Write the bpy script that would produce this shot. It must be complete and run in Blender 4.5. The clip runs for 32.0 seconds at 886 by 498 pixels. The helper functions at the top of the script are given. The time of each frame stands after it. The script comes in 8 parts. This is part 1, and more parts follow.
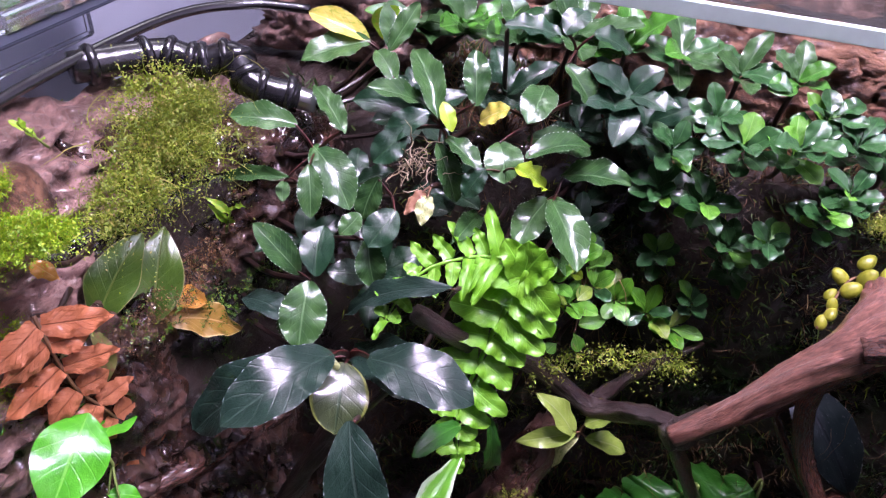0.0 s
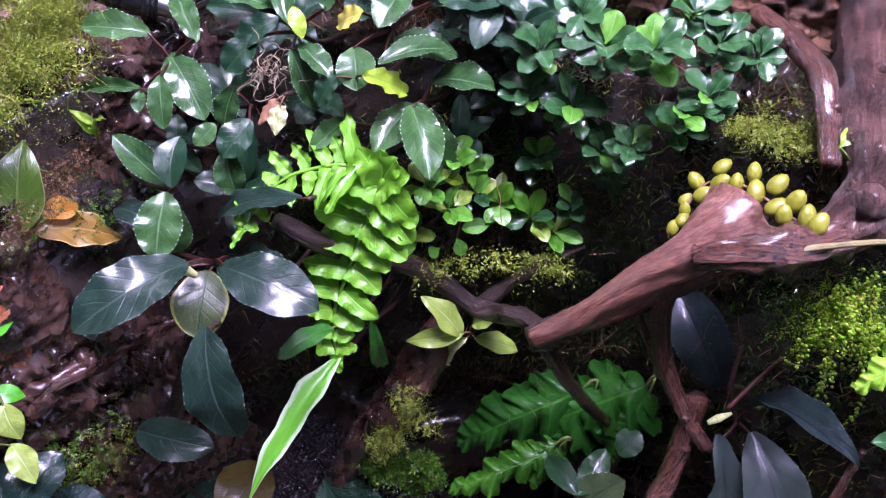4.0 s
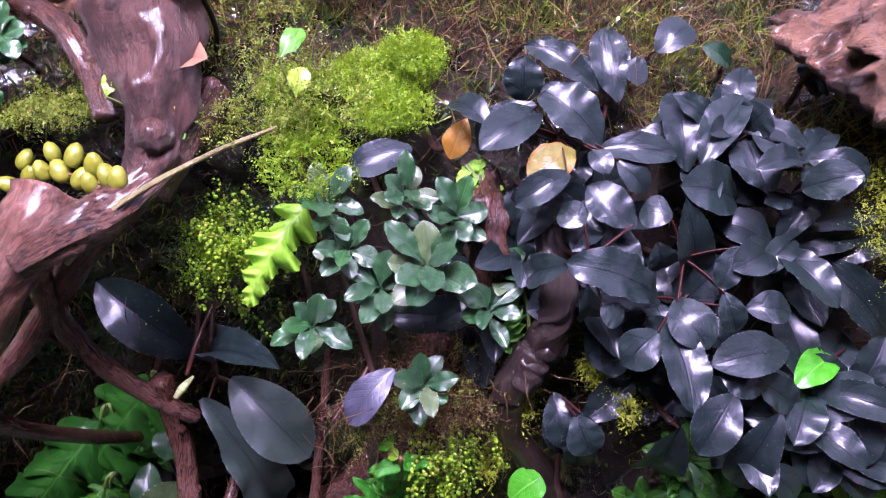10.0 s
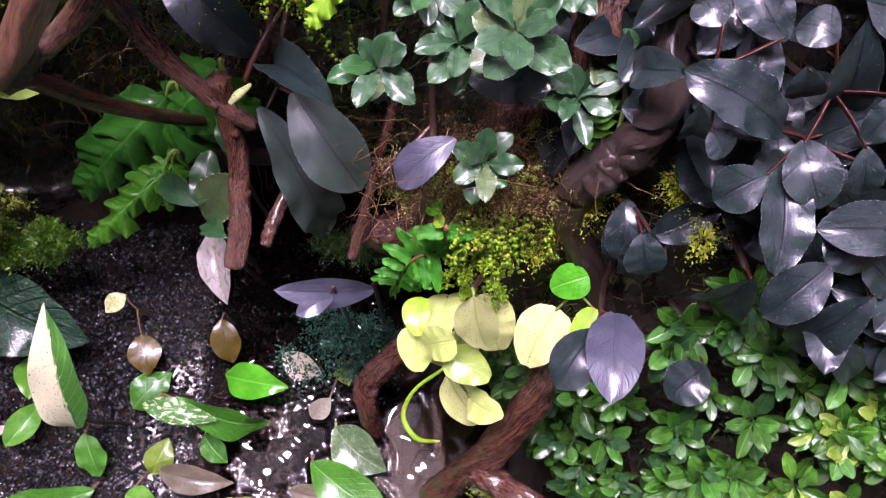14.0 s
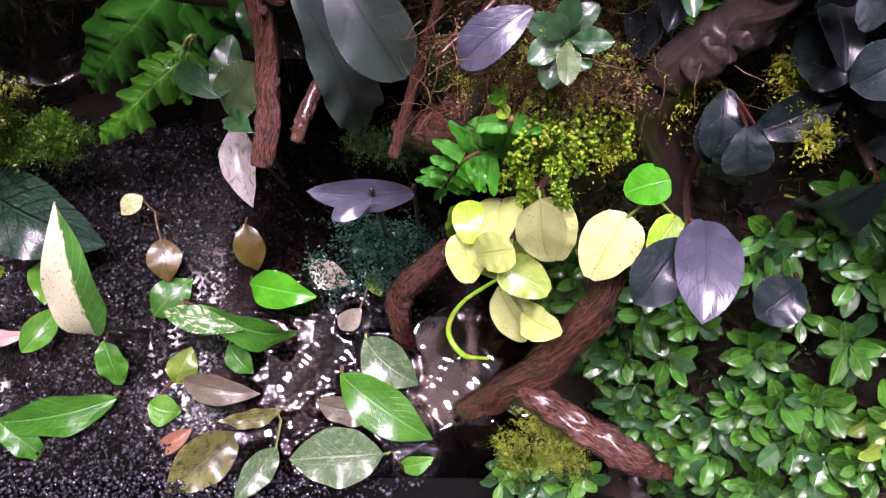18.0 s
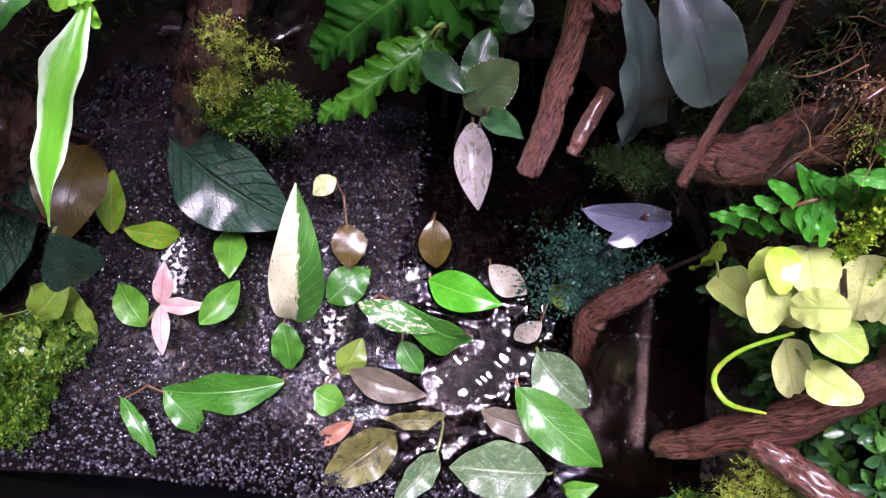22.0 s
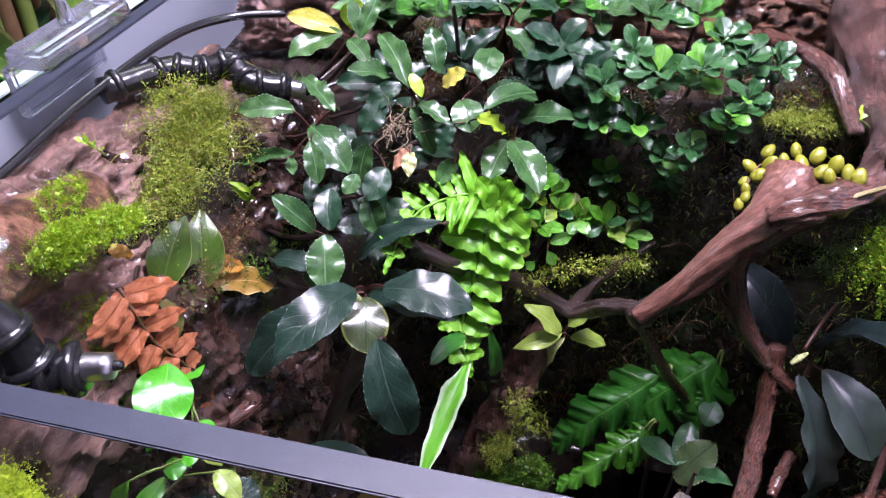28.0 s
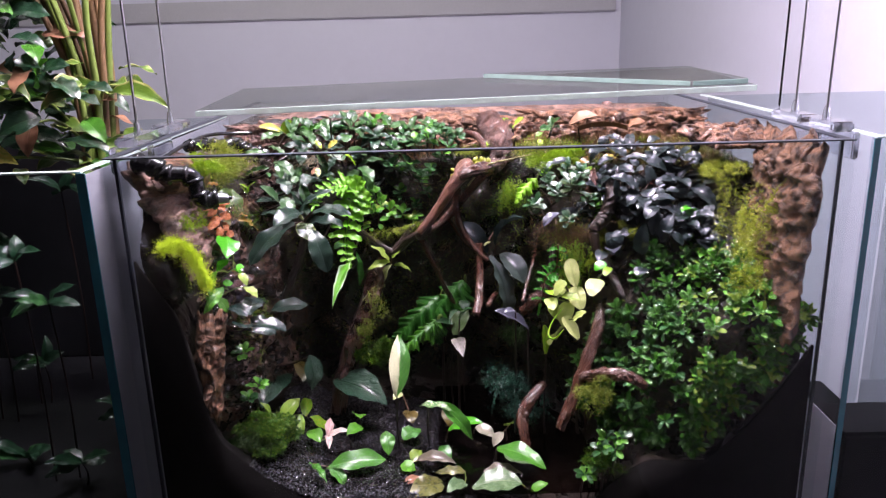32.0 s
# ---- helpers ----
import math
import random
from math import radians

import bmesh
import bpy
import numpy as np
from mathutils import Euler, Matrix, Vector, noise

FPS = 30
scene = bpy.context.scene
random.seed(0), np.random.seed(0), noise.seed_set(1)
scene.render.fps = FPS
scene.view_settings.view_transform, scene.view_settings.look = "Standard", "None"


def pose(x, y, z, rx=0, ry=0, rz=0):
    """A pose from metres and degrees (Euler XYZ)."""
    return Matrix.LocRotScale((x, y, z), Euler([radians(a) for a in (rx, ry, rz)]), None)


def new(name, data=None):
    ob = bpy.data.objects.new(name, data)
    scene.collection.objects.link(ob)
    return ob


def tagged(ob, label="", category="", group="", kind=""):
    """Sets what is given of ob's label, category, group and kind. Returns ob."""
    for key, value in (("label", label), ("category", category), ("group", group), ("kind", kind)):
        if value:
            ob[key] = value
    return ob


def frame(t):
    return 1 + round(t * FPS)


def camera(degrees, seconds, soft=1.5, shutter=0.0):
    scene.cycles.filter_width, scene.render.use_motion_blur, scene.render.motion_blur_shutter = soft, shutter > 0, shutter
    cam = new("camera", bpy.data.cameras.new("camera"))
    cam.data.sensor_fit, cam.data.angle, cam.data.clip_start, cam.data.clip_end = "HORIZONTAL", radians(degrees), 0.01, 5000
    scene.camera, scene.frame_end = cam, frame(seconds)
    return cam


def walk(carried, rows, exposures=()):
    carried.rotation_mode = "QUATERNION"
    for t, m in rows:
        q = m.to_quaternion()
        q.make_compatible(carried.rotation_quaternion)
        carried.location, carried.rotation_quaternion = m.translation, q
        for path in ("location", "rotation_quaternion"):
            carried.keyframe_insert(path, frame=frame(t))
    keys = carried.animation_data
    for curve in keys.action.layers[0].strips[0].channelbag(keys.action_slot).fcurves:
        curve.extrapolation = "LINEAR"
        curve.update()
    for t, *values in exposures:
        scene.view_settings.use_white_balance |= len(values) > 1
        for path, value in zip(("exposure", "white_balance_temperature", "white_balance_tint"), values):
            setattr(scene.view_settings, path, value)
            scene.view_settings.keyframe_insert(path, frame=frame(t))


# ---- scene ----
cam = camera(61.0, 32.0, 1.2)
METRES, EYE, TILT, LEAN, TURN = 1.11, 0.604, -37.69, -3.35, 21.38
ROWS = [
    (0.0, 0.0, 0.0, 0.0, 0.0, 0.0, -0.0),
    (0.5, 0.0111, 0.0002, -0.0007, 3.34, -2.5, -2.74),
    (1.0, 0.0298, -0.0065, -0.0034, 6.49, -4.05, -4.74),
    (1.5, 0.0425, -0.0109, -0.0067, 8.87, -5.0, -5.94),
    (2.0, 0.0486, -0.0102, -0.0081, 9.88, -5.64, -6.37),
    (2.5, 0.0519, -0.0119, -0.0054, 9.71, -6.22, -5.79),
    (3.0, 0.0533, -0.0096, -0.0021, 8.23, -6.73, -4.16),
    (3.5, 0.056, -0.0058, 0.0017, 5.77, -7.45, -1.85),
    (5.5, 0.052, 0.0128, 0.0106, -8.31, -10.49, 9.36),
    (6.0, 0.0532, 0.012, 0.0121, -11.36, -11.12, 11.79),
    (6.5, 0.0576, 0.0101, 0.0095, -14.39, -11.71, 13.98),
    (7.0, 0.0655, 0.0084, 0.0085, -17.03, -12.34, 16.01),
    (7.5, 0.0781, 0.0049, 0.0043, -19.58, -13.14, 17.92),
    (8.0, 0.0934, 0.0027, 0.0, -22.12, -13.97, 19.6),
    (8.5, 0.1042, 0.0012, -0.0033, -24.66, -14.94, 21.17),
    (9.0, 0.1122, -0.0027, -0.0069, -26.94, -15.8, 22.33),
    (9.5, 0.1242, -0.0053, -0.0115, -28.69, -16.56, 23.15),
    (10.0, 0.1347, -0.0089, -0.0147, -29.5, -17.42, 23.38),
    (10.5, 0.1388, -0.0124, -0.0167, -28.87, -18.24, 22.82),
    (11.0, 0.1388, -0.0159, -0.0106, -26.65, -19.33, 21.4),
    (11.5, 0.1428, -0.017, -0.0041, -23.99, -21.2, 19.44),
    (12.0, 0.1462, -0.0107, -0.0019, -21.16, -23.76, 17.54),
    (12.5, 0.1483, -0.0044, 0.0005, -18.96, -27.07, 16.19),
    (13.0, 0.1527, 0.0045, -0.0016, -17.57, -30.22, 15.43),
    (13.5, 0.1529, 0.0089, -0.0065, -16.93, -33.28, 15.09),
    (14.0, 0.1542, 0.0151, -0.0114, -16.91, -35.89, 15.01),
    (14.5, 0.1594, 0.0185, -0.0162, -17.25, -37.93, 14.99),
    (16.5, 0.1632, 0.0246, -0.0244, -17.55, -41.29, 15.15),
    (17.0, 0.1564, 0.0274, -0.0268, -16.89, -41.61, 15.09),
    (17.5, 0.1506, 0.0327, -0.0264, -16.21, -41.93, 14.96),
    (18.0, 0.1437, 0.0369, -0.0256, -15.64, -42.25, 14.85),
    (18.5, 0.1351, 0.0406, -0.0238, -15.21, -42.49, 14.68),
    (19.0, 0.1296, 0.0459, -0.0221, -14.97, -42.68, 14.49),
    (19.5, 0.1204, 0.0504, -0.0194, -14.83, -42.85, 14.3),
    (20.0, 0.1111, 0.0556, -0.0174, -14.6, -42.97, 13.96),
    (20.5, 0.1042, 0.0572, -0.0155, -14.06, -43.0, 13.47),
    (21.0, 0.0946, 0.0586, -0.0145, -13.03, -42.84, 12.63),
    (21.5, 0.0841, 0.0626, -0.0128, -11.47, -42.61, 11.6),
    (22.0, 0.0755, 0.0695, -0.0099, -9.53, -42.01, 10.4),
    (22.5, 0.0661, 0.0706, -0.0069, -7.28, -40.79, 9.13),
    (23.0, 0.058, 0.0679, -0.0014, -4.9, -38.91, 7.99),
    (23.5, 0.0466, 0.0681, 0.002, -2.5, -36.23, 6.9),
    (24.0, 0.0402, 0.064, 0.0055, -0.15, -33.05, 5.98),
    (24.5, 0.0386, 0.0584, 0.0075, 2.01, -29.36, 5.21),
    (25.0, 0.034, 0.0509, 0.009, 3.81, -25.69, 4.45),
    (25.5, 0.0278, 0.0399, 0.0107, 5.28, -21.74, 3.75),
    (26.0, 0.0242, 0.0268, 0.012, 6.39, -17.9, 3.12),
    (26.5, 0.0216, 0.013, 0.0102, 6.76, -14.06, 2.9),
    (28.5, -0.0194, -0.0853, -0.0336, -6.03, 1.75, 12.41),
    (29.0, -0.0372, -0.1181, -0.0595, -10.6, 4.65, 15.2),
    (29.5, -0.0446, -0.1537, -0.0853, -13.12, 7.48, 15.68),
    (30.0, -0.0595, -0.2206, -0.1391, -13.69, 10.67, 15.14),
    (30.5, -0.0763, -0.2822, -0.2013, -13.79, 13.55, 14.95),
    (31.0, -0.0931, -0.3119, -0.2282, -13.78, 16.18, 15.41),
    (31.5, -0.1228, -0.3453, -0.264, -13.99, 17.99, 16.01),
    (32.0, -0.1398, -0.3878, -0.3064, -14.46, 19.21, 16.65),
]
walk(cam, [(t, pose(-0.081, -0.033, EYE, TILT, LEAN, TURN) @ pose(METRES * x, METRES * y, METRES * z, 90 + pitch, roll, yaw)) for t, x, y, z, yaw, pitch, roll in ROWS],
     [(0.0, -0.2, 6300, 18), (2.0, -0.13, 5900, 19), (4.0, -0.1, 5800, 20), (7.0, 0.03, 5600, 24), (9.0, 0.02, 5700, 24), (10.0, -0.02, 5900, 22), (12.0, -0.03, 6500, 15), (16.0, -0.05, 6900, 13), (18.0, -0.05, 7000, 12), (20.0, 0.0, 6900, 11), (22.0, 0.1, 6500, 11), (23.0, 0.2, 6400, 12), (25.2, 0.2, 6500, 11), (26.0, 0.0, 6150, 14), (29.0, -0.1, 6600, 2), (32.0, 0.12, 7200, 1)])

# ---- light, world, exposure ----
world = bpy.data.worlds.new("world")
scene.world = world
world.use_nodes = True
wbg = world.node_tree.nodes["Background"]
wbg.inputs[0].default_value, wbg.inputs[1].default_value = (0.62, 0.62, 0.8, 1), 0.002
scene.view_settings.exposure = 0.0


def area_lamp(name, m, sx, sy, watts, colour, spread=180):
    d = bpy.data.lights.new(name, "AREA")
    d.shape, d.size, d.size_y, d.energy, d.color, d.spread = "RECTANGLE", sx, sy, watts, colour, radians(spread)
    ob = new(name, d)
    ob.matrix_world = m
    return ob


LAMP_Z = 1.2
tagged(area_lamp("neighbour_lamp_light", pose(-0.75, 0.25, 0.95), 0.4, 0.15, 0.007, (0.9, 0.92, 1.0)), "cold white light over the neighbouring tank", "light")
tagged(area_lamp("room_light", pose(-0.55, 0.9, 1.55, 38, 0, 0), 0.9, 0.2, 12.0, (0.95, 0.935, 0.98)), "cool room light that washes the wall", "light")

# ---- materials ----


def shader(name):
    m = bpy.data.materials.new(name)
    m.use_nodes = True
    return m, m.node_tree, m.node_tree.nodes["Principled BSDF"]


def math_node(t, op, a, b=None, c=None, clamp=False):
    n = t.nodes.new("ShaderNodeMath")
    n.operation, n.use_clamp = op, clamp
    for i, v in enumerate((a, b, c)):
        if v is None:
            continue
        if isinstance(v, (int, float)):
            n.inputs[i].default_value = v
        else:
            t.links.new(v, n.inputs[i])
    return n.outputs[0]


def ramp_to(t, fac, a, b, lo=0.0, hi=1.0):
    n = t.nodes.new("ShaderNodeMapRange")
    n.interpolation_type = "SMOOTHSTEP"
    n.inputs["From Min"].default_value, n.inputs["From Max"].default_value = a, b
    n.inputs["To Min"].default_value, n.inputs["To Max"].default_value = lo, hi
    t.links.new(fac, n.inputs["Value"])
    return n.outputs[0]


def mix_col(t, fac, a, b, blend="MIX"):
    n = t.nodes.new("ShaderNodeMix")
    n.data_type, n.blend_type = "RGBA", blend
    for i, v in ((0, fac), (6, a), (7, b)):
        if isinstance(v, (int, float)):
            n.inputs[i].default_value = v
        elif isinstance(v, tuple):
            n.inputs[i].default_value = (*v, 1) if len(v) == 3 else v
        else:
            t.links.new(v, n.inputs[i])
    return n.outputs[2]


def noise_tex(t, scale, detail=4, rough=0.6, vec=None, dist=0.0):
    n = t.nodes.new("ShaderNodeTexNoise")
    n.inputs["Scale"].default_value, n.inputs["Detail"].default_value = scale, detail
    n.inputs["Roughness"].default_value, n.inputs["Distortion"].default_value = rough, dist
    if vec is not None:
        t.links.new(vec, n.inputs["Vector"])
    return n.outputs["Fac"]


def bump(t, p, height, strength, distance):
    n = t.nodes.new("ShaderNodeBump")
    n.inputs["Strength"].default_value, n.inputs["Distance"].default_value = strength, distance
    t.links.new(height, n.inputs["Height"])
    t.links.new(n.outputs[0], p.inputs["Normal"])


def coords(t, which="Object"):
    return t.nodes.new("ShaderNodeTexCoord").outputs[which]


def earth(name, a, b, c, scale, rough=0.45, relief=0.6, dist=0.004, wet=0.3, grain=None):
    """A mottled ground, bark or wood: three colours, two scales of grain, wet patches."""
    m, t, p = shader(name)
    co = coords(t)
    if grain:
        mp = t.nodes.new("ShaderNodeMapping")
        mp.inputs["Scale"].default_value = grain
        t.links.new(co, mp.inputs["Vector"])
        co = mp.outputs[0]
    n1, n2 = noise_tex(t, scale, 6, 0.65, co, 0.4), noise_tex(t, scale * 5.5, 6, 0.75, co, 0.3)
    col = mix_col(t, ramp_to(t, n1, 0.38, 0.62), a, b)
    col = mix_col(t, ramp_to(t, n2, 0.55, 0.72), col, c)
    t.links.new(col, p.inputs["Base Color"])
    t.links.new(ramp_to(t, n1, 0.35, 0.65, rough - wet * 0.7, rough + 0.1), p.inputs["Roughness"])
    p.inputs["Coat Weight"].default_value, p.inputs["Coat Roughness"].default_value = min(1.0, wet * 1.5), 0.1
    bump(t, p, math_node(t, "ADD", math_node(t, "ADD", math_node(t, "MULTIPLY", n1, 0.7), math_node(t, "MULTIPLY", n2, 0.5)), math_node(t, "MULTIPLY", noise_tex(t, scale * 17, 3, 0.6, co), 0.16)), relief, dist)
    return m


def wood(name, a, b, scale=60, rough=0.26, coat=0.9):
    """Wet driftwood: grain along the branch, paler wear, gloss."""
    m, t, p = shader(name)
    mp = t.nodes.new("ShaderNodeMapping")
    mp.inputs["Scale"].default_value = (1, 8, 1)
    uv = coords(t, "UV")
    t.links.new(uv, mp.inputs["Vector"])
    n1, n2 = noise_tex(t, 7, 8, 0.75, mp.outputs[0], 0.7), noise_tex(t, scale, 6, 0.7, coords(t))
    col = mix_col(t, ramp_to(t, n1, 0.40, 0.62), a, b)
    col = mix_col(t, ramp_to(t, n2, 0.45, 0.65, 0, 0.5), col, (a[0] * 0.35, a[1] * 0.33, a[2] * 0.33))
    t.links.new(col, p.inputs["Base Color"])
    p.inputs["Roughness"].default_value = rough
    p.inputs["Coat Weight"].default_value, p.inputs["Coat Roughness"].default_value = coat * 0.6, 0.22
    n3 = noise_tex(t, 520, 4, 0.65, coords(t))
    bump(t, p, math_node(t, "ADD", math_node(t, "ADD", n1, math_node(t, "MULTIPLY", n2, 0.6)), math_node(t, "MULTIPLY", n3, 0.4)), 0.75, 0.0016)
    return m


def leaf_mat(name, a, b, rib=None, rough=0.26, edge=None, veins=9, relief=0.3, spots=None, blotch=None, edge_w=0.06, dots=False, coat=0.5, crough=0.16, deep=0.0009, spec=0.4, sheen=(1, 1, 1), half=None):
    """A living leaf. a, b: darker and paler green; rib: the midrib's colour; edge: the margin's; spots, blotch: colour of marks."""
    m, t, p = shader(name)
    sep = t.nodes.new("ShaderNodeSeparateXYZ")
    t.links.new(coords(t, "UV"), sep.inputs[0])
    s, along = sep.outputs[0], sep.outputs[1]
    side = math_node(t, "MULTIPLY", math_node(t, "ABSOLUTE", math_node(t, "SUBTRACT", s, 0.5)), 2.0)
    rnd = t.nodes.new("ShaderNodeObjectInfo").outputs["Random"]
    nbig, nfine = noise_tex(t, 55, 3, 0.6, coords(t, "Generated")), noise_tex(t, 420, 3, 0.6, coords(t))
    nbig2 = noise_tex(t, 3.0, 3, 0.6, coords(t, "Generated"))
    fac = math_node(t, "ADD", math_node(t, "MULTIPLY", ramp_to(t, nbig2, 0.3, 0.7), 0.6), math_node(t, "MULTIPLY", rnd, 0.4))
    col = mix_col(t, fac, a, b)
    slant = math_node(t, "SUBTRACT", math_node(t, "MULTIPLY", along, veins), math_node(t, "MULTIPLY", side, veins * 0.28))
    wave = math_node(t, "ABSOLUTE", math_node(t, "SUBTRACT", math_node(t, "FRACT", slant), 0.5))
    vein = ramp_to(t, wave, 0.0, 0.10, 1.0, 0.0)
    ribm = ramp_to(t, side, 0.015, 0.07, 1.0, 0.0)
    if rib:
        col = mix_col(t, math_node(t, "MULTIPLY", vein, 0.22), col, rib)
        col = mix_col(t, math_node(t, "MULTIPLY", ribm, 0.75), col, rib)
    if blotch:
        col = mix_col(t, ramp_to(t, noise_tex(t, 7, 4, 0.7, coords(t, "Generated"), 0.8), 0.52, 0.60), col, blotch)
    if half:
        streak = math_node(t, "MULTIPLY", math_node(t, "SUBTRACT", noise_tex(t, 9, 4, 0.7, coords(t, "Generated"), 0.6), 0.5), 0.5)
        hm = ramp_to(t, math_node(t, "ADD", s, streak), 0.50, 0.54, 1.0, 0.0)
        col = mix_col(t, hm, col, mix_col(t, ramp_to(t, noise_tex(t, 40, 3, 0.7, coords(t, "Generated")), 0.60, 0.66), half, a))
    if spots:
        col = mix_col(t, ramp_to(t, noise_tex(t, 34, 2, 0.6, coords(t)), 0.66, 0.70), col, spots)
    if edge:
        em = ramp_to(t, math_node(t, "ADD", side, math_node(t, "MULTIPLY", math_node(t, "SUBTRACT", noise_tex(t, 9 if edge_w < 0.2 else 34, 4, 0.8, coords(t)), 0.5), edge_w * 1.8)), 1.0 - edge_w * 1.6, 1.0 - edge_w * 0.6)
        if dots:
            dotm = ramp_to(t, math_node(t, "ABSOLUTE", math_node(t, "SUBTRACT", math_node(t, "FRACT", math_node(t, "MULTIPLY", along, 14.0)), 0.5)), 0.10, 0.20, 1.0, 0.0)
            em = math_node(t, "MULTIPLY", em, dotm)
        col = mix_col(t, em, col, edge)
    t.links.new(col, p.inputs["Base Color"])
    t.links.new(ramp_to(t, nbig, 0.3, 0.7, rough - 0.06, rough + 0.12), p.inputs["Roughness"])
    p.inputs["Coat Weight"].default_value, p.inputs["Coat Roughness"].default_value = min(1.0, coat + 0.12), crough
    p.inputs["Specular IOR Level"].default_value = spec
    p.inputs["Specular Tint"].default_value = (*sheen, 1)
    p.inputs["Subsurface Weight"].default_value = 0.0
    h = math_node(t, "ADD", math_node(t, "MULTIPLY", vein, -0.3), math_node(t, "MULTIPLY", ribm, -1.0))
    mp = t.nodes.new("ShaderNodeMapping")
    mp.inputs["Scale"].default_value = (2.2, 1.0, 1.0)
    t.links.new(coords(t), mp.inputs["Vector"])
    h = math_node(t, "ADD", h, math_node(t, "MULTIPLY", noise_tex(t, 4, 3, 0.5, mp.outputs[0], 0.5), 1.1))
    h = math_node(t, "ADD", h, math_node(t, "MULTIPLY", noise_tex(t, 60, 2, 0.5, coords(t)), 0.35))
    bump(t, p, h, relief, deep)
    tl, mx = t.nodes.new("ShaderNodeBsdfTranslucent"), t.nodes.new("ShaderNodeMixShader")
    t.links.new(col, tl.inputs[0])
    mx.inputs[0].default_value = 0.3 if b[1] > 0.2 else 0.1
    t.links.new(p.outputs[0], mx.inputs[1])
    t.links.new(tl.outputs[0], mx.inputs[2])
    t.links.new(mx.outputs[0], t.nodes["Material Output"].inputs[0])
    return m


def plain(name, col, rough=0.5, metal=0.0, coat=0.0, grain=0.0, scale=200, trans=0.0, ior=1.45):
    m, t, p = shader(name)
    p.inputs["Base Color"].default_value = (*col, 1)
    p.inputs["Roughness"].default_value, p.inputs["Metallic"].default_value = rough, metal
    p.inputs["Coat Weight"].default_value, p.inputs["Transmission Weight"].default_value, p.inputs["IOR"].default_value = coat, trans, ior
    if grain:
        n = noise_tex(t, scale, 5, 0.6, coords(t))
        t.links.new(mix_col(t, n, tuple(c * (1 - grain) for c in col), tuple(min(1, c * (1 + grain)) for c in col)), p.inputs["Base Color"])
        bump(t, p, n, 0.25, 0.001)
    return m


def thin_glass(name, tint, rough=0.02, haze=0.0, haze_col=(0.5, 0.52, 0.55), gain=1.0):
    """A pane: lets light through, mirrors by Fresnel; haze: share of mist and limescale on it."""
    m = bpy.data.materials.new(name)
    m.use_nodes = True
    t = m.node_tree
    t.nodes.remove(t.nodes["Principled BSDF"])
    tr, gl, df = t.nodes.new("ShaderNodeBsdfTransparent"), t.nodes.new("ShaderNodeBsdfGlossy"), t.nodes.new("ShaderNodeBsdfDiffuse")
    tr.inputs[0].default_value, gl.inputs["Roughness"].default_value, df.inputs[0].default_value = (*tint, 1), rough, (*haze_col, 1)
    fr = t.nodes.new("ShaderNodeFresnel")
    fr.inputs[0].default_value = 1.45
    mx, mh = t.nodes.new("ShaderNodeMixShader"), t.nodes.new("ShaderNodeMixShader")
    t.links.new(math_node(t, "MULTIPLY", fr.outputs[0], gain, clamp=True), mx.inputs[0])
    t.links.new(tr.outputs[0], mh.inputs[1])
    t.links.new(df.outputs[0], mh.inputs[2])
    if haze:
        co = coords(t)
        hz = math_node(t, "ADD", ramp_to(t, noise_tex(t, 9, 4, 0.6, co), 0.35, 0.75, haze * 0.3, haze), ramp_to(t, noise_tex(t, 260, 3, 0.5, co), 0.66, 0.74, 0, haze * 1.3), clamp=True)
        t.links.new(hz, mh.inputs[0])
    else:
        mh.inputs[0].default_value = 0.0
    t.links.new(mh.outputs[0], mx.inputs[1])
    t.links.new(gl.outputs[0], mx.inputs[2])
    t.links.new(mx.outputs[0], t.nodes["Material Output"].inputs[0])
    return m


def island_mat(name, a, b, rough=0.5, c=None, coat=0.0, thin=0.35):
    """Colour that varies from blade to blade of one mesh."""
    m, t, p = shader(name)
    r = t.nodes.new("ShaderNodeNewGeometry").outputs["Random Per Island"]
    col = mix_col(t, r, a, b)
    if c:
        col = mix_col(t, ramp_to(t, math_node(t, "FRACT", math_node(t, "MULTIPLY", r, 7.3)), 0.75, 0.9), col, c)
    col = mix_col(t, ramp_to(t, noise_tex(t, 60, 3, 0.6, coords(t)), 0.3, 0.7, 0.0, 0.35), col, tuple(x * 0.45 for x in a))
    t.links.new(col, p.inputs["Base Color"])
    p.inputs["Roughness"].default_value, p.inputs["Coat Weight"].default_value = rough, coat
    if thin:
        tl, mx = t.nodes.new("ShaderNodeBsdfTranslucent"), t.nodes.new("ShaderNodeMixShader")
        t.links.new(col, tl.inputs[0])
        mx.inputs[0].default_value = thin
        t.links.new(p.outputs[0], mx.inputs[1])
        t.links.new(tl.outputs[0], mx.inputs[2])
        t.links.new(mx.outputs[0], t.nodes["Material Output"].inputs[0])
    return m


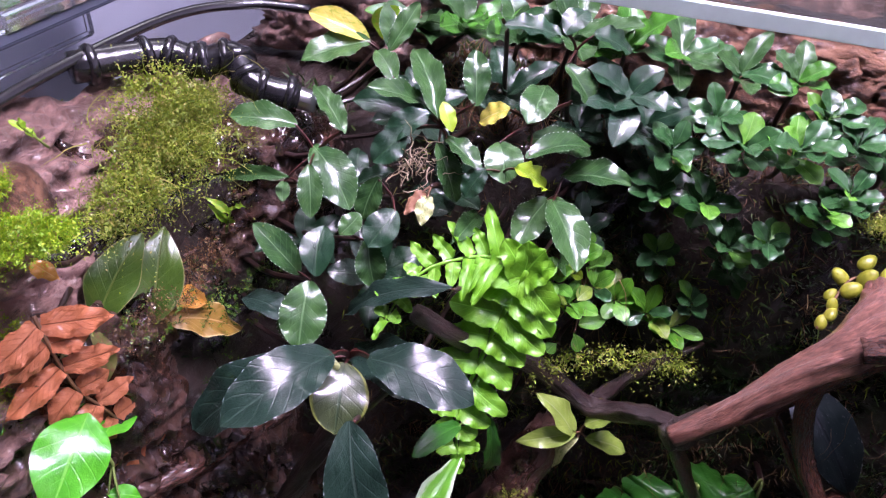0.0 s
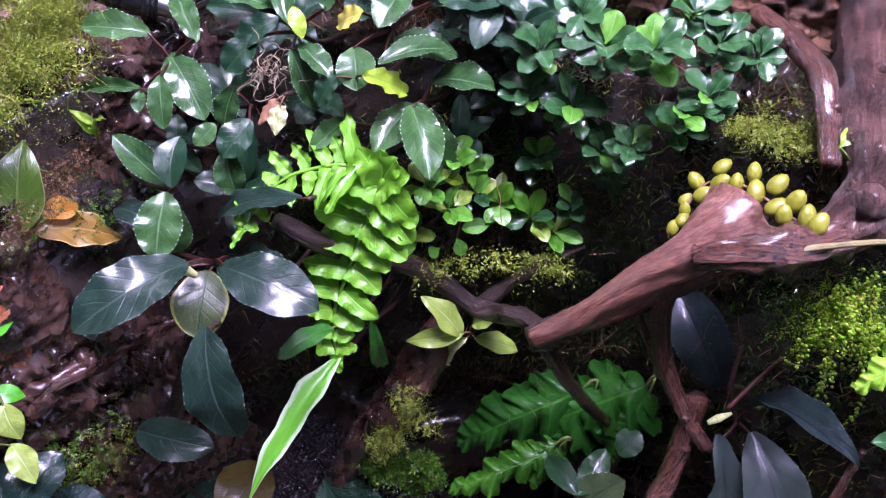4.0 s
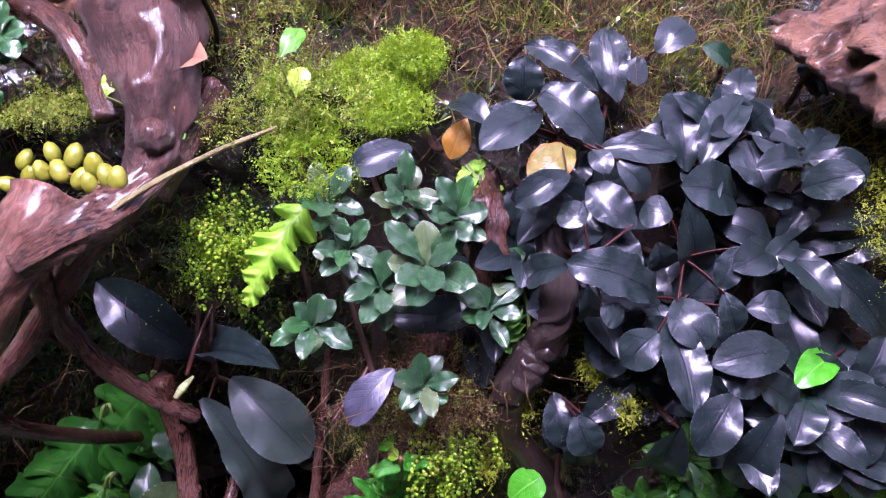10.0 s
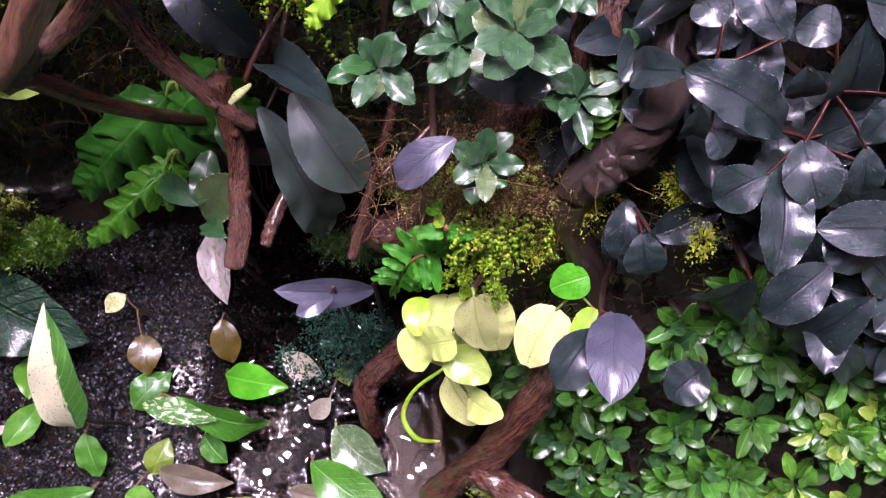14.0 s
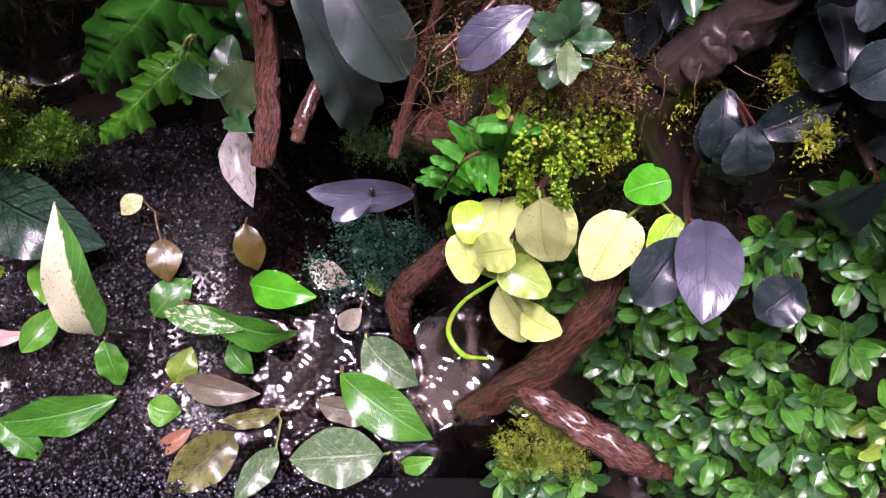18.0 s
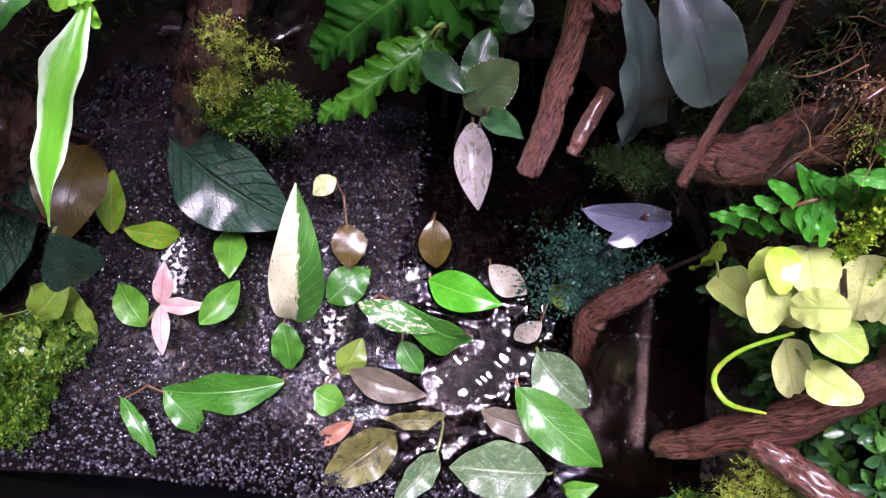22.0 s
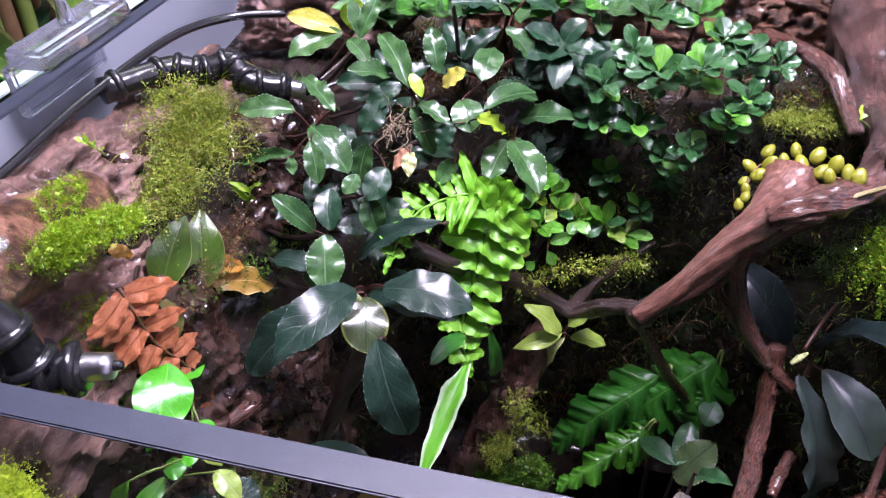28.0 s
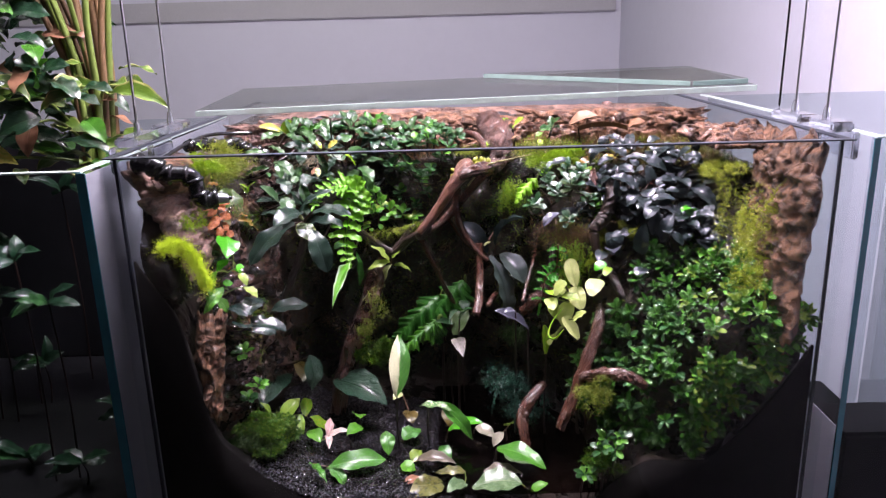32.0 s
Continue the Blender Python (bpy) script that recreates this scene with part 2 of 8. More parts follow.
# soil face along the front pane, blackened in place of its shade
SOIL_SHADE = plain("shade_black_soil", (0.004, 0.0035, 0.0035), 0.9, grain=0.5, scale=120)
SOIL_SHADE.node_tree.nodes["Principled BSDF"].inputs["Specular IOR Level"].default_value = 0.1
SOIL = earth("wet_soil", (0.006, 0.0045, 0.004), (0.026, 0.013, 0.009), (0.07, 0.034, 0.022), 38, 0.5, 1.0, 0.008, 0.5)
CORK = earth("cork_bark", (0.09, 0.05, 0.04), (0.34, 0.20, 0.165), (0.03, 0.016, 0.015), 34, 0.5, 1.0, 0.006, 0.3, (2.6, 0.8, 2.6))
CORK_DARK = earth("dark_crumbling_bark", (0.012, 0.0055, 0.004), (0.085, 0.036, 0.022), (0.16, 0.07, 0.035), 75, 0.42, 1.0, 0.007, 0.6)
CORK_RED = earth("red_cork_bark", (0.045, 0.018, 0.010), (0.29, 0.14, 0.08), (0.018, 0.009, 0.007), 62, 0.5, 1.0, 0.006, 0.25, (1.0, 2.0, 1.8))
WOOD = wood("wet_driftwood", (0.035, 0.012, 0.008), (0.13, 0.05, 0.034))
WOOD_PALE = wood("worn_driftwood", (0.09, 0.034, 0.024), (0.25, 0.110, 0.078), 60, 0.28, 0.8)
WOOD_DARK = wood("dark_wet_root", (0.010, 0.005, 0.004), (0.038, 0.017, 0.013), 80, 0.36, 0.5)
CORK_TRUNK = earth("wet_red_trunk", (0.03, 0.012, 0.009), (0.105, 0.042, 0.032), (0.014, 0.007, 0.006), 46, 0.4, 1.0, 0.006, 0.5, (1.6, 1.6, 0.6))
STUMP = earth("wet_stump_wood", (0.035, 0.013, 0.010), (0.12, 0.05, 0.038), (0.018, 0.008, 0.007), 60, 0.5, 1.0, 0.005, 0.18, (3.2, 0.5, 1.6))
TWIG = wood("dry_twig", (0.22, 0.18, 0.07), (0.42, 0.36, 0.16), 90, 0.5, 0.1)
STEM_DARK = plain("dark_rhizome", (0.02, 0.009, 0.007), 0.4, coat=0.3, grain=0.4)
STEM_RED = plain("red_stem", (0.05, 0.011, 0.009), 0.35, coat=0.3, grain=0.3)
STEM_GREEN = plain("green_stem", (0.16, 0.22, 0.05), 0.4, coat=0.2, grain=0.3)
STEM_BROWN = plain("brown_stem", (0.14, 0.07, 0.035), 0.45, coat=0.2, grain=0.3)
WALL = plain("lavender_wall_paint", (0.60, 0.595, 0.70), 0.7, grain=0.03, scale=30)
# unseen walls coloured dark so the front glass mirrors little light
WALL_DIM = plain("unseen_wall_reflection_dark", (0.07, 0.07, 0.075), 0.7, grain=0.05, scale=30)
# cabinet black, which also puts darkness into the neighbouring tank's inside
DARK = plain("dark_cabinet_and_tank_shade", (0.007, 0.007, 0.008), 0.6, grain=0.2, scale=40)
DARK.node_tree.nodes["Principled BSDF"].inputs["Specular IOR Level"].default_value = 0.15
FLOOR_M = plain("dark_floor", (0.08, 0.07, 0.065), 0.5, grain=0.25, scale=12)
PANE = thin_glass("clear_pane", (0.93, 0.96, 0.955), 0.01, 0.007, (0.5, 0.5, 0.55), 0.8)
PANE_DIM = thin_glass("neighbour_pane", (0.7, 0.76, 0.78), 0.02, 0.012, gain=0.5)
TANK_FILM = plain("pale_frosted_film", (0.80, 0.80, 0.85), 0.5, grain=0.12, scale=14)
PANE_FILM = plain("grey_window_film", (0.28, 0.29, 0.34), 0.4, grain=0.12, scale=14)
LID_GLASS = thin_glass("misted_lid_glass", (0.5, 0.54, 0.52), 0.05, 0.11, (0.24, 0.23, 0.21), 0.28)
EDGE = plain("polished_green_glass_edge", (0.60, 0.72, 0.68), 0.12, coat=0.6, grain=0.25, scale=60)
EDGE_GREEN = plain("thin_green_glass_edge", (0.28, 0.40, 0.37), 0.15, coat=0.4, grain=0.3, scale=60)
EDGE_DARK = plain("dark_glass_edge", (0.02, 0.024, 0.036), 0.45, coat=0.0, grain=0.3, scale=70)
EDGE_BLUE = plain("blue_green_glass_edge", (0.03, 0.16, 0.20), 0.15, coat=0.6, grain=0.3, scale=20)
ACRYLIC = plain("clear_acrylic", (0.86, 0.88, 0.95), 0.06, coat=0.3, trans=0.95, ior=1.2)
BLACK_PLASTIC = plain("black_plastic", (0.008, 0.008, 0.009), 0.22, coat=0.5, grain=0.2)
STEEL = plain("brushed_steel", (0.5, 0.5, 0.52), 0.3, metal=1.0)
WATER = thin_glass("pool_water", (0.14, 0.105, 0.09), 0.0, 0.0, gain=0.6)
_wt = WATER.node_tree
_wb = _wt.nodes.new("ShaderNodeBump")
_wb.inputs["Strength"].default_value, _wb.inputs["Distance"].default_value = 0.08, 0.0015
_wt.links.new(noise_tex(_wt, 38, 3, 0.5, coords(_wt)), _wb.inputs["Height"])
for _n in _wt.nodes:
    if _n.bl_idname in ("ShaderNodeBsdfGlossy", "ShaderNodeFresnel"):
        _wt.links.new(_wb.outputs[0], _n.inputs["Normal"])
FILM = thin_glass("rippled_water_film", (0.8, 0.78, 0.76), 0.0, 0.0, gain=0.5)
_ft = FILM.node_tree
_fb = _ft.nodes.new("ShaderNodeBump")
_fb.inputs["Strength"].default_value, _fb.inputs["Distance"].default_value = 1.0, 0.0036
_ft.links.new(noise_tex(_ft, 300, 2, 0.5, coords(_ft), 0.8), _fb.inputs["Height"])
for _n in _ft.nodes:
    if _n.bl_idname in ("ShaderNodeBsdfGlossy", "ShaderNodeFresnel"):
        _ft.links.new(_fb.outputs[0], _n.inputs["Normal"])
CLEAR = bpy.data.materials.new("clear_glass_core")
CLEAR.use_nodes = True
_ct = CLEAR.node_tree
_ct.nodes.remove(_ct.nodes["Principled BSDF"])
_ct.links.new(_ct.nodes.new("ShaderNodeBsdfTransparent").outputs[0], _ct.nodes["Material Output"].inputs[0])
DROP = plain("water_drop", (1, 1, 1), 0.0, trans=1.0, ior=1.33)

LEAF = {
    "tooth": leaf_mat("green_toothed_leaf", (0.015, 0.047, 0.014), (0.044, 0.108, 0.028), (0.09, 0.17, 0.07), 0.3, (0.4, 0.46, 0.38), 8, 0.4, edge_w=0.035, dots=True, coat=0.6, crough=0.11, spec=0.12),
    # darker copy of the toothed green, carrying the shade of leaves set behind
    "deep": leaf_mat("shade_deepened_leaf", (0.006, 0.025, 0.012), (0.014, 0.048, 0.02), (0.03, 0.07, 0.03), 0.3, None, 8, 0.35),
    "dark": leaf_mat("blue_black_leaf", (0.007, 0.018, 0.013), (0.016, 0.036, 0.024), (0.035, 0.06, 0.045), 0.3, (0.2, 0.24, 0.24), 7, 0.4, edge_w=0.02, dots=True, coat=0.3, crough=0.13, spec=0.2),
    "olive": leaf_mat("olive_edged_leaf", (0.03, 0.045, 0.02), (0.055, 0.075, 0.03), (0.02, 0.04, 0.02), 0.16, (0.22, 0.25, 0.06), 6, 0.5, edge_w=0.1, coat=0.8),
    "blue": leaf_mat("petrol_blue_leaf", (0.004, 0.013, 0.011), (0.010, 0.026, 0.021), (0.025, 0.05, 0.045), 0.25, None, 8, 0.4, coat=0.4),
    "black": leaf_mat("violet_black_leaf", (0.005, 0.010, 0.0105), (0.014, 0.026, 0.023), (0.003, 0.005, 0.006), 0.40, (0.14, 0.15, 0.16), 2, 0.3, spots=(0.07, 0.075, 0.085), edge_w=0.018, dots=True, coat=0.34, crough=0.17, spec=0.3, sheen=(0.84, 0.78, 1.0)),
    "twin": leaf_mat("satin_grey_black_leaf", (0.026, 0.045, 0.036), (0.05, 0.078, 0.060), (0.010, 0.016, 0.014), 0.5, (0.16, 0.18, 0.18), 2, 0.16, spots=(0.09, 0.10, 0.10), edge_w=0.018, dots=True, coat=0.6, crough=0.3, spec=0.8, sheen=(0.84, 0.78, 1.0)),
    "grey": leaf_mat("grey_violet_leaf", (0.045, 0.045, 0.07), (0.08, 0.08, 0.115), (0.04, 0.04, 0.06), 0.35, None, 7, 0.4),
    "mini": leaf_mat("glossy_mini_leaf", (0.011, 0.047, 0.014), (0.034, 0.102, 0.028), (0.05, 0.14, 0.04), 0.3, (0.4, 0.5, 0.35), 5, 0.25, edge_w=0.02, dots=True, coat=0.7, crough=0.09, spec=0.12),
    "sage": leaf_mat("sage_leaf", (0.010, 0.042, 0.015), (0.036, 0.100, 0.034), (0.03, 0.06, 0.04), 0.3, (0.3, 0.34, 0.3), 6, 0.35, edge_w=0.025, dots=True, coat=0.85, crough=0.2),
    "oliveg": leaf_mat("olive_green_leaf", (0.05, 0.085, 0.035), (0.09, 0.13, 0.05), (0.05, 0.08, 0.04), 0.25, (0.55, 0.55, 0.4), 6, 0.35, edge_w=0.04, dots=True, coat=0.5),
    "carpet": leaf_mat("glossy_carpet_leaf", (0.013, 0.058, 0.006), (0.042, 0.125, 0.011), (0.09, 0.24, 0.05), 0.24, None, 5, 0.3, coat=0.9, crough=0.10),
    "crypt": leaf_mat("green_water_leaf", (0.03, 0.12, 0.02), (0.08, 0.24, 0.035), (0.16, 0.32, 0.07), 0.25, None, 9, 0.4),
    "green": leaf_mat("mid_green_leaf", (0.026, 0.12, 0.012), (0.06, 0.2, 0.02), (0.12, 0.3, 0.06), 0.25, None, 11, 0.45, coat=0.35),
    "bright": leaf_mat("fresh_green_leaf", (0.055, 0.21, 0.02), (0.14, 0.36, 0.04), (0.2, 0.42, 0.08), 0.25, None, 7, 0.35, coat=0.35),
    "vivid": leaf_mat("vivid_green_leaf", (0.05, 0.30, 0.015), (0.10, 0.44, 0.025), (0.16, 0.48, 0.06), 0.15, None, 7, 0.3, coat=0.8),
    "vividlime": leaf_mat("lime_green_leaf", (0.17, 0.42, 0.02), (0.30, 0.52, 0.04), (0.35, 0.55, 0.1), 0.25, None, 7, 0.35, blotch=(0.42, 0.42, 0.05)),
    "lime": leaf_mat("young_lime_leaf", (0.20, 0.38, 0.02), (0.36, 0.50, 0.04), (0.4, 0.5, 0.1), 0.25, None, 7, 0.35),
    "yellow": leaf_mat("yellowing_leaf", (0.45, 0.40, 0.05), (0.62, 0.55, 0.14), (0.7, 0.6, 0.3), 0.35, None, 7, 0.35, blotch=(0.3, 0.38, 0.05)),
    "palelime": leaf_mat("pale_lime_leaf", (0.22, 0.33, 0.05), (0.34, 0.44, 0.09), (0.42, 0.5, 0.2), 0.3, None, 7, 0.35),
    "palegreen": leaf_mat("yellow_green_leaf", (0.12, 0.22, 0.025), (0.24, 0.34, 0.05), (0.3, 0.4, 0.1), 0.25, None, 7, 0.35, coat=0.4),
    "creamy": leaf_mat("cream_leaf", (0.46, 0.50, 0.20), (0.62, 0.63, 0.33), (0.5, 0.52, 0.25), 0.4, None, 8, 0.35, blotch=(0.25, 0.33, 0.1)),
    "creamgreen": leaf_mat("cream_green_leaf", (0.44, 0.55, 0.13), (0.60, 0.66, 0.25), (0.40, 0.5, 0.15), 0.4, None, 8, 0.4, coat=0.15),
    "creamspot": leaf_mat("spotted_cream_leaf", (0.50, 0.55, 0.19), (0.64, 0.66, 0.30), (0.42, 0.48, 0.15), 0.45, None, 8, 0.4, spots=(0.03, 0.03, 0.01), coat=0.1),
    "olivegreen": leaf_mat("leathery_olive_leaf", (0.030, 0.075, 0.010), (0.065, 0.12, 0.016), (0.10, 0.14, 0.03), 0.32, (0.2, 0.2, 0.08), 8, 0.3, edge_w=0.035, coat=0.6, crough=0.1),
    "oliveholed": leaf_mat("old_olive_leaf", (0.10, 0.11, 0.03), (0.16, 0.17, 0.05), (0.2, 0.2, 0.08), 0.35, None, 8, 0.35, blotch=(0.16, 0.09, 0.05)),
    "orangeleaf": leaf_mat("orange_leaf", (0.40, 0.17, 0.02), (0.55, 0.28, 0.05), (0.5, 0.3, 0.1), 0.35, None, 7, 0.35),
    "brownleaf": leaf_mat("ochre_leaf", (0.16, 0.10, 0.018), (0.25, 0.15, 0.028), (0.4, 0.25, 0.1), 0.35, (0.4, 0.3, 0.12), 8, 0.35, edge_w=0.06),
    "olivebrown": leaf_mat("olive_brown_leaf", (0.045, 0.036, 0.008), (0.09, 0.062, 0.012), (0.08, 0.06, 0.02), 0.25, None, 9, 0.45, coat=0.4),
    "corr": leaf_mat("corrugated_dark_leaf", (0.007, 0.028, 0.016), (0.014, 0.048, 0.024), (0.04, 0.09, 0.05), 0.26, None, 9, 1.0, coat=0.3, crough=0.2, deep=0.003),
    "pink": leaf_mat("pink_white_leaf", (0.62, 0.36, 0.36), (0.72, 0.60, 0.52), (0.6, 0.15, 0.2), 0.4, None, 8, 0.3),
    "palepink": leaf_mat("pale_rose_leaf", (0.36, 0.30, 0.24), (0.5, 0.44, 0.36), (0.5, 0.4, 0.3), 0.4, None, 8, 0.3, blotch=(0.3, 0.34, 0.2)),
    "pinkgrey": leaf_mat("rose_grey_leaf", (0.28, 0.24, 0.24), (0.42, 0.36, 0.36), (0.3, 0.25, 0.25), 0.3, None, 8, 0.3, blotch=(0.15, 0.17, 0.10), coat=0.5),
    "greybrown": leaf_mat("drowned_grey_leaf", (0.10, 0.085, 0.06), (0.18, 0.15, 0.11), (0.08, 0.06, 0.04), 0.25, None, 9, 0.4, coat=0.5),
    "greygreen": leaf_mat("drowned_green_leaf", (0.05, 0.10, 0.045), (0.11, 0.17, 0.08), (0.18, 0.24, 0.12), 0.22, None, 9, 0.4, blotch=(0.16, 0.22, 0.12), coat=0.5),
    "salmon": leaf_mat("salmon_dead_leaf", (0.42, 0.19, 0.12), (0.55, 0.28, 0.18), (0.5, 0.25, 0.15), 0.4, None, 8, 0.3),
    "olivehole": leaf_mat("decaying_olive_leaf", (0.14, 0.14, 0.04), (0.22, 0.22, 0.07), (0.1, 0.1, 0.03), 0.25, None, 9, 0.4, blotch=(0.06, 0.07, 0.03), coat=0.5),
    "varieg": leaf_mat("variegated_leaf", (0.03, 0.12, 0.02), (0.06, 0.2, 0.03), (0.1, 0.25, 0.06), 0.3, None, 9, 0.4, blotch=(0.55, 0.55, 0.36)),
    "halfcream": leaf_mat("half_cream_leaf", (0.03, 0.13, 0.02), (0.07, 0.22, 0.03), (0.3, 0.36, 0.16), 0.3, None, 9, 0.4, half=(0.66, 0.64, 0.42)),
    "strip": leaf_mat("white_edged_strap_leaf", (0.10, 0.36, 0.02), (0.16, 0.45, 0.03), (0.12, 0.4, 0.03), 0.35, (0.5, 0.66, 0.42), 13, 0.35, edge_w=0.26, coat=0.15),
    "fern": leaf_mat("lime_fern_frond", (0.10, 0.31, 0.014), (0.18, 0.42, 0.025), (0.25, 0.6, 0.06), 0.33, None, 6, 0.4, coat=0.3),
    "fernmid": leaf_mat("fresh_fern_frond", (0.05, 0.19, 0.01), (0.11, 0.31, 0.016), (0.12, 0.34, 0.05), 0.35, None, 7, 0.5, coat=0.2),
    "button": leaf_mat("oblong_fern_leaflet", (0.03, 0.20, 0.012), (0.06, 0.32, 0.02), (0.1, 0.36, 0.05), 0.35, None, 5, 0.5, coat=0.1),
    # two fern greens lowered so the hollow's shade lies in their colour
    "fernlo": leaf_mat("shade_dark_fern_frond", (0.012, 0.075, 0.008), (0.03, 0.14, 0.012), (0.05, 0.17, 0.02), 0.35, None, 7, 0.4, coat=0.1),
    "fernlow": leaf_mat("shade_lowered_fern_frond", (0.020, 0.10, 0.007), (0.055, 0.18, 0.012), (0.08, 0.24, 0.03), 0.3, None, 7, 0.6, coat=0.4),
    "fern2": leaf_mat("young_fern_frond", (0.22, 0.48, 0.03), (0.32, 0.60, 0.05), (0.4, 0.6, 0.12), 0.4, None, 7, 0.3, coat=0.1),
    "deadfern": leaf_mat("dead_orange_fern", (0.42, 0.125, 0.045), (0.62, 0.24, 0.115), (0.28, 0.09, 0.035), 0.42, None, 9, 0.9, coat=0.15),
    "goldgreen": leaf_mat("gold_tipped_leaf", (0.10, 0.11, 0.025), (0.22, 0.17, 0.035), (0.2, 0.12, 0.03), 0.2, (0.22, 0.10, 0.02), 7, 0.35, edge_w=0.10, coat=0.5),
    "pothos": leaf_mat("cream_edged_pothos_leaf", (0.04, 0.10, 0.010), (0.10, 0.17, 0.02), (0.12, 0.18, 0.04), 0.35, (0.34, 0.34, 0.12), 8, 0.35, edge_w=0.14),
    "peach": leaf_mat("peach_dead_leaf", (0.30, 0.14, 0.08), (0.42, 0.22, 0.13), (0.3, 0.15, 0.1), 0.5, None, 8, 0.4),
    "pod": leaf_mat("yellow_green_pod", (0.20, 0.22, 0.02), (0.33, 0.33, 0.035), (0.4, 0.4, 0.1), 0.35, None, 5, 0.2, coat=0.3),
}
MOSS = {
    "lime": island_mat("lime_moss", (0.52, 0.70, 0.04), (0.76, 0.86, 0.09), 0.5, (0.74, 0.84, 0.14), thin=0.45),
    "green": island_mat("bright_moss", (0.14, 0.30, 0.01), (0.32, 0.48, 0.015), 0.5, (0.42, 0.48, 0.03)),
    "bank": island_mat("bank_moss", (0.02, 0.085, 0.008), (0.085, 0.20, 0.014), 0.4, (0.24, 0.32, 0.03), coat=0.3),
    "olive": island_mat("olive_moss", (0.11, 0.18, 0.014), (0.32, 0.39, 0.04), 0.55, (0.36, 0.32, 0.08)),
    "dark": island_mat("dark_moss", (0.012, 0.042, 0.010), (0.045, 0.105, 0.02), 0.35, (0.11, 0.17, 0.04), coat=0.5),
    "brown": island_mat("brown_rootlets", (0.07, 0.032, 0.015), (0.22, 0.115, 0.05), 0.5, (0.32, 0.22, 0.09), coat=0.3),
    "pale": island_mat("pale_dry_roots", (0.32, 0.24, 0.15), (0.55, 0.46, 0.32), 0.6),
    "tuft": island_mat("blackish_green_blades", (0.022, 0.065, 0.048), (0.05, 0.13, 0.09), 0.22, None, coat=0.8),
    "wallmoss": island_mat("yellow_green_wall_moss", (0.28, 0.37, 0.02), (0.52, 0.58, 0.05), 0.55, (0.5, 0.42, 0.13)),
    "bead": island_mat("lime_beaded_moss", (0.16, 0.36, 0.015), (0.36, 0.56, 0.035), 0.35, (0.4, 0.42, 0.05), coat=0.3),
    # third colour: a share of paler grains painted in place of wet highlights
    "gravel": island_mat("wet_gravel_pale_glints", (0.008, 0.008, 0.01), (0.034, 0.032, 0.038), 0.10, (0.10, 0.095, 0.115), coat=1.0, thin=0.0),
}

# ---- building helpers ----


def mesh_of(name, verts, faces, mats, uvs=None, smooth=True, slots=None):
    me = bpy.data.meshes.new(name)
    me.from_pydata([tuple(map(float, v)) for v in verts], [], faces)
    for m in mats if isinstance(mats, (list, tuple)) else [mats]:
        me.materials.append(m)
    if uvs is not None:
        layer = me.uv_layers.new(name="UVMap")
        idx = np.zeros(len(me.loops), dtype=np.int32)
        me.loops.foreach_get("vertex_index", idx)
        layer.data.foreach_set("uv", np.asarray(uvs, dtype=np.float32)[idx].ravel())
    me.polygons.foreach_set("use_smooth", [smooth] * len(me.polygons))
    if slots is not None:
        me.polygons.foreach_set("material_index", slots)
    me.update()
    return me


def thing(name, at=(0, 0, 0), label="", category="", group="", kind=""):
    ob = new(name)
    ob.empty_display_size = 0.01
    ob.location = at
    return tagged(ob, label, category, group, kind)


def part(name, me, parent, label="", m=None):
    """Links a mesh as one part under a thing; m is its pose in the world."""
    if isinstance(me, bmesh.types.BMesh):
        data = bpy.data.meshes.new(name)
        me.to_mesh(data)
        me.free()
        me = data
    ob = new(name, me)
    w = m if m is not None else Matrix.Identity(4)
    ob.parent = parent
    up = Matrix.Translation(parent.location) if parent.parent is None else parent_world[parent.name]
    ob.matrix_parent_inverse = up.inverted()
    ob.matrix_basis = w
    parent_world[ob.name] = w
    if label:
        ob["label"] = label
    return ob


parent_world = {}


def box_mesh(name, lo, hi, mat, bevel=0.0006):
    bm = bmesh.new()
    bmesh.ops.create_cube(bm, size=1.0)
    lo, hi = Vector(lo), Vector(hi)
    for v in bm.verts:
        v.co = Vector([lo[i] + (v.co[i] + 0.5) * (hi[i] - lo[i]) for i in range(3)])
    if bevel:
        bmesh.ops.bevel(bm, geom=list(bm.edges), offset=bevel, segments=2, affect="EDGES")
    me = bpy.data.meshes.new(name)
    bm.to_mesh(me)
    bm.free()
    me.materials.append(mat)
    return me


def pane_mesh(name, lo, hi, mat, way):
    """A glass plate whose face towards way mirrors and is soiled; the rest of it is clear."""
    me = box_mesh(name, lo, hi, CLEAR, 0)
    me.materials.append(mat)
    for p in me.polygons:
        p.material_index = 1 if p.normal.dot(Vector(way)) > 0.9 else 0
    return me


def spline(pts, n):
    """Points along a smooth curve through pts (Catmull-Rom)."""
    P = [np.array(p, float) for p in pts]
    P = [2 * P[0] - P[1]] + P + [2 * P[-1] - P[-2]]
    out = []
    for i in range(n):
        u = i / (n - 1) * (len(P) - 3)
        k = min(int(u), len(P) - 4)
        f = u - k
        a, b, c, d = P[k:k + 4]
        out.append(0.5 * (2 * b + (c - a) * f + (2 * a - 5 * b + 4 * c - d) * f ** 2 + (3 * b - a - 3 * c + d) * f ** 3))
    return out


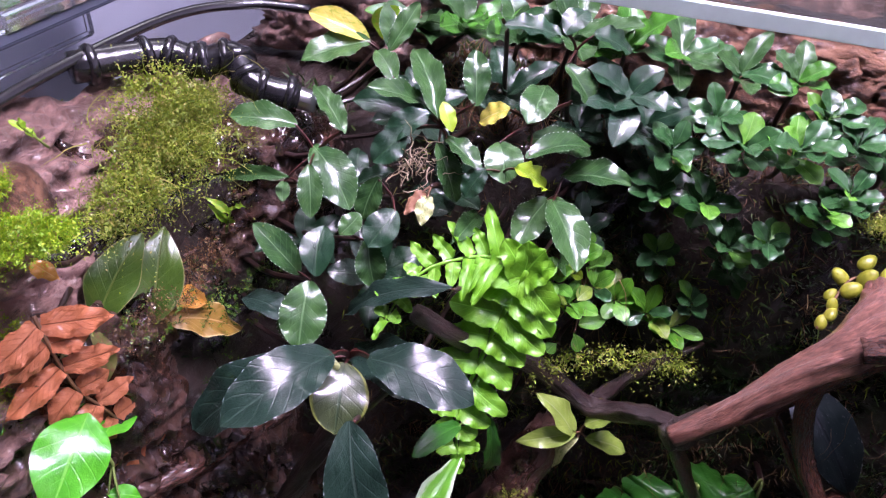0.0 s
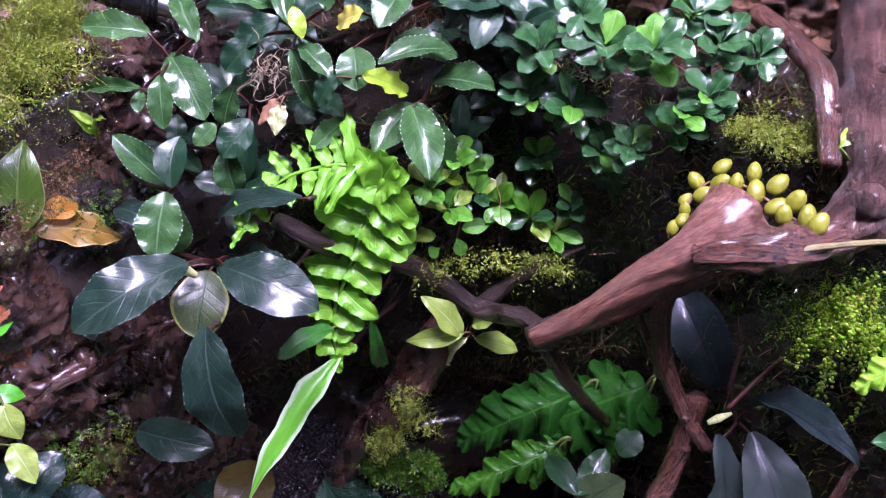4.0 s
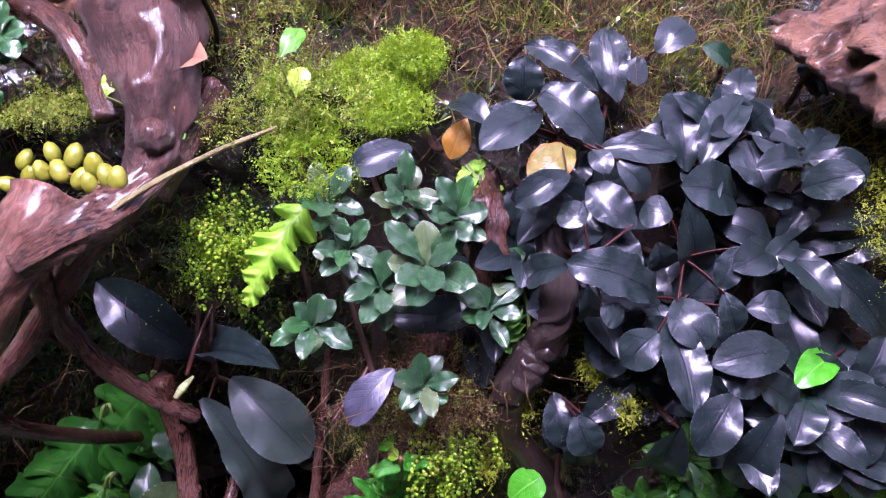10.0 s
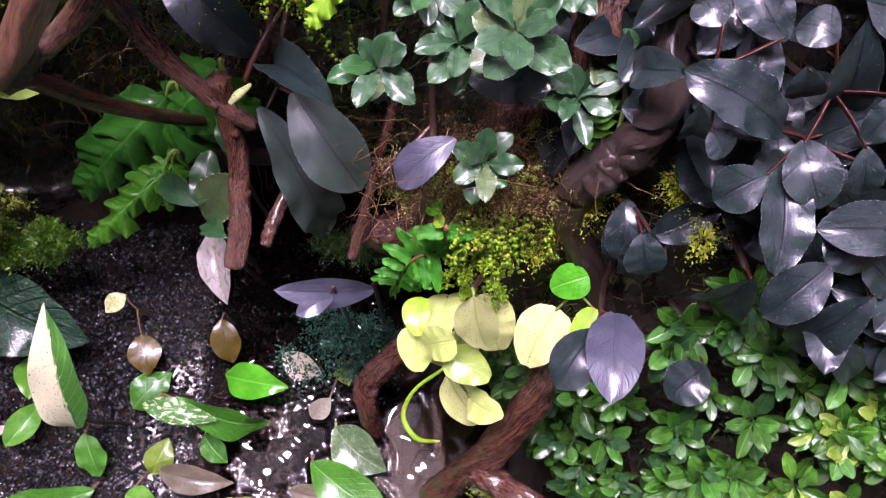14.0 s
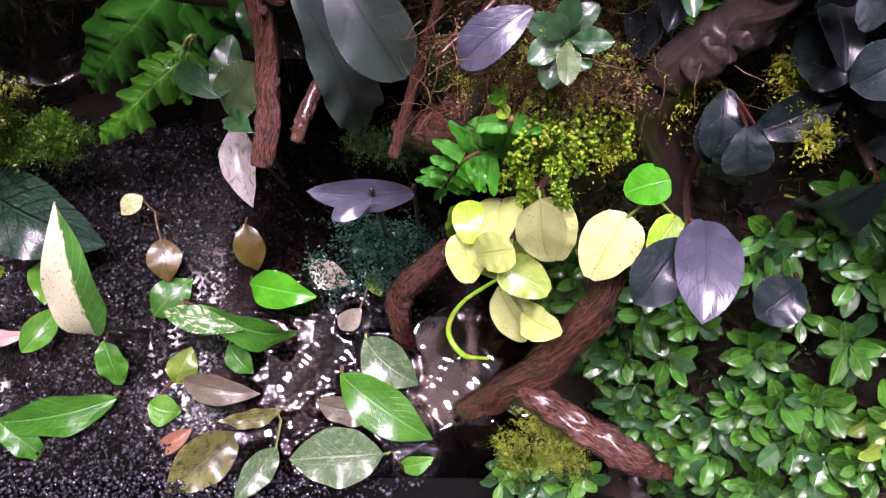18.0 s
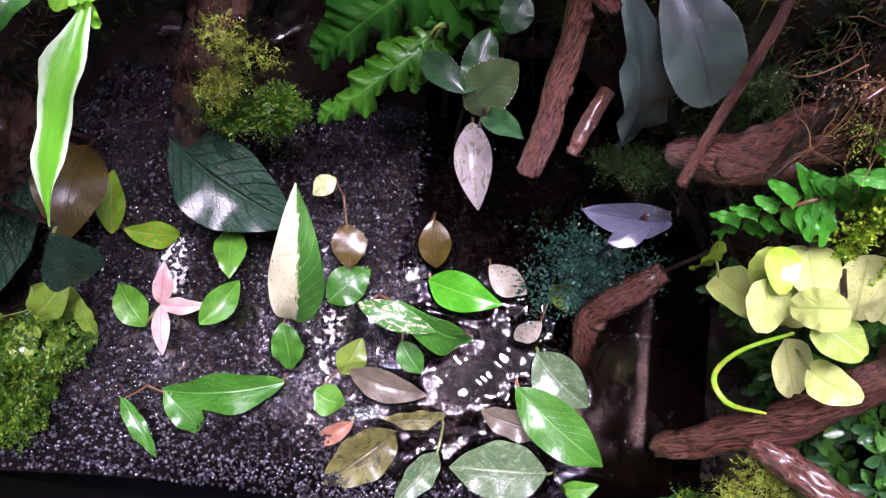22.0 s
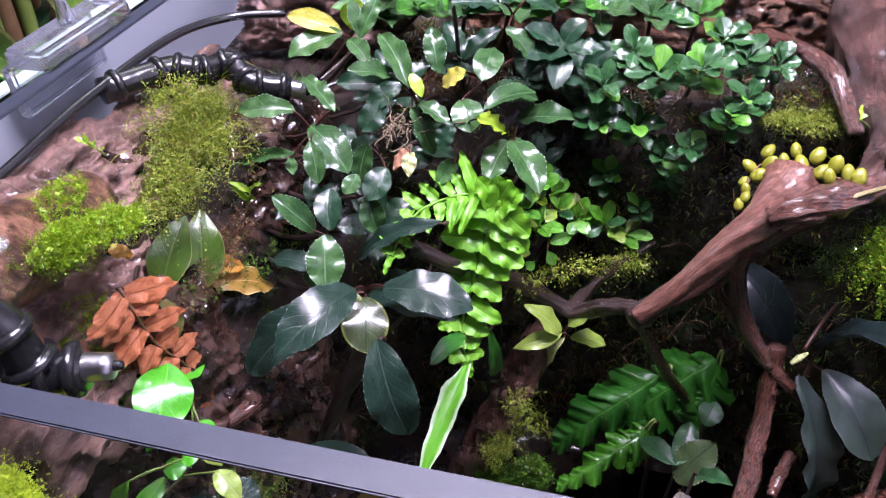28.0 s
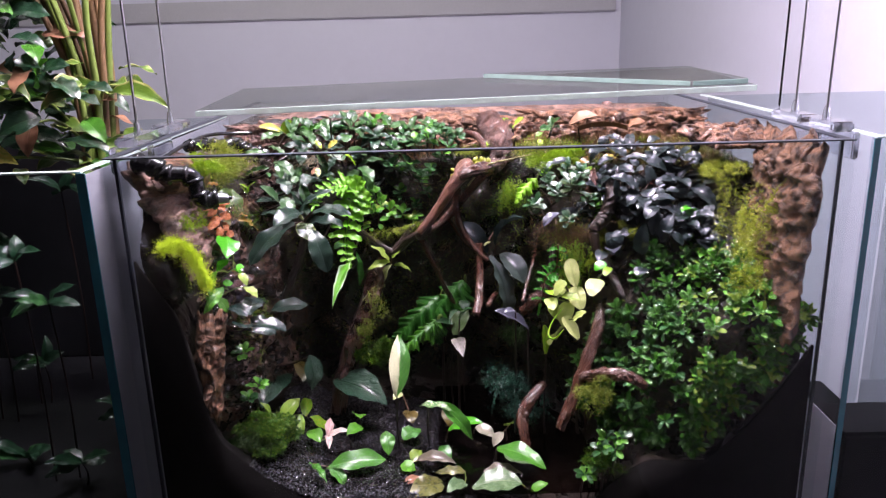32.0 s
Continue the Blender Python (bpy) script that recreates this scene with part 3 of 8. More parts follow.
def tube(name, pts, radii, mat, sides=10, n=26, knots=0.0, seed=0, flat=1.0, flute=0.0):
    """A tapered, slightly uneven branch, hose or stem along pts (metres) with radii along it."""
    c = spline(pts, n)
    r = np.interp(np.linspace(0, 1, n), np.linspace(0, 1, len(radii)), radii)
    verts, uvs, faces = [], [], []
    up = np.array((0.2, 0.3, 0.93))
    for i, p in enumerate(c):
        d = c[min(i + 1, n - 1)] - c[max(i - 1, 0)]
        d /= np.linalg.norm(d) + 1e-9
        a = np.cross(d, up)
        a /= np.linalg.norm(a) + 1e-9
        b = np.cross(a, d)
        for j in range(sides + 1):
            w = 2 * math.pi * (j % sides) / sides
            k = 1 + knots * (noise.noise(Vector((math.cos(w) * 1.4 + seed * 7.1, math.sin(w) * 1.4, i * 8.6 / n))) + 0.5 * noise.noise(Vector((math.cos(w) * 4 + seed, math.sin(w) * 4, i * 14.0 / n))))
            if flute:
                k += flute * (noise.noise(Vector((math.cos(w) * 2.6 + seed, math.sin(w) * 2.6, i * 3.0 / n))) + 0.7 * noise.noise(Vector((math.cos(w) * 6 + seed, math.sin(w) * 6, i * 5.0 / n))) + 0.35 * noise.noise(Vector((math.cos(w) * 12, math.sin(w) * 12 + seed, i * 8.0 / n))))
            verts.append(p + r[i] * k * (a * math.cos(w) + b * math.sin(w) * flat))
            uvs.append((i / n * 3.0, j / sides))
    for i in range(n - 1):
        for j in range(sides):
            q = i * (sides + 1) + j
            faces.append((q, q + 1, q + sides + 2, q + sides + 1))
    for i, e in ((0, -1), (n - 1, 1)):
        verts.append(c[i] + e * (c[min(i + 1, n - 1)] - c[max(i - 1, 0)]) * 0.25 * min(1, r[i] / 0.002))
        uvs.append((i / n * 3.0, 0.5))
        k = len(verts) - 1
        for j in range(sides):
            q = i * (sides + 1) + j
            faces.append((q, q + 1, k) if e > 0 else (q + 1, q, k))
    return mesh_of(name, verts, faces, mat, uvs)


def mm(*v):
    return tuple(x / 1000 for x in v)


def sstep(a, b, x):
    t = min(1, max(0, (x - a) / (b - a)))
    return t * t * (3 - 2 * t)


# ---- the planted wall: where its surface runs ----


def wall_y(x, z):
    """Depth of the planted wall at x and height z: a hollow with shoulders at both sides."""
    shift = 0.02 * sstep(0.38, 0.43, z)
    left = 0.205 * sstep(-0.175 - shift, -0.275 - shift, x)
    right = (0.31 - 0.20 * sstep(0.25, 0.46, z)) * sstep(0.0, 0.27, x)
    back = 0.25 - 0.04 * sstep(0.20, 0.28, z) * (1 - sstep(0.40, 0.46, z)) * 0.4 - 0.02 * sstep(-0.10, -0.15, x)
    return max(0.016, back - left - right)


def arc_z(x):
    """Height of the soil along the front pane."""
    a = 0.158 + 0.10 * (abs(x) / 0.245) ** 3.2
    return min(a, 0.45) + 0.09 * sstep(-0.232, -0.262, x)


def floor_z(x, y):
    """The pool's bed: gravel bank towards one side, water in the middle."""
    bank = 0.168 + 0.0135 * sstep(-0.01, -0.09, x) + 0.03 * sstep(-0.14, -0.22, x)
    pool = 0.163 - 0.012 * sstep(0.0, 0.05, x) * (1 - sstep(0.08, 0.13, x))
    z = bank if x < -0.03 else pool + 0.005 * (1 - sstep(-0.03, 0.02, x)) + 0.05 * sstep(0.09, 0.16, x)
    f = sstep(0.045, 0.0, y)
    return z * (1 - f) + max(z, arc_z(x)) * f


def rough(x, y, z, k=1.0):
    v = Vector((x, y, z))
    return k * (0.007 * noise.noise(v * 20) + 0.006 * abs(noise.noise(v * 52)) + 0.004 * abs(noise.noise(v * 120)) - 0.004)


def wall_point(x, z, out=0.0):
    """A point on the wall, out metres in front of it, and the way it faces."""
    y = wall_y(x, z)
    e = 0.006
    n = np.array(((wall_y(x + e, z) - wall_y(x - e, z)) / (2 * e), -1.0, (wall_y(x, z + e) - wall_y(x, z - e)) / (2 * e)))
    n[2] += 0.25
    n /= np.linalg.norm(n)
    return np.array((x, y, z)) + n * out, n


RIM = 0.50

# ---- room ----
tagged(new("wall_back", box_mesh("wall_back", (-3, 2.25, -0.9), (0.62, 2.35, 2.4), WALL, 0)), "plain lavender-white painted room wall", "wall", kind="structure")
tagged(new("wall_right", box_mesh("wall_right", (0.62, -2.5, -0.9), (0.72, 2.35, 2.4), WALL, 0)), "plain lavender-white painted side wall", "wall", kind="structure")
tagged(new("wall_left", box_mesh("wall_left", (-3.1, -2.5, -0.9), (-3.0, 2.35, 2.4), WALL_DIM, 0)), "unseen side wall coloured dark to weaken reflections in the glass", "wall", kind="structure")
tagged(new("wall_front", box_mesh("wall_front", (-3, -2.6, -0.9), (0.62, -2.5, 2.4), WALL_DIM, 0)), "unseen wall behind the viewer, dark to weaken reflections in the glass", "wall", kind="structure")
tagged(new("floor", box_mesh("floor", (-3.1, -2.6, -1.0), (0.72, 2.35, -0.9), FLOOR_M, 0)), "dark room floor", "floor", kind="structure")
tagged(new("ceiling", box_mesh("ceiling", (-3.1, -2.6, 2.4), (0.72, 2.35, 2.5), WALL, 0)), "plain painted ceiling", "ceiling", kind="structure")
tagged(new("wall_ledge", box_mesh("wall_ledge", (-2.4, 2.238, 0.65), (0.6, 2.249, 0.72), plain("grey_ledge", (0.42, 0.41, 0.45), 0.6, grain=0.1), 0.004)), "grey ledge along the back wall", "ledge", kind="structure")
cab = thing("cabinet", (-0.3, 0.25, -0.9), "dark cabinet that carries the row of tanks", "cabinet")
part("body", box_mesh("body", (-1.6, -0.02, -0.9), (0.6, 0.56, -0.03), DARK, 0.002), cab)
part("top", box_mesh("top", (-1.62, -0.04, -0.03), (0.61, 0.58, -0.001), DARK, 0.002), cab)

# ---- the tank ----
G, FY, HX = 0.008, -0.013, 0.296
tank = thing("glass_tank", (0, 0.25, 0), "rimless glass tank planted as a dripping jungle wall", "tank")
for nm, lo, hi, wy in (("front_pane", (-HX, FY, 0), (HX, FY + G, RIM), (0, -1, 0)), ("back_pane", (-HX, 0.5 - G, 0), (HX, 0.5, RIM), (0, -1, 0)),
                       ("side_pane", (-HX, FY + G, 0), (-HX + G, 0.5 - G, RIM), (1, 0, 0)), ("side_pane", (HX - G, FY + G, 0), (HX, 0.5 - G, RIM), (-1, 0, 0))):
    ob = part(nm, pane_mesh(nm, lo, hi, PANE, wy), tank)
    ob.visible_shadow = False
part("bottom_pane", box_mesh("bottom_pane", (-HX + G, FY + G, 0.0), (HX - G, 0.5 - G, G), EDGE_DARK, 0), tank)
for lo, hi, mt in (((-HX, FY, RIM), (HX, FY + G, RIM + 0.0012), EDGE_DARK), ((-HX, FY + G + 0.001, RIM), (-HX + G, 0.5, RIM + 0.0012), EDGE_DARK), ((HX - G, FY + G + 0.001, RIM), (HX, 0.5, RIM + 0.0012), EDGE_DARK)):
    part("top_edge", box_mesh("top_edge", lo, hi, mt, 0.0004), tank, "polished dark glass edge")
for sx in (-1, 1):
    part("corner_seam", box_mesh("corner_seam", (sx * 0.2895 - 0.0012, FY + G + 0.0005, 0.01), (sx * 0.2895 + 0.0012, FY + G + 0.003, RIM - 0.001), EDGE_DARK, 0), tank, "dark silicone seam")

LT = Matrix.Translation((0, 0.2435, RIM + 0.0130)) @ pose(0, 0, 0, 2.5, -1.15) @ Matrix.Translation((0, -0.2435, -RIM - 0.0024))
lid = thing("cover_plate", (0, 0.37, RIM + 0.003), "misted glass lid plate with a thick pale green edge", "lid", "lid plates")
ob = part("plate", pane_mesh("plate", (-0.302, 0.246, RIM + 0.0025), (0.319, 0.462, RIM + 0.0085), LID_GLASS, (0, 0, 1)), lid, m=LT)
ob.visible_shadow = False
part("front_edge", box_mesh("front_edge", (-0.302, 0.2435, RIM + 0.0024), (0.319, 0.2458, RIM + 0.0086), EDGE, 0.0004), ob, "thick pale green glass edge", LT)
lid2 = thing("cover_plate", (0.18, 0.4, RIM + 0.0105), "second glass lid plate lying askew on the first", "lid", "lid plates")
LID2 = [(0.030, 0.456), (0.252, 0.260), (0.316, 0.262), (0.300, 0.430)]
z0, z1 = RIM + 0.0088, RIM + 0.0140
me = mesh_of("plate", [(x, y, z0) for x, y in LID2] + [(x, y, z1) for x, y in LID2], [(3, 2, 1, 0), (4, 5, 6, 7), (0, 1, 5, 4), (1, 2, 6, 5), (2, 3, 7, 6), (3, 0, 4, 7)], [CLEAR, LID_GLASS], smooth=False, slots=[0, 1, 0, 0, 0, 0])
ob = part("plate", me, lid2, m=LT)
ob.visible_shadow = False
for a, b in ((0, 1), (1, 2)):
    (xa, ya), (xb, yb) = LID2[a], LID2[b]
    ln, an = math.hypot(xb - xa, yb - ya), math.degrees(math.atan2(yb - ya, xb - xa))
    part("front_edge", box_mesh("front_edge", (0.001, -0.0024, z0 - 0.0001), (ln - 0.001, -0.0002, z1 + 0.0001), EDGE_GREEN, 0.0004), ob, "pale green glass edge", LT @ pose(xa, ya, 0, 0, 0, an))

# ---- lamp on wires ----
lamp = thing("hanging_lamp", (0, 0.16, LAMP_Z), "black slim lamp panel hanging over the tank", "lamp")
housing = part("housing", box_mesh("housing", (-0.29, 0.02, LAMP_Z - 0.002), (0.29, 0.30, LAMP_Z + 0.018), BLACK_PLASTIC, 0.002), lamp)
m_led, t_led, p_led = shader("lit_diode")
p_led.inputs["Emission Color"].default_value, p_led.inputs["Emission Strength"].default_value = (1.06, 0.92, 1.2, 1), 1320.0
m_pan, t_pan, p_pan = shader("lit_diffuser")
p_pan.inputs["Emission Color"].default_value, p_pan.inputs["Emission Strength"].default_value = (1.06, 0.92, 1.2, 1), 0.8
part("diffuser", box_mesh("diffuser", (-0.285, 0.025, LAMP_Z - 0.0045), (0.285, 0.295, LAMP_Z - 0.0025), m_pan, 0), housing, "glowing white diffuser plate")
for i in range(8):
    for j in range(6):
        c = (-0.262 + i * 0.07 + (j % 2) * 0.035, 0.05 + j * 0.044, LAMP_Z - 0.006)
        if i == j == 0:
            dmesh = tube("diode", [(0, 0, 0), (0, 0, -0.0015)], [0.007, 0.0065], m_led, 12, 3)
        part("diode", dmesh, housing, m=Matrix.Translation(c))


def hanger(x, y, cable=False):
    h = thing("lamp_wire", (x, y, RIM), "thin vertical steel lamp wire on a clear clamp" if not cable else "thin black lamp cable beside the steel wires", "wire", "lamp wires")
    part("wire", tube("wire", [(x, y, RIM + 0.012), (x + 0.001, y, 0.68), (x, y, LAMP_Z + (0.03 if not cable else 0.02))], [0.0011, 0.0011], STEEL if not cable else BLACK_PLASTIC, 6, 12), h)
    if not cable:
        cl = part("clamp", box_mesh("clamp", (x - 0.010, y - 0.030, RIM + 0.0014), (x + 0.010, y + 0.030, RIM + 0.010), ACRYLIC, 0.002), h, "clear acrylic clamp")
        part("clamp_jaw", box_mesh("clamp_jaw", (x - 0.0165 if x < 0 else x + 0.0105, y - 0.028, RIM - 0.022), (x - 0.0105 if x < 0 else x + 0.0165, y + 0.028, RIM + 0.0008), ACRYLIC, 0.0012), cl, "clear acrylic jaw")
        part("nipple", tube("nipple", [(x, y, RIM + 0.009), (x, y, RIM + 0.02)], [0.004, 0.0022], ACRYLIC, 10, 5), cl)


for hx, hy, cb in ((-0.3, 0.075, False), (-0.302, 0.165, False), (0.304, 0.055, False), (0.304, 0.115, False), (0.312, 0.168, True)):
    hanger(hx, hy, cb)

# ---- planted wall, gravel, water ----
nx, verts, faces, prof_n = 220, [], [], 0
for i in range(nx + 1):
    x = -0.2865 + 0.573 * i / nx
    p = [(-0.003, 0.009), (-0.003, 0.08)]
    za = arc_z(x)
    p += [(-0.003, za * k / 3 + 0.08 * (1 - k / 3)) for k in (1, 2, 3)]
    yb = max(0.02, wall_y(x, 0.19) - 0.015)
    for k in range(1, 15):
        y = -0.003 + (yb + 0.003) * k / 14
        p.append((y, floor_z(x, y)))
    z0 = max(p[-1][1], 0.15)
    top = 0.452
    for k in range(1, 81):
        z = z0 + (top - z0) * k / 80
        p.append((wall_y(x, z), z))
    y0 = p[-1][0]
    for k in range(1, 19):
        y = y0 + (0.298 - y0) * k / 18
        p.append((max(y, y0 + 0.001 * k), top + 0.012 * (k / 18)))
    for y, z in ((0.304, 0.473), (0.307, 0.482), (0.312, 0.489), (0.33, 0.491), (0.37, 0.489), (0.43, 0.487), (0.488, 0.487)):
        p.append((y, z))
    prof_n = len(p)
    for j, (y, z) in enumerate(p):
        k = (1.0 if j > 19 else 0.22) if j > 5 else 0.0
        d = rough(x, y, z, k)
        s = 1 if 5 < j < prof_n - 1 else 0
        verts.append((x, min(0.489, max(-0.003, y - d * s)), min(0.4945, z + d * s * (0.8 if j < 19 or j > 99 else 0.2))))
for i in range(nx):
    for j in range(prof_n - 1):
        a = i * prof_n + j
        faces.append((a, a + prof_n, a + prof_n + 1, a + 1))
# the upright rows against the front pane take the shade-blackened soil
bank = tagged(new("ground", mesh_of("ground", verts, faces, [SOIL, SOIL_SHADE], slots=[1 if (q % (prof_n - 1)) < 6 else 0 for q in range(len(faces))])), "dark wet soil wall with a pool bed, front face blackened for shade", "ground", kind="structure")


def grains(name, count, place, size, mat, label, category):
    """Loose grit: little uneven eight-sided stones in one mesh."""
    V, Fc = [], []
    base = np.array(((1, 0, 0), (-1, 0, 0), (0, 1, 0), (0, -1, 0), (0, 0, 1), (0, 0, -1)), float)
    tri = ((0, 2, 4), (2, 1, 4), (1, 3, 4), (3, 0, 4), (2, 0, 5), (1, 2, 5), (3, 1, 5), (0, 3, 5))
    rng = np.random.default_rng(5)
    for _ in range(count):
        c = place(rng)
        if c is None:
            continue
        q = base * size * rng.uniform(0.5, 1.35, (6, 1)) * np.array((1, 1, 0.75))
        w = rng.uniform(0, 6.28)
        R = np.array(((math.cos(w), -math.sin(w), 0), (math.sin(w), math.cos(w), 0), (0, 0, 1)))
        k = len(V)
        V.extend((q @ R.T) + np.array(c))
        Fc.extend([(a + k, b + k, d + k) for a, b, d in tri])
    return tagged(new(name, mesh_of(name, V, Fc, mat, smooth=True)), label, category, kind="stuff")


def on_floor(rng):
    x, y = rng.uniform(-0.21, 0.06), rng.uniform(-0.002, 0.20)
    if x > -0.02 and rng.random() < (x + 0.02) / 0.09:
        return None
    if y > wall_y(x, 0.19) - 0.012:
        return None
    return (x, y, floor_z(x, y) + rough(x, y, floor_z(x, y), 0.22) * 0.8 + rng.uniform(0.0002, 0.0012))


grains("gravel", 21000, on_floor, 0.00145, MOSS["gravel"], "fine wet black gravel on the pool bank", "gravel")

# ---- bark ----


def bark_slab(name, c, u, v, su, sv, thick, mat, label, seed, amp=0.006, group="bark pieces", grid=(110, 76), flakes=6, strata=1.0):
    """A rugged slab of bark: u, v are its long and short ways, su, sv its size; the face bulges along u x v."""
    u, v = Vector(u).normalized(), Vector(v).normalized()
    n = u.cross(v).normalized()
    v = n.cross(u)
    nu, nv = grid
    V, Fc, jags = [], [], []
    for i in range(nu + 1):
        for j in range(nv + 1):
            a, b = i / nu * 2 - 1, j / nv * 2 - 1
            jag = 1 + 0.16 * noise.noise(Vector((a * 3 + seed, b * 3, 1.7))) + 0.10 * noise.noise(Vector((a * 9, b * 9 + seed, 0.3)))
            jags.append(jag)
            q = Vector((a * su / 2 * jag, b * sv / 2 * jag, seed * 3.1))
            ridge = 1.1 - 1.6 * abs(noise.noise(Vector((q.x * 30 + 0.6 * noise.noise(Vector((q.x * 60, q.y * 60, q.z))), q.y * 85 * strata, q.z)))) - 0.8 * abs(noise.noise(Vector((q.x * 90, q.y * 190 * strata, q.z)))) + 0.35 * noise.noise(Vector((q.x * 330, q.y * 330, q.z)))
            edge = 1 - max(abs(a), abs(b)) ** 6
            h = (0.35 + 0.65 * (1 - a * a * 0.3 - b * b * 0.7)) * thick * edge + amp * (ridge - 0.3) * edge + 0.35 * amp * noise.noise(Vector((q.x * 240, q.y * 240, q.z)))
            V.append(Vector(c) + u * q.x + v * q.y + n * h)
    back = len(V)
    for i in range(nu + 1):
        for j in range(nv + 1):
            a, b, jag = i / nu * 2 - 1, j / nv * 2 - 1, jags[i * (nv + 1) + j] * 0.93
            V.append(Vector(c) + u * (a * su / 2 * jag) + v * (b * sv / 2 * jag) - n * thick * 0.4)
    for i in range(nu):
        for j in range(nv):
            a = i * (nv + 1) + j
            Fc.append((a, a + nv + 1, a + nv + 2, a + 1))
            Fc.append((back + a, back + a + 1, back + a + nv + 2, back + a + nv + 1))
    ring = [i * (nv + 1) for i in range(nu + 1)] + [nu * (nv + 1) + j for j in range(1, nv + 1)] + [i * (nv + 1) + nv for i in range(nu - 1, -1, -1)] + [j for j in range(nv - 1, 0, -1)]
    for k in range(len(ring)):
        a, b = ring[k], ring[(k + 1) % len(ring)]
        Fc.append((a, back + a, back + b, b))
    me = mesh_of("slab", V, Fc, mat)
    if flakes == 0:
        return me
    th = thing(name, c, label, "bark", group)
    slab = part("slab", me, th)
    fr = random.Random(seed)
    for k in range(flakes):
        p = V[fr.randrange(12, nu - 12) * (nv + 1) + fr.randrange(10, nv - 10)] + n * 0.0008
        tilt = u * fr.uniform(-0.3, 0.3) + v * fr.uniform(-0.3, 0.3) + n
        uu = (u + v * fr.uniform(-0.5, 0.5)).normalized()
        vv = tilt.cross(uu).normalized()
        part("flake", bark_slab("flake", p, uu, vv, fr.uniform(0.012, 0.024), fr.uniform(0.006, 0.011), 0.0022, mat, "", seed + k * 1.7, 0.0022, "", (20, 12), 0), th)
    return th


bark_slab("cork_bark", (-0.261, 0.118, 0.432), (0.12, 1, -0.1), (-0.45, 0, 0.9), 0.20, 0.115, 0.012, CORK, "rugged brown cork bark against the side pane", 1, 0.009)
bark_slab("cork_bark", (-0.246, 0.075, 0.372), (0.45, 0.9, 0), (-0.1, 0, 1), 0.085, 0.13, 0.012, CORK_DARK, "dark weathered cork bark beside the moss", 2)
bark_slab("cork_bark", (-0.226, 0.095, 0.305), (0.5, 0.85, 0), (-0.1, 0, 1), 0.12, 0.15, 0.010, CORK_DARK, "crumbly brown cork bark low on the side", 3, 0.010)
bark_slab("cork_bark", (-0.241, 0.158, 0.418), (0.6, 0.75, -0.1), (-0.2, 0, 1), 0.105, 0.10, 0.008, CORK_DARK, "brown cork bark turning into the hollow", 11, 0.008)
bark_slab("cork_bark", (0.277, 0.068, 0.412), (-0.12, -1, 0), (0.06, 0, 1), 0.15, 0.17, 0.014, CORK_RED, "flaking red-brown cork bark at the side pane", 4, 0.009)
bark_slab("cork_bark", (0.276, 0.055, 0.318), (-0.15, -1, 0), (0.08, 0, 1), 0.09, 0.09, 0.012, CORK_RED, "mossy cork bark low at the side pane", 5, 0.008)
bark_slab("cork_bark", (0.262, 0.15, 0.482), (1, 0.3, -0.05), (-0.2, 1, 0.1), 0.09, 0.07, 0.010, CORK_RED, "orange-brown cork bark along the rim", 6, 0.006)
bark_slab("cork_bark", (-0.07, 0.300, 0.474), (1, 0.03, 0), (0, 0.28, 1), 0.20, 0.052, 0.012, CORK_RED, "red-brown bark slab standing behind the plants", 7, 0.007, strata=0.42)
bark_slab("cork_bark", (0.17, 0.300, 0.474), (1, -0.05, 0), (0, 0.28, 1), 0.23, 0.05, 0.012, CORK_RED, "brown bark slab with a curled flake", 8, 0.007, strata=0.42)
bark_slab("cork_bark", (-0.23, 0.26, 0.478), (1, 0.1, 0), (0, 0.4, 1), 0.09, 0.035, 0.010, CORK, "pale bark piece behind the hose", 9, 0.006)
bark_slab("cork_bark", (0.0, 0.40, 0.486), (1, 0, 0), (0, 1, 0.02), 0.5, 0.12, 0.004, CORK, "flat bark under the misted lid", 10, 0.003)

bark_slab("cork_bark", (-0.243, 0.022, 0.305), (0.1, 0.25, 1), (-1, -0.3, 0), 0.10, 0.026, 0.010, CORK_RED, "crumbly orange-brown cork column behind the front glass", 12, 0.012, strata=0.5)
bark_slab("cork_bark", (0.030, 0.292, 0.472), (1, 0, 0), (0, 0.3, 1), 0.10, 0.045, 0.010, CORK_RED, "brown bark behind the driftwood stump", 13, 0.007, strata=0.42)

# the sawn log piece on the shoulder
log = thing("log_piece", (-0.262, 0.05, 0.462), "short sawn log with a rounded orange-brown face", "log")
part("trunk", tube("trunk", [(-0.266, 0.036, 0.474), (-0.264, 0.06, 0.474), (-0.262, 0.10, 0.466)], [0.013, 0.0165, 0.015], CORK_RED, 20, 22, 0.10, 3), log)


def branch(name, label, pts, radii, mat, seed=0, knots=0.22, sides=12, n=34, flat=1.0, category="branch"):
    b = thing(name, pts[0], label, category)
    big = max(radii) > 0.0036
    wd = part("wood", tube("wood", pts, radii, mat, 28 if big else sides, 60 if big else n, knots, seed, flat, (0.22 if max(radii) > 0.012 else 0.10) if big else 0.05), b)
    if max(radii) > 0.0036:
        fr = random.Random(seed)
        c = spline(pts, 20)
        for k in range(3):
            i = fr.randrange(3, 17)
            d = Vector((fr.uniform(-1, 1), -0.6, fr.uniform(-0.4, 1))).normalized()
            r = float(np.interp(i / 19, np.linspace(0, 1, len(radii)), radii))
            p = Vector(c[i])
            part("knot", tube("knot", [tuple(p + d * r * 0.3), tuple(p + d * r * 0.9), tuple(p + d * r * 1.25)], [r * 0.75, r * 0.55, r * 0.3], mat, 9, 7, 0.35, seed + k), b)
    return b


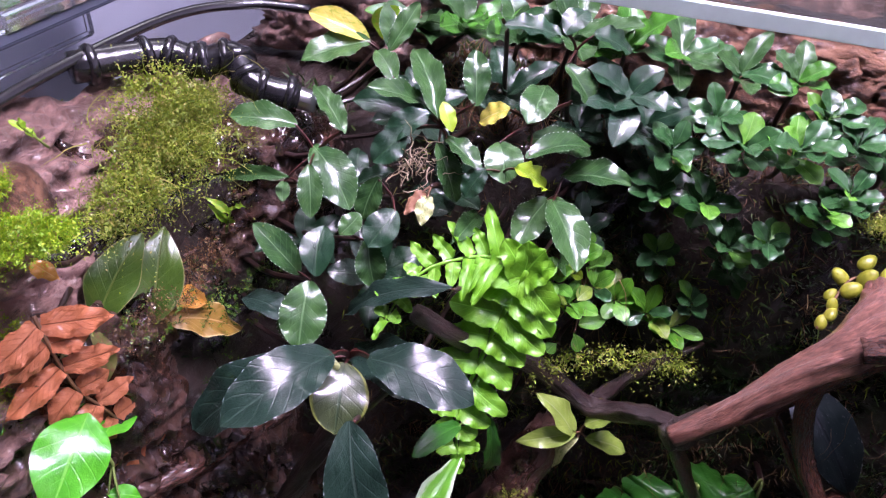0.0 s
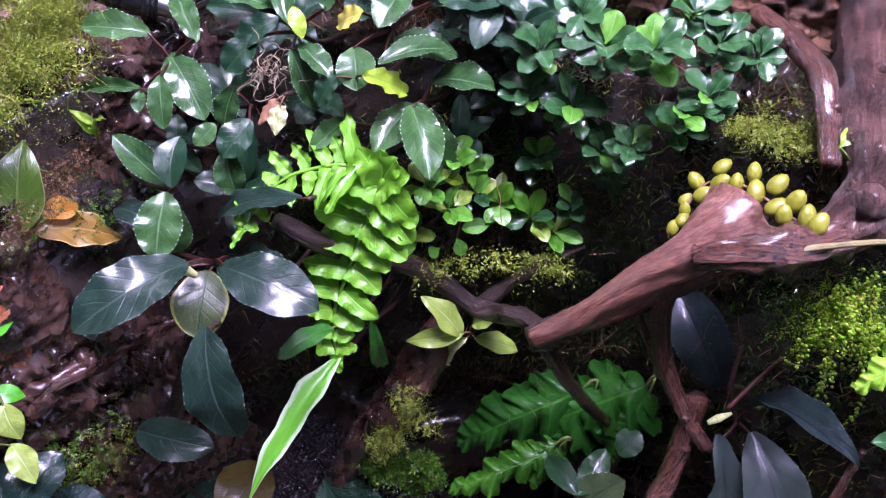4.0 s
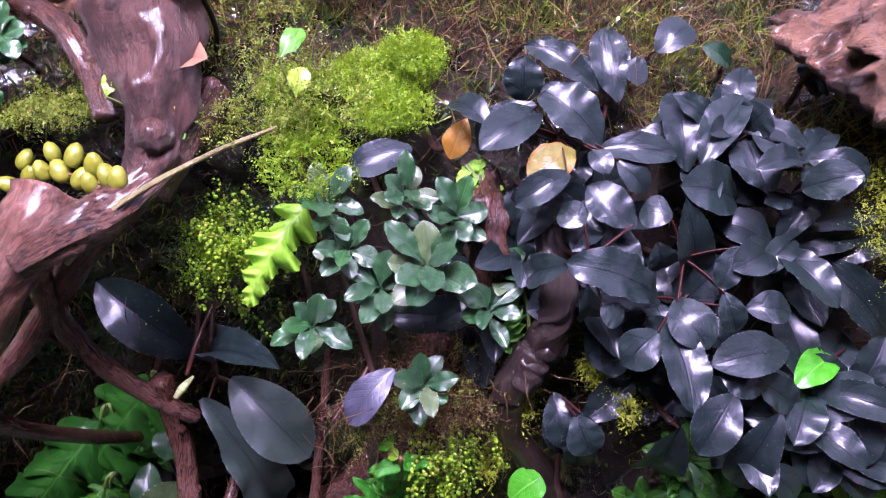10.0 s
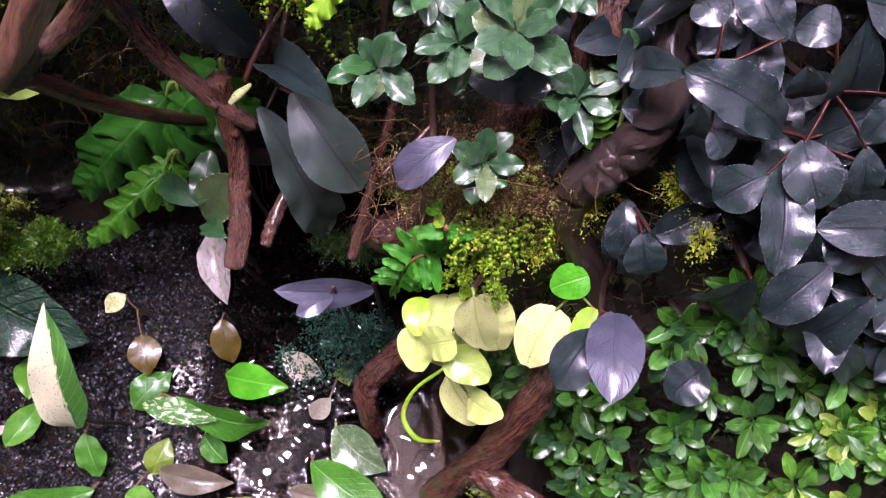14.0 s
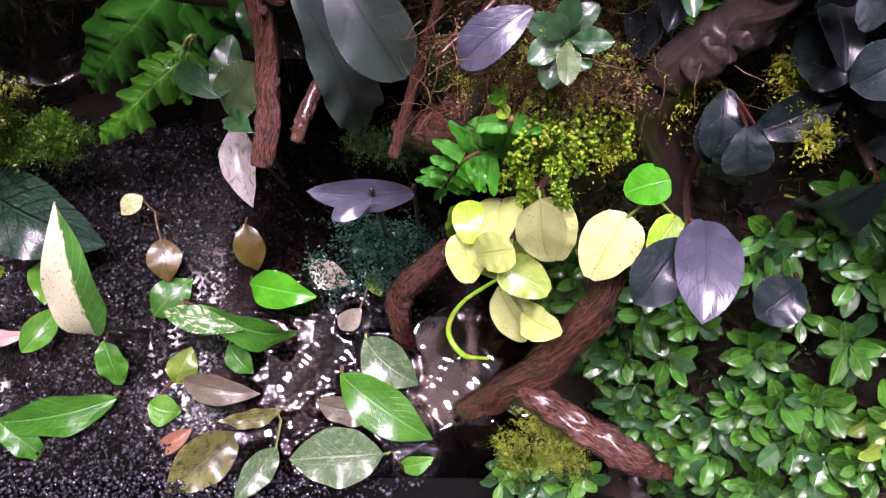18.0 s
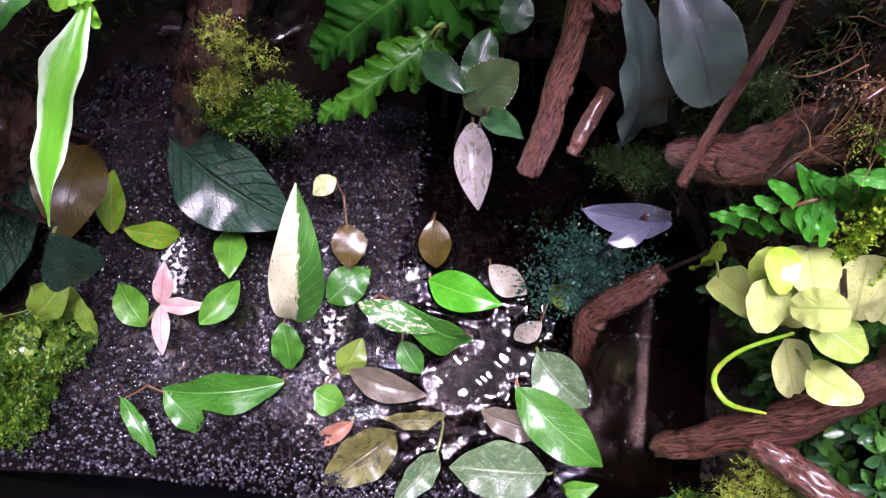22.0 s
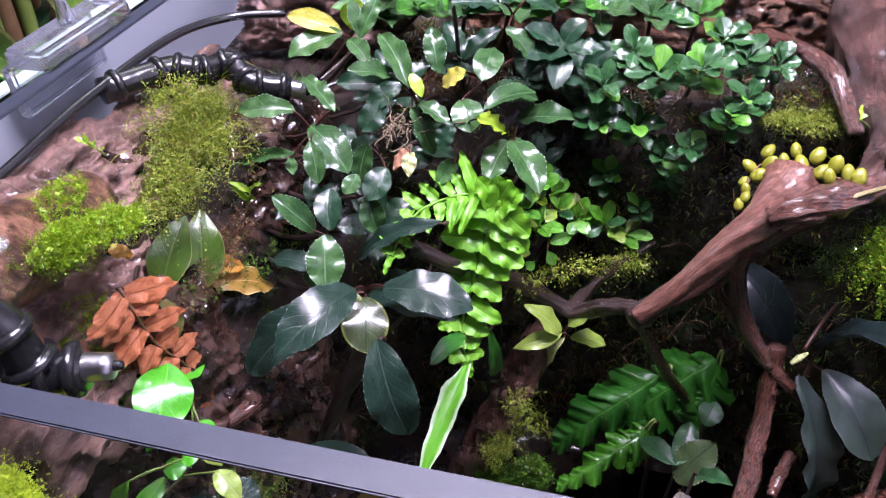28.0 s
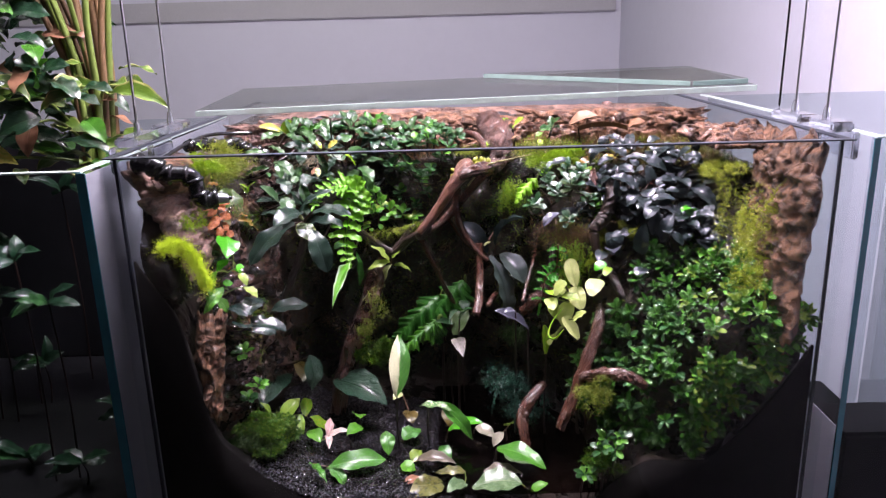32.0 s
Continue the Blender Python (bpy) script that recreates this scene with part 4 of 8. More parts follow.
# main driftwood arm with its fork
arm = thing("driftwood_branch", mm(-56, 190, 366), "thick wet red-brown driftwood arm with a blunt knuckle", "branch")
part("arm", tube("arm", [mm(-55, 165, 388), mm(-38, 168, 408), mm(-20, 172, 434), mm(-8, 180, 448), mm(-2, 190, 452)], [0.0036, 0.005, 0.0062, 0.0085, 0.0105], WOOD_PALE, 28, 70, 0.16, 4, 1.0, 0.12), arm)
part("side_arm", tube("side_arm", [mm(-54, 172, 382), mm(-30, 182, 396), mm(-4, 190, 424), mm(18, 188, 446), mm(34, 198, 452)], [0.003, 0.004, 0.0048, 0.005, 0.0045], WOOD, 24, 60, 0.25, 6, 1.0, 0.15), arm)
part("knuckle", tube("knuckle", [mm(-12, 171, 445), mm(4, 175, 451), mm(16, 181, 452), mm(34, 196, 456), mm(50, 215, 462)], [0.004, 0.0066, 0.0066, 0.006, 0.0065], WOOD, 28, 60, 0.25, 9, 1.0, 0.18), arm)
part("lower_root", tube("lower_root", [mm(-54, 172, 380), mm(-42, 180, 349), mm(-30, 192, 318), mm(-18, 205, 290)], [0.0036, 0.003, 0.003, 0.0026], WOOD, 10, 24, 0.2, 8), arm)
part("stub", tube("stub", [mm(-57, 166, 384), mm(-52, 170, 386), mm(-44, 172, 396)], [0.0048, 0.0058, 0.005], WOOD_DARK, 12, 12, 0.3, 2), arm)
branch("hanging_root", "smooth brown root that hangs from the driftwood", [mm(-14, 184, 432), mm(-15, 182, 408), mm(-9, 178, 386), mm(4, 172, 367), mm(17, 167, 355)], [0.0042, 0.0036, 0.0034, 0.0032, 0.0028], WOOD, 11, 0.12)
branch("thin_root", "thin forked root beside the hanging one", [mm(-24, 188, 396), mm(-10, 182, 376), mm(4, 173, 363), mm(15, 168, 356)], [0.0016, 0.0018, 0.0018, 0.0014], WOOD, 12, 0.12, 8)
branch("driftwood_stump", "broad wet driftwood stump with pale scars", [mm(26, 276, 486), mm(30, 248, 480), mm(34, 222, 474), mm(32, 200, 461), mm(24, 186, 450)], [0.015, 0.017, 0.015, 0.010, 0.007], STUMP, 21, 0.32, 16)
branch("curved_branch", "curved brown branch rising from the moss", [mm(-14, 268, 478), mm(0, 248, 480), mm(10, 232, 479), mm(15, 218, 473), mm(18, 202, 468)], [0.0036, 0.004, 0.004, 0.0035, 0.003], WOOD, 22, 0.15)
branch("dry_twig", "long pale dry twig lying on the driftwood", [mm(-3, 180, 434), mm(16, 176, 455), mm(42, 186, 460), mm(66, 190, 464)], [0.0010, 0.0010, 0.0008, 0.0005], TWIG, 23, 0.35, 7)
branch("dark_branch", "blackish wet branch behind the fern", [mm(-152, 150, 424), mm(-136, 160, 408), mm(-112, 188, 378), mm(-86, 192, 360), mm(-68, 182, 376), mm(-54, 172, 386)], [0.003, 0.0036, 0.004, 0.0042, 0.004, 0.0034], WOOD_DARK, 24, 0.35)
branch("dark_branch", "blackish wet side branch", [mm(-88, 194, 356), mm(-78, 202, 368), mm(-66, 206, 382), mm(-50, 215, 392)], [0.0034, 0.003, 0.0024, 0.0008], WOOD_DARK, 25, 0.35)
branch("slanting_branch", "slanting dark brown branch below the climbing fig", [mm(-236, 74, 362), mm(-227, 86, 362), mm(-219, 104, 360), mm(-212, 122, 358), mm(-202, 140, 360)], [0.005, 0.0048, 0.0048, 0.0045, 0.0035], WOOD, 26, 0.35)
branch("hanging_branch", "dark branch hanging in the hollow", [mm(-168, 130, 396), mm(-178, 118, 366), mm(-190, 112, 338), mm(-206, 116, 292)], [0.004, 0.004, 0.0035, 0.003], WOOD_DARK, 27, 0.3)
branch("broken_stub", "broken reddish branch end with a pale tip", [mm(8, 176, 372), mm(8, 163, 340), mm(6, 148, 322), mm(2, 130, 308)], [0.0038, 0.004, 0.0044, 0.004], WOOD, 28, 0.3)
branch("short_stub", "short wet branch stub", [mm(24, 158, 320), mm(18, 144, 318), mm(15, 136, 315)], [0.0026, 0.0028, 0.0022], WOOD, 29, 0.25)
branch("pool_snag", "bent brown snag standing in the pool", [mm(72, 118, 234), mm(64, 112, 228), mm(54, 104, 219), mm(47, 97, 207), mm(48, 86, 190), mm(50, 78, 168)], [0.0045, 0.006, 0.0066, 0.0064, 0.0055, 0.005], WOOD, 30, 0.2)
branch("bare_twig", "thin bare twig leaning over the pool", [mm(50, 128, 322), mm(56, 146, 334), mm(64, 166, 350), mm(70, 185, 362)], [0.002, 0.0018, 0.0018, 0.0015], WOOD, 31, 0.25, 8)
branch("low_driftwood", "gnarled driftwood root under the cream leaves", [mm(78, 44, 222), mm(90, 50, 248), mm(106, 62, 288), mm(118, 76, 316), mm(122, 90, 330)], [0.0045, 0.0062, 0.0066, 0.0056, 0.0045], WOOD, 32, 0.4, 14)
branch("low_driftwood", "driftwood root running into the carpet plants", [mm(98, 52, 272), mm(116, 40, 280), mm(134, 28, 284), mm(152, 22, 276)], [0.005, 0.006, 0.0055, 0.004], WOOD, 33, 0.4, 12)
branch("low_driftwood", "thin driftwood root among the carpet plants", [mm(176, 44, 300), mm(192, 42, 318), mm(210, 46, 330), mm(226, 60, 342)], [0.0035, 0.0042, 0.004, 0.003], WOOD_DARK, 34, 0.3)
branch("upper_root", "dark root stub below the black leaves", [mm(124, 122, 402), mm(131, 126, 410), mm(138, 132, 428), mm(140, 150, 440)], [0.0055, 0.0062, 0.0058, 0.004], WOOD_DARK, 35, 0.3)
branch("upper_root", "pale wood rising between the leaf cushions", [mm(126, 175, 446), mm(123, 156, 442), mm(121, 146, 428), mm(124, 140, 412)], [0.005, 0.006, 0.0055, 0.004], WOOD, 36, 0.35)
branch("black_root", "black shiny root hanging beside the cream leaves", [mm(130, 128, 412), mm(121, 122, 397), mm(122, 117, 380), mm(132, 108, 362), mm(138, 95, 350), mm(142, 83, 340)], [0.0055, 0.0052, 0.0046, 0.0042, 0.0036, 0.003], WOOD_DARK, 37, 0.25)
branch("leaning_trunk", "brown leaning trunk on the dark wall", [mm(112, 168, 372), mm(98, 150, 350), mm(80, 142, 330), mm(64, 140, 316), mm(52, 146, 304)], [0.009, 0.010, 0.0095, 0.008, 0.005], WOOD, 40, 0.3, 14)
branch("upright_root", "thin upright brown root on the dark wall", [mm(88, 168, 398), mm(84, 150, 372), mm(78, 140, 346), mm(74, 130, 330)], [0.0026, 0.0026, 0.0022, 0.0015], WOOD_DARK, 41, 0.25, 9)
branch("buried_trunk", "broad reddish trunk in the hollow behind the crypts", [mm(-100, 196, 350), mm(-106, 182, 330), mm(-114, 172, 305), mm(-126, 166, 275), mm(-140, 158, 238), mm(-152, 146, 190)], [0.006, 0.009, 0.010, 0.010, 0.009, 0.008], CORK_TRUNK, 43, 0.35, 16)

# ---- hoses ----


def hose(name, label, pts, r):
    h = thing(name, pts[-1], label, "hose")
    part("hose", tube("hose", pts, [r, r], BLACK_PLASTIC, 14, 30), h)
    for k in range(1, len(pts)):
        a, b = Vector(pts[k - 1]), Vector(pts[k])
        for f in (0.2, 0.8):
            c, d = a.lerp(b, f), (b - a).normalized() * r * 0.28
            part("collar", tube("collar", [c - d, c, c + d], [r * 1.22, r * 1.34, r * 1.22], BLACK_PLASTIC, 14, 5), h, "black ribbed collar")
    return h


hs = hose("mist_hose", "black jointed mist hose with elbow fittings", [mm(-219, 191, 473), mm(-234, 184, 478), mm(-245, 190, 484), mm(-256, 183, 482), mm(-268, 178, 485), mm(-284, 150, 487)], 0.0058)
nz = part("nozzle", tube("nozzle", [mm(-222, 190, 474), mm(-212, 192, 472)], [0.0045, 0.0038], STEEL, 14, 5), hs, "small steel nozzle")
part("nozzle_tip", tube("nozzle_tip", [mm(-213, 192, 472), mm(-210, 192.5, 471.5)], [0.002, 0.0014], BLACK_PLASTIC, 10, 4), nz)
hs = hose("mist_hose", "black jointed mist hose ending in a nozzle", [mm(-222, 34, 457), mm(-235, 29, 458), mm(-241, 29, 478), mm(-262, 25, 481), mm(-268, 24, 488), mm(-287, 28, 491)], 0.0072)
nz = part("nozzle", tube("nozzle", [mm(-224, 34, 457), mm(-214, 37, 457)], [0.005, 0.0042], STEEL, 14, 5), hs, "small steel nozzle")
part("nozzle_tip", tube("nozzle_tip", [mm(-215, 36.7, 457), mm(-211, 38, 457)], [0.002, 0.0014], BLACK_PLASTIC, 10, 4), nz)
cable = thing("black_cable", mm(-289, 60, 490), "black cable running along the inside of the rim", "cable")
part("cable", tube("cable", [mm(-286, 40, 482), mm(-284, 90, 486), mm(-282, 140, 490), mm(-276, 195, 492), mm(-262, 225, 490), mm(-240, 238, 488)], [0.002, 0.002], BLACK_PLASTIC, 10, 30), cable)

# ---- leaves ----
LEAF_SHAPES = {}


def leaf_mesh(kind, v, mat):
    """Unit leaf along +y, one long and one wide, facing +z; uv: across and along."""
    key = (kind, v, mat.name)
    if key in LEAF_SHAPES:
        return LEAF_SHAPES[key]
    rng = random.Random(sum(map(ord, kind)) * 10 + v)
    fine = kind in ("tooth", "fernlobe", "dead", "pinna")
    nl, nw = (24 if fine else 18), 6
    arch, fold, wave, fr, ph = rng.uniform(0.15, 0.5), rng.uniform(0.04, 0.26), rng.uniform(0.012, 0.04), rng.uniform(2.0, 4.0), rng.uniform(0, 6)
    if kind in ("dark", "black", "crypt", "blue"):
        arch = rng.uniform(0.35, 0.75)
    bend, tw = rng.uniform(-0.07, 0.07), rng.uniform(-0.25, 0.25)
    V, U, Fc = [], [], []
    if kind == "lobed":
        nl, lobes = 80, (6 if v % 2 else 4)
        size = [rng.uniform(0.5, 1.2) for _ in range(2 * lobes + 4)]
        for i in range(nl + 1):
            t = i / nl
            env = math.sin(math.pi * (t ** 0.62 * 0.95 + 0.03)) ** 0.6 * (1 - 0.3 * t)
            for j in range(nw + 1):
                s = j / nw * 2 - 1
                u = t * lobes + (0.45 if s > 0 else 0.0) + 0.12 * math.sin(t * 9 + ph)
                q = u % 1.0
                w = env * size[int(u) + (lobes + 2 if s > 0 else 0)] * (0.52 + 0.48 * math.sin(math.pi * q ** 1.15) ** 0.6) * (1 + 0.05 * math.sin(i * 1.7 + ph))
                y = t + 0.75 / lobes * abs(s) ** 1.3 * env
                z = arch * t * (1 - t) - 0.16 * abs(s) ** 2 * env + 0.09 * math.sin(6.28 * q + ph) * abs(s) ** 2 * env + 0.03 * math.sin(i * 0.9 + s * 3) * abs(s)
                V.append((s * w * 0.62 + bend * math.sin(math.pi * t), y, z))
                U.append((j / nw, t))
    for i in range(nl + 1 if not V else 0):
        t = i / nl
        if kind in ("mini", "sage"):
            w = math.sin(math.pi * (t ** 1.15 * 0.86 + 0.012)) ** 0.58 * (0.3 + 0.7 * sstep(0.0, 0.5, t)) * (1 - t ** 7) ** 0.5
        elif kind == "black":
            w = math.sin(math.pi * (t ** 1.08 * 0.94 + 0.012)) ** 0.62 * (1 - t ** 14) ** 0.5
        elif kind in ("blue", "dark"):
            w = math.sin(math.pi * (t * 0.94 + 0.012)) ** 0.62 * (1 - t ** 14) ** 0.5
        elif kind == "strip":
            w = (0.25 + 0.75 * sstep(0, 0.35, t)) * (1 - t ** 2.2) ** 0.9 * (1 + 0.07 * math.sin(t * 30))
        elif kind == "crypt":
            w = math.sin(math.pi * (t ** 0.85 * 0.985 + 0.006)) ** 0.9
        elif kind == "fernlobe":
            w = (0.72 + 0.28 * sstep(0, 0.4, t)) * (1 - t ** 4) ** 0.6
        elif kind == "blunt":
            w = math.sin(math.pi * (t ** 0.72 * 0.97 + 0.012)) ** 0.55
        elif kind == "pinna":
            w = (0.95 - 0.12 * t) * (1 - t ** 3.0) ** 0.55 * (1 + 0.05 * math.sin(t * 21 + ph) + 0.02 * (1 if i % 2 else -1))
        elif kind == "dead":
            w = (0.55 + 0.45 * math.sin(math.pi * t)) * (1 - t ** 3) ** 0.7
        else:
            w = math.sin(math.pi * (t ** 0.98 * 0.945 + 0.012)) ** 0.68 * (1 - t ** 14) ** 0.5
        if kind == "tooth":
            w *= 1 + 0.022 * (1 if i % 2 else -1)
        if kind in ("fernlobe", "dead"):
            w *= 1 + 0.05 * math.sin(i * 0.9 + ph) + 0.02 * (1 if i % 2 else -1)
        for j in range(nw + 1):
            s = j / nw * 2 - 1
            x = s * w * 0.5 + bend * math.sin(math.pi * t)
            z = arch * t * (1 - t) * 0.9 + fold * abs(s) ** 1.3 * w * 0.35 - 0.012 * math.exp(-(s / 0.18) ** 2)
            z += wave * math.sin(fr * 6.28 * t + ph + (1.5 if s > 0 else 0)) * abs(s) ** 2 + tw * s * w * 0.12 * t
            if kind == "fernlobe":
                z += 0.10 * abs(s) ** 3 * math.sin(math.pi * t) + 0.03 * math.sin(i * 1.2 + ph) * abs(s) ** 2
            if kind == "pinna":
                z += 0.07 * math.sin(t * 13 + ph + s) * abs(s) ** 2 + 0.08 * t * t - 0.05 * s * math.sin(3.14 * t)
            if kind == "dead":
                z += 0.035 * math.sin(i * 0.7 + s * 2 + ph) * abs(s) - 0.10 * (abs(s) ** 2) * w
            V.append((x, t, z))
            U.append((j / nw, t))
    for i in range(nl):
        for j in range(nw):
            a = i * (nw + 1) + j
            Fc.append((a, a + 1, a + nw + 2, a + nw + 1))
    LEAF_SHAPES[key] = mesh_of("leaf", V, Fc, mat, U)
    return LEAF_SHAPES[key]


FACE = Vector((0.03, -0.36, 0.93))
leaf_rng = random.Random(11)


def leaf_pose(b, t, w, face=FACE, jitter=0.18):
    b, t = Vector(b), Vector(t)
    d = t - b
    n = (face + Vector((-1.3 * b.x, 0, 0)) if face is FACE else face) + Vector((leaf_rng.uniform(-1, 1), leaf_rng.uniform(-1, 1), leaf_rng.uniform(-1, 1))) * jitter
    y = d.normalized()
    x = y.cross(n).normalized()
    z = x.cross(y)
    m = Matrix((x * w, y * d.length, z * d.length)).transposed().to_4x4()
    m.translation = b
    return m


LEAVES = {}


def leaf(plant, kind, mat, bx, by, bz, tx, ty, tz, w):
    """One leaf of a plant, in millimetres: foot, tip, width."""
    LEAVES.setdefault(plant, []).append((kind, mat or kind, mm(bx, by, bz), mm(tx, ty, tz), w / 1000))


def root_of(p):
    """Where a plant with its crown at p is rooted: on the wall, ledge or bed behind it."""
    x, y, z = p
    if x < -0.165 and z > 0.225:
        return (-0.246, min(y + 0.02, 0.2), min(z - 0.008, 0.455))
    if z < 0.225 and y < wall_y(x, 0.2):
        return (x, y, floor_z(x, y) - 0.002)
    if 0.07 < x < 0.135 and 0.07 < y < 0.135 and 0.29 < z < 0.41:
        return (x + 0.014, y + 0.03, z - 0.02)
    if z < 0.34 and y < wall_y(x, z) - 0.02:
        return (x, y + 0.006, max(floor_z(x, y + 0.006), 0.15) - 0.002)
    if z > 0.455:
        return (x, max(y + 0.008, wall_y(x, 0.45) + 0.012), 0.452)
    zz = max(0.2, z - 0.012)
    return (x * 0.98, wall_y(x, zz) + 0.004, zz)


PETIOLES = {}


def petiole_mesh(mat):
    """A leaf stalk one long and one thick, along +y, slightly bowed."""
    if mat.name not in PETIOLES:
        V, U, Fc = [], [], []
        for i in range(5):
            t = i / 4
            for j in range(6):
                w = math.pi * j / 3
                V.append((math.cos(w) * 0.5 * (1.1 - 0.35 * t), t, math.sin(w) * 0.06 + 0.10 * math.sin(math.pi * t)))
                U.append((t, j / 6))
        for i in range(4):
            for j in range(6):
                Fc.append((i * 6 + j, i * 6 + (j + 1) % 6, i * 6 + 6 + (j + 1) % 6, i * 6 + 6 + j))
        PETIOLES[mat.name] = mesh_of("petiole", V, Fc, mat, U)
    return PETIOLES[mat.name]


def plant_thing(name, label, hub, leaves, stem=STEM_RED, group="", category="plant", stalks=True):
    """A plant: leaves as parts round a crown, stalks as one stem part rooted behind it."""
    r = root_of(hub)
    th = thing(name, r, label, category, group)
    h = Vector(hub)
    part("stem", tube("stem", [r, tuple(Vector(r).lerp(h, 0.55) + Vector((0.003 * math.sin(h.x * 900), 0, -0.12 * (h - Vector(r)).length))), tuple(h)], [0.0011, 0.0010], STEM_DARK, 6, 7), th)
    for kind, mat, b, t, w in leaves:
        bv, tv = Vector(b), Vector(t)
        e = bv + (tv - bv) * 0.05
        if stalks and (e - h).length > 0.0025:
            part("petiole", petiole_mesh(stem), th, m=leaf_pose(h, e, min(0.0008, 0.0003 + w * 0.02) * 2))
    for kind, mat, b, t, w in leaves:
        part("leaf", leaf_mesh(kind, leaf_rng.randrange(6), LEAF[mat]), th, m=leaf_pose(b, t, w))
    return th


def rosette(name, label, hub, n, length, width, kind, mat, stem=STEM_RED, tilt=0.5, seed=0, face=FACE, group=""):
    """A plant with n leaves fanned round its crown."""
    rng = random.Random(seed)
    f = (face + Vector((rng.uniform(-0.3, 0.3), rng.uniform(-0.3, 0.3), rng.uniform(-0.2, 0.2)))).normalized()
    a = f.cross(Vector((1, 0.1, 0))).normalized()
    b = f.cross(a)
    out, h, w0 = [], Vector(hub), rng.uniform(0, 6.28)
    for i in range(n):
        w = w0 + i * 2.4 + rng.uniform(-0.25, 0.25)
        up = tilt * rng.uniform(0.2, 1.6) * (0.4 + 0.9 * i / n)
        d = (a * math.cos(w) + b * math.sin(w) + f * up).normalized()
        ln = length * rng.uniform(0.75, 1.15)
        foot = h + d * ln * 0.03 + f * (0.0008 * i)
        out.append((kind, mat if not isinstance(mat, (list, tuple)) else rng.choice(mat), tuple(foot), tuple(foot + d * ln), width * rng.uniform(0.85, 1.15)))
    return plant_thing(name, label, hub, out, stem, group, stalks=False)

# ---- leaves, plant by plant (millimetres) ----

# green_bucephalandra
leaf('green_bucephalandra', 'tooth', None, -209, 173, 473, -231, 164, 475, 11)
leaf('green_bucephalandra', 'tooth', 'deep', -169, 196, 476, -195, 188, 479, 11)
leaf('green_bucephalandra', 'tooth', None, -169, 197, 479, -187, 183, 488, 9)
leaf('green_bucephalandra', 'tooth', 'yellow', -140, 203, 482, -151, 203, 474, 9)
leaf('green_bucephalandra', 'tooth', None, -132, 219, 486, -132, 198, 480, 13)
leaf('green_bucephalandra', 'tooth', None, -161, 187, 471, -152, 186, 449, 10)
leaf('green_bucephalandra', 'tooth', None, -159, 190, 472, -143, 183, 466, 9)
leaf('green_bucephalandra', 'tooth', None, -141, 196, 472, -134, 184, 463, 14)
leaf('green_bucephalandra', 'tooth', 'lime', -131, 183, 471, -123, 201, 455, 9)
leaf('green_bucephalandra', 'tooth', None, -121, 202, 450, -126, 179, 442, 13)
leaf('green_bucephalandra', 'tooth', None, -119, 196, 454, -102, 174, 442, 15)
leaf('green_bucephalandra', 'tooth', None, -144, 191, 443, -146, 168, 444, 8)
leaf('green_bucephalandra', 'tooth', None, -203, 156, 462, -229, 154, 455, 6)
leaf('green_bucephalandra', 'tooth', None, -208, 160, 457, -204, 152, 454, 5)
leaf('green_bucephalandra', 'tooth', None, -198, 161, 466, -192, 150, 452, 9)
leaf('green_bucephalandra', 'tooth', None, -203, 173, 466, -182, 160, 452, 15)
leaf('green_bucephalandra', 'tooth', None, -177, 173, 460, -181, 167, 444, 10)
leaf('green_bucephalandra', 'tooth', None, -196, 147, 428, -213, 146, 446, 11)
leaf('green_bucephalandra', 'tooth', None, -174, 158, 444, -169, 153, 427, 11)
leaf('green_bucephalandra', 'tooth', None, -194, 144, 425, -193, 137, 402, 17)
leaf('green_bucephalandra', 'tooth', None, -134, 210, 468, -111, 220, 462, 12)
leaf('green_bucephalandra', 'tooth', None, -121, 218, 451, -93, 212, 458, 14)
leaf('green_bucephalandra', 'tooth', 'yellow', -201, 215, 491, -225, 212, 498, 10)
leaf('green_bucephalandra', 'tooth', None, -200, 214, 491, -220, 196, 486, 13)
leaf('green_bucephalandra', 'tooth', None, -191, 212, 491, -195, 226, 504, 13)
leaf('green_bucephalandra', 'tooth', None, -191, 211, 490, -185, 225, 505, 8)
leaf('green_bucephalandra', 'tooth', None, -162, 189, 479, -181, 212, 492, 11)
leaf('green_bucephalandra', 'tooth', None, -151, 197, 483, -157, 210, 498, 10)
leaf('green_bucephalandra', 'tooth', 'lime', -156, 188, 476, -162, 193, 484, 6)
leaf('green_bucephalandra', 'tooth', None, -130, 193, 470, -111, 215, 468, 10)
leaf('green_bucephalandra', 'tooth', None, -117, 196, 455, -107, 206, 413, 16)
leaf('green_bucephalandra', 'tooth', None, -127, 225, 493, -114, 223, 479, 11)
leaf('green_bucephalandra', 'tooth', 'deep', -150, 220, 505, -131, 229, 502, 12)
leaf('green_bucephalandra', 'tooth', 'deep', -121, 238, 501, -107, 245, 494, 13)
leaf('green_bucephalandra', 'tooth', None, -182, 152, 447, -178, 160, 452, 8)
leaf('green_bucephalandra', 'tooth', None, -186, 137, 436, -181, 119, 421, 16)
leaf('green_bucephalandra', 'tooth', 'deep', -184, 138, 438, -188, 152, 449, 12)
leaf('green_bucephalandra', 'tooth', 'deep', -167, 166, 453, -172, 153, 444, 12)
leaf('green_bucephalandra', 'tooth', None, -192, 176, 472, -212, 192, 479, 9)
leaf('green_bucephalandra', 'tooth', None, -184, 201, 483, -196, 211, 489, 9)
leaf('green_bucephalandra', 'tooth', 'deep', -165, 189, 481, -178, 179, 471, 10)
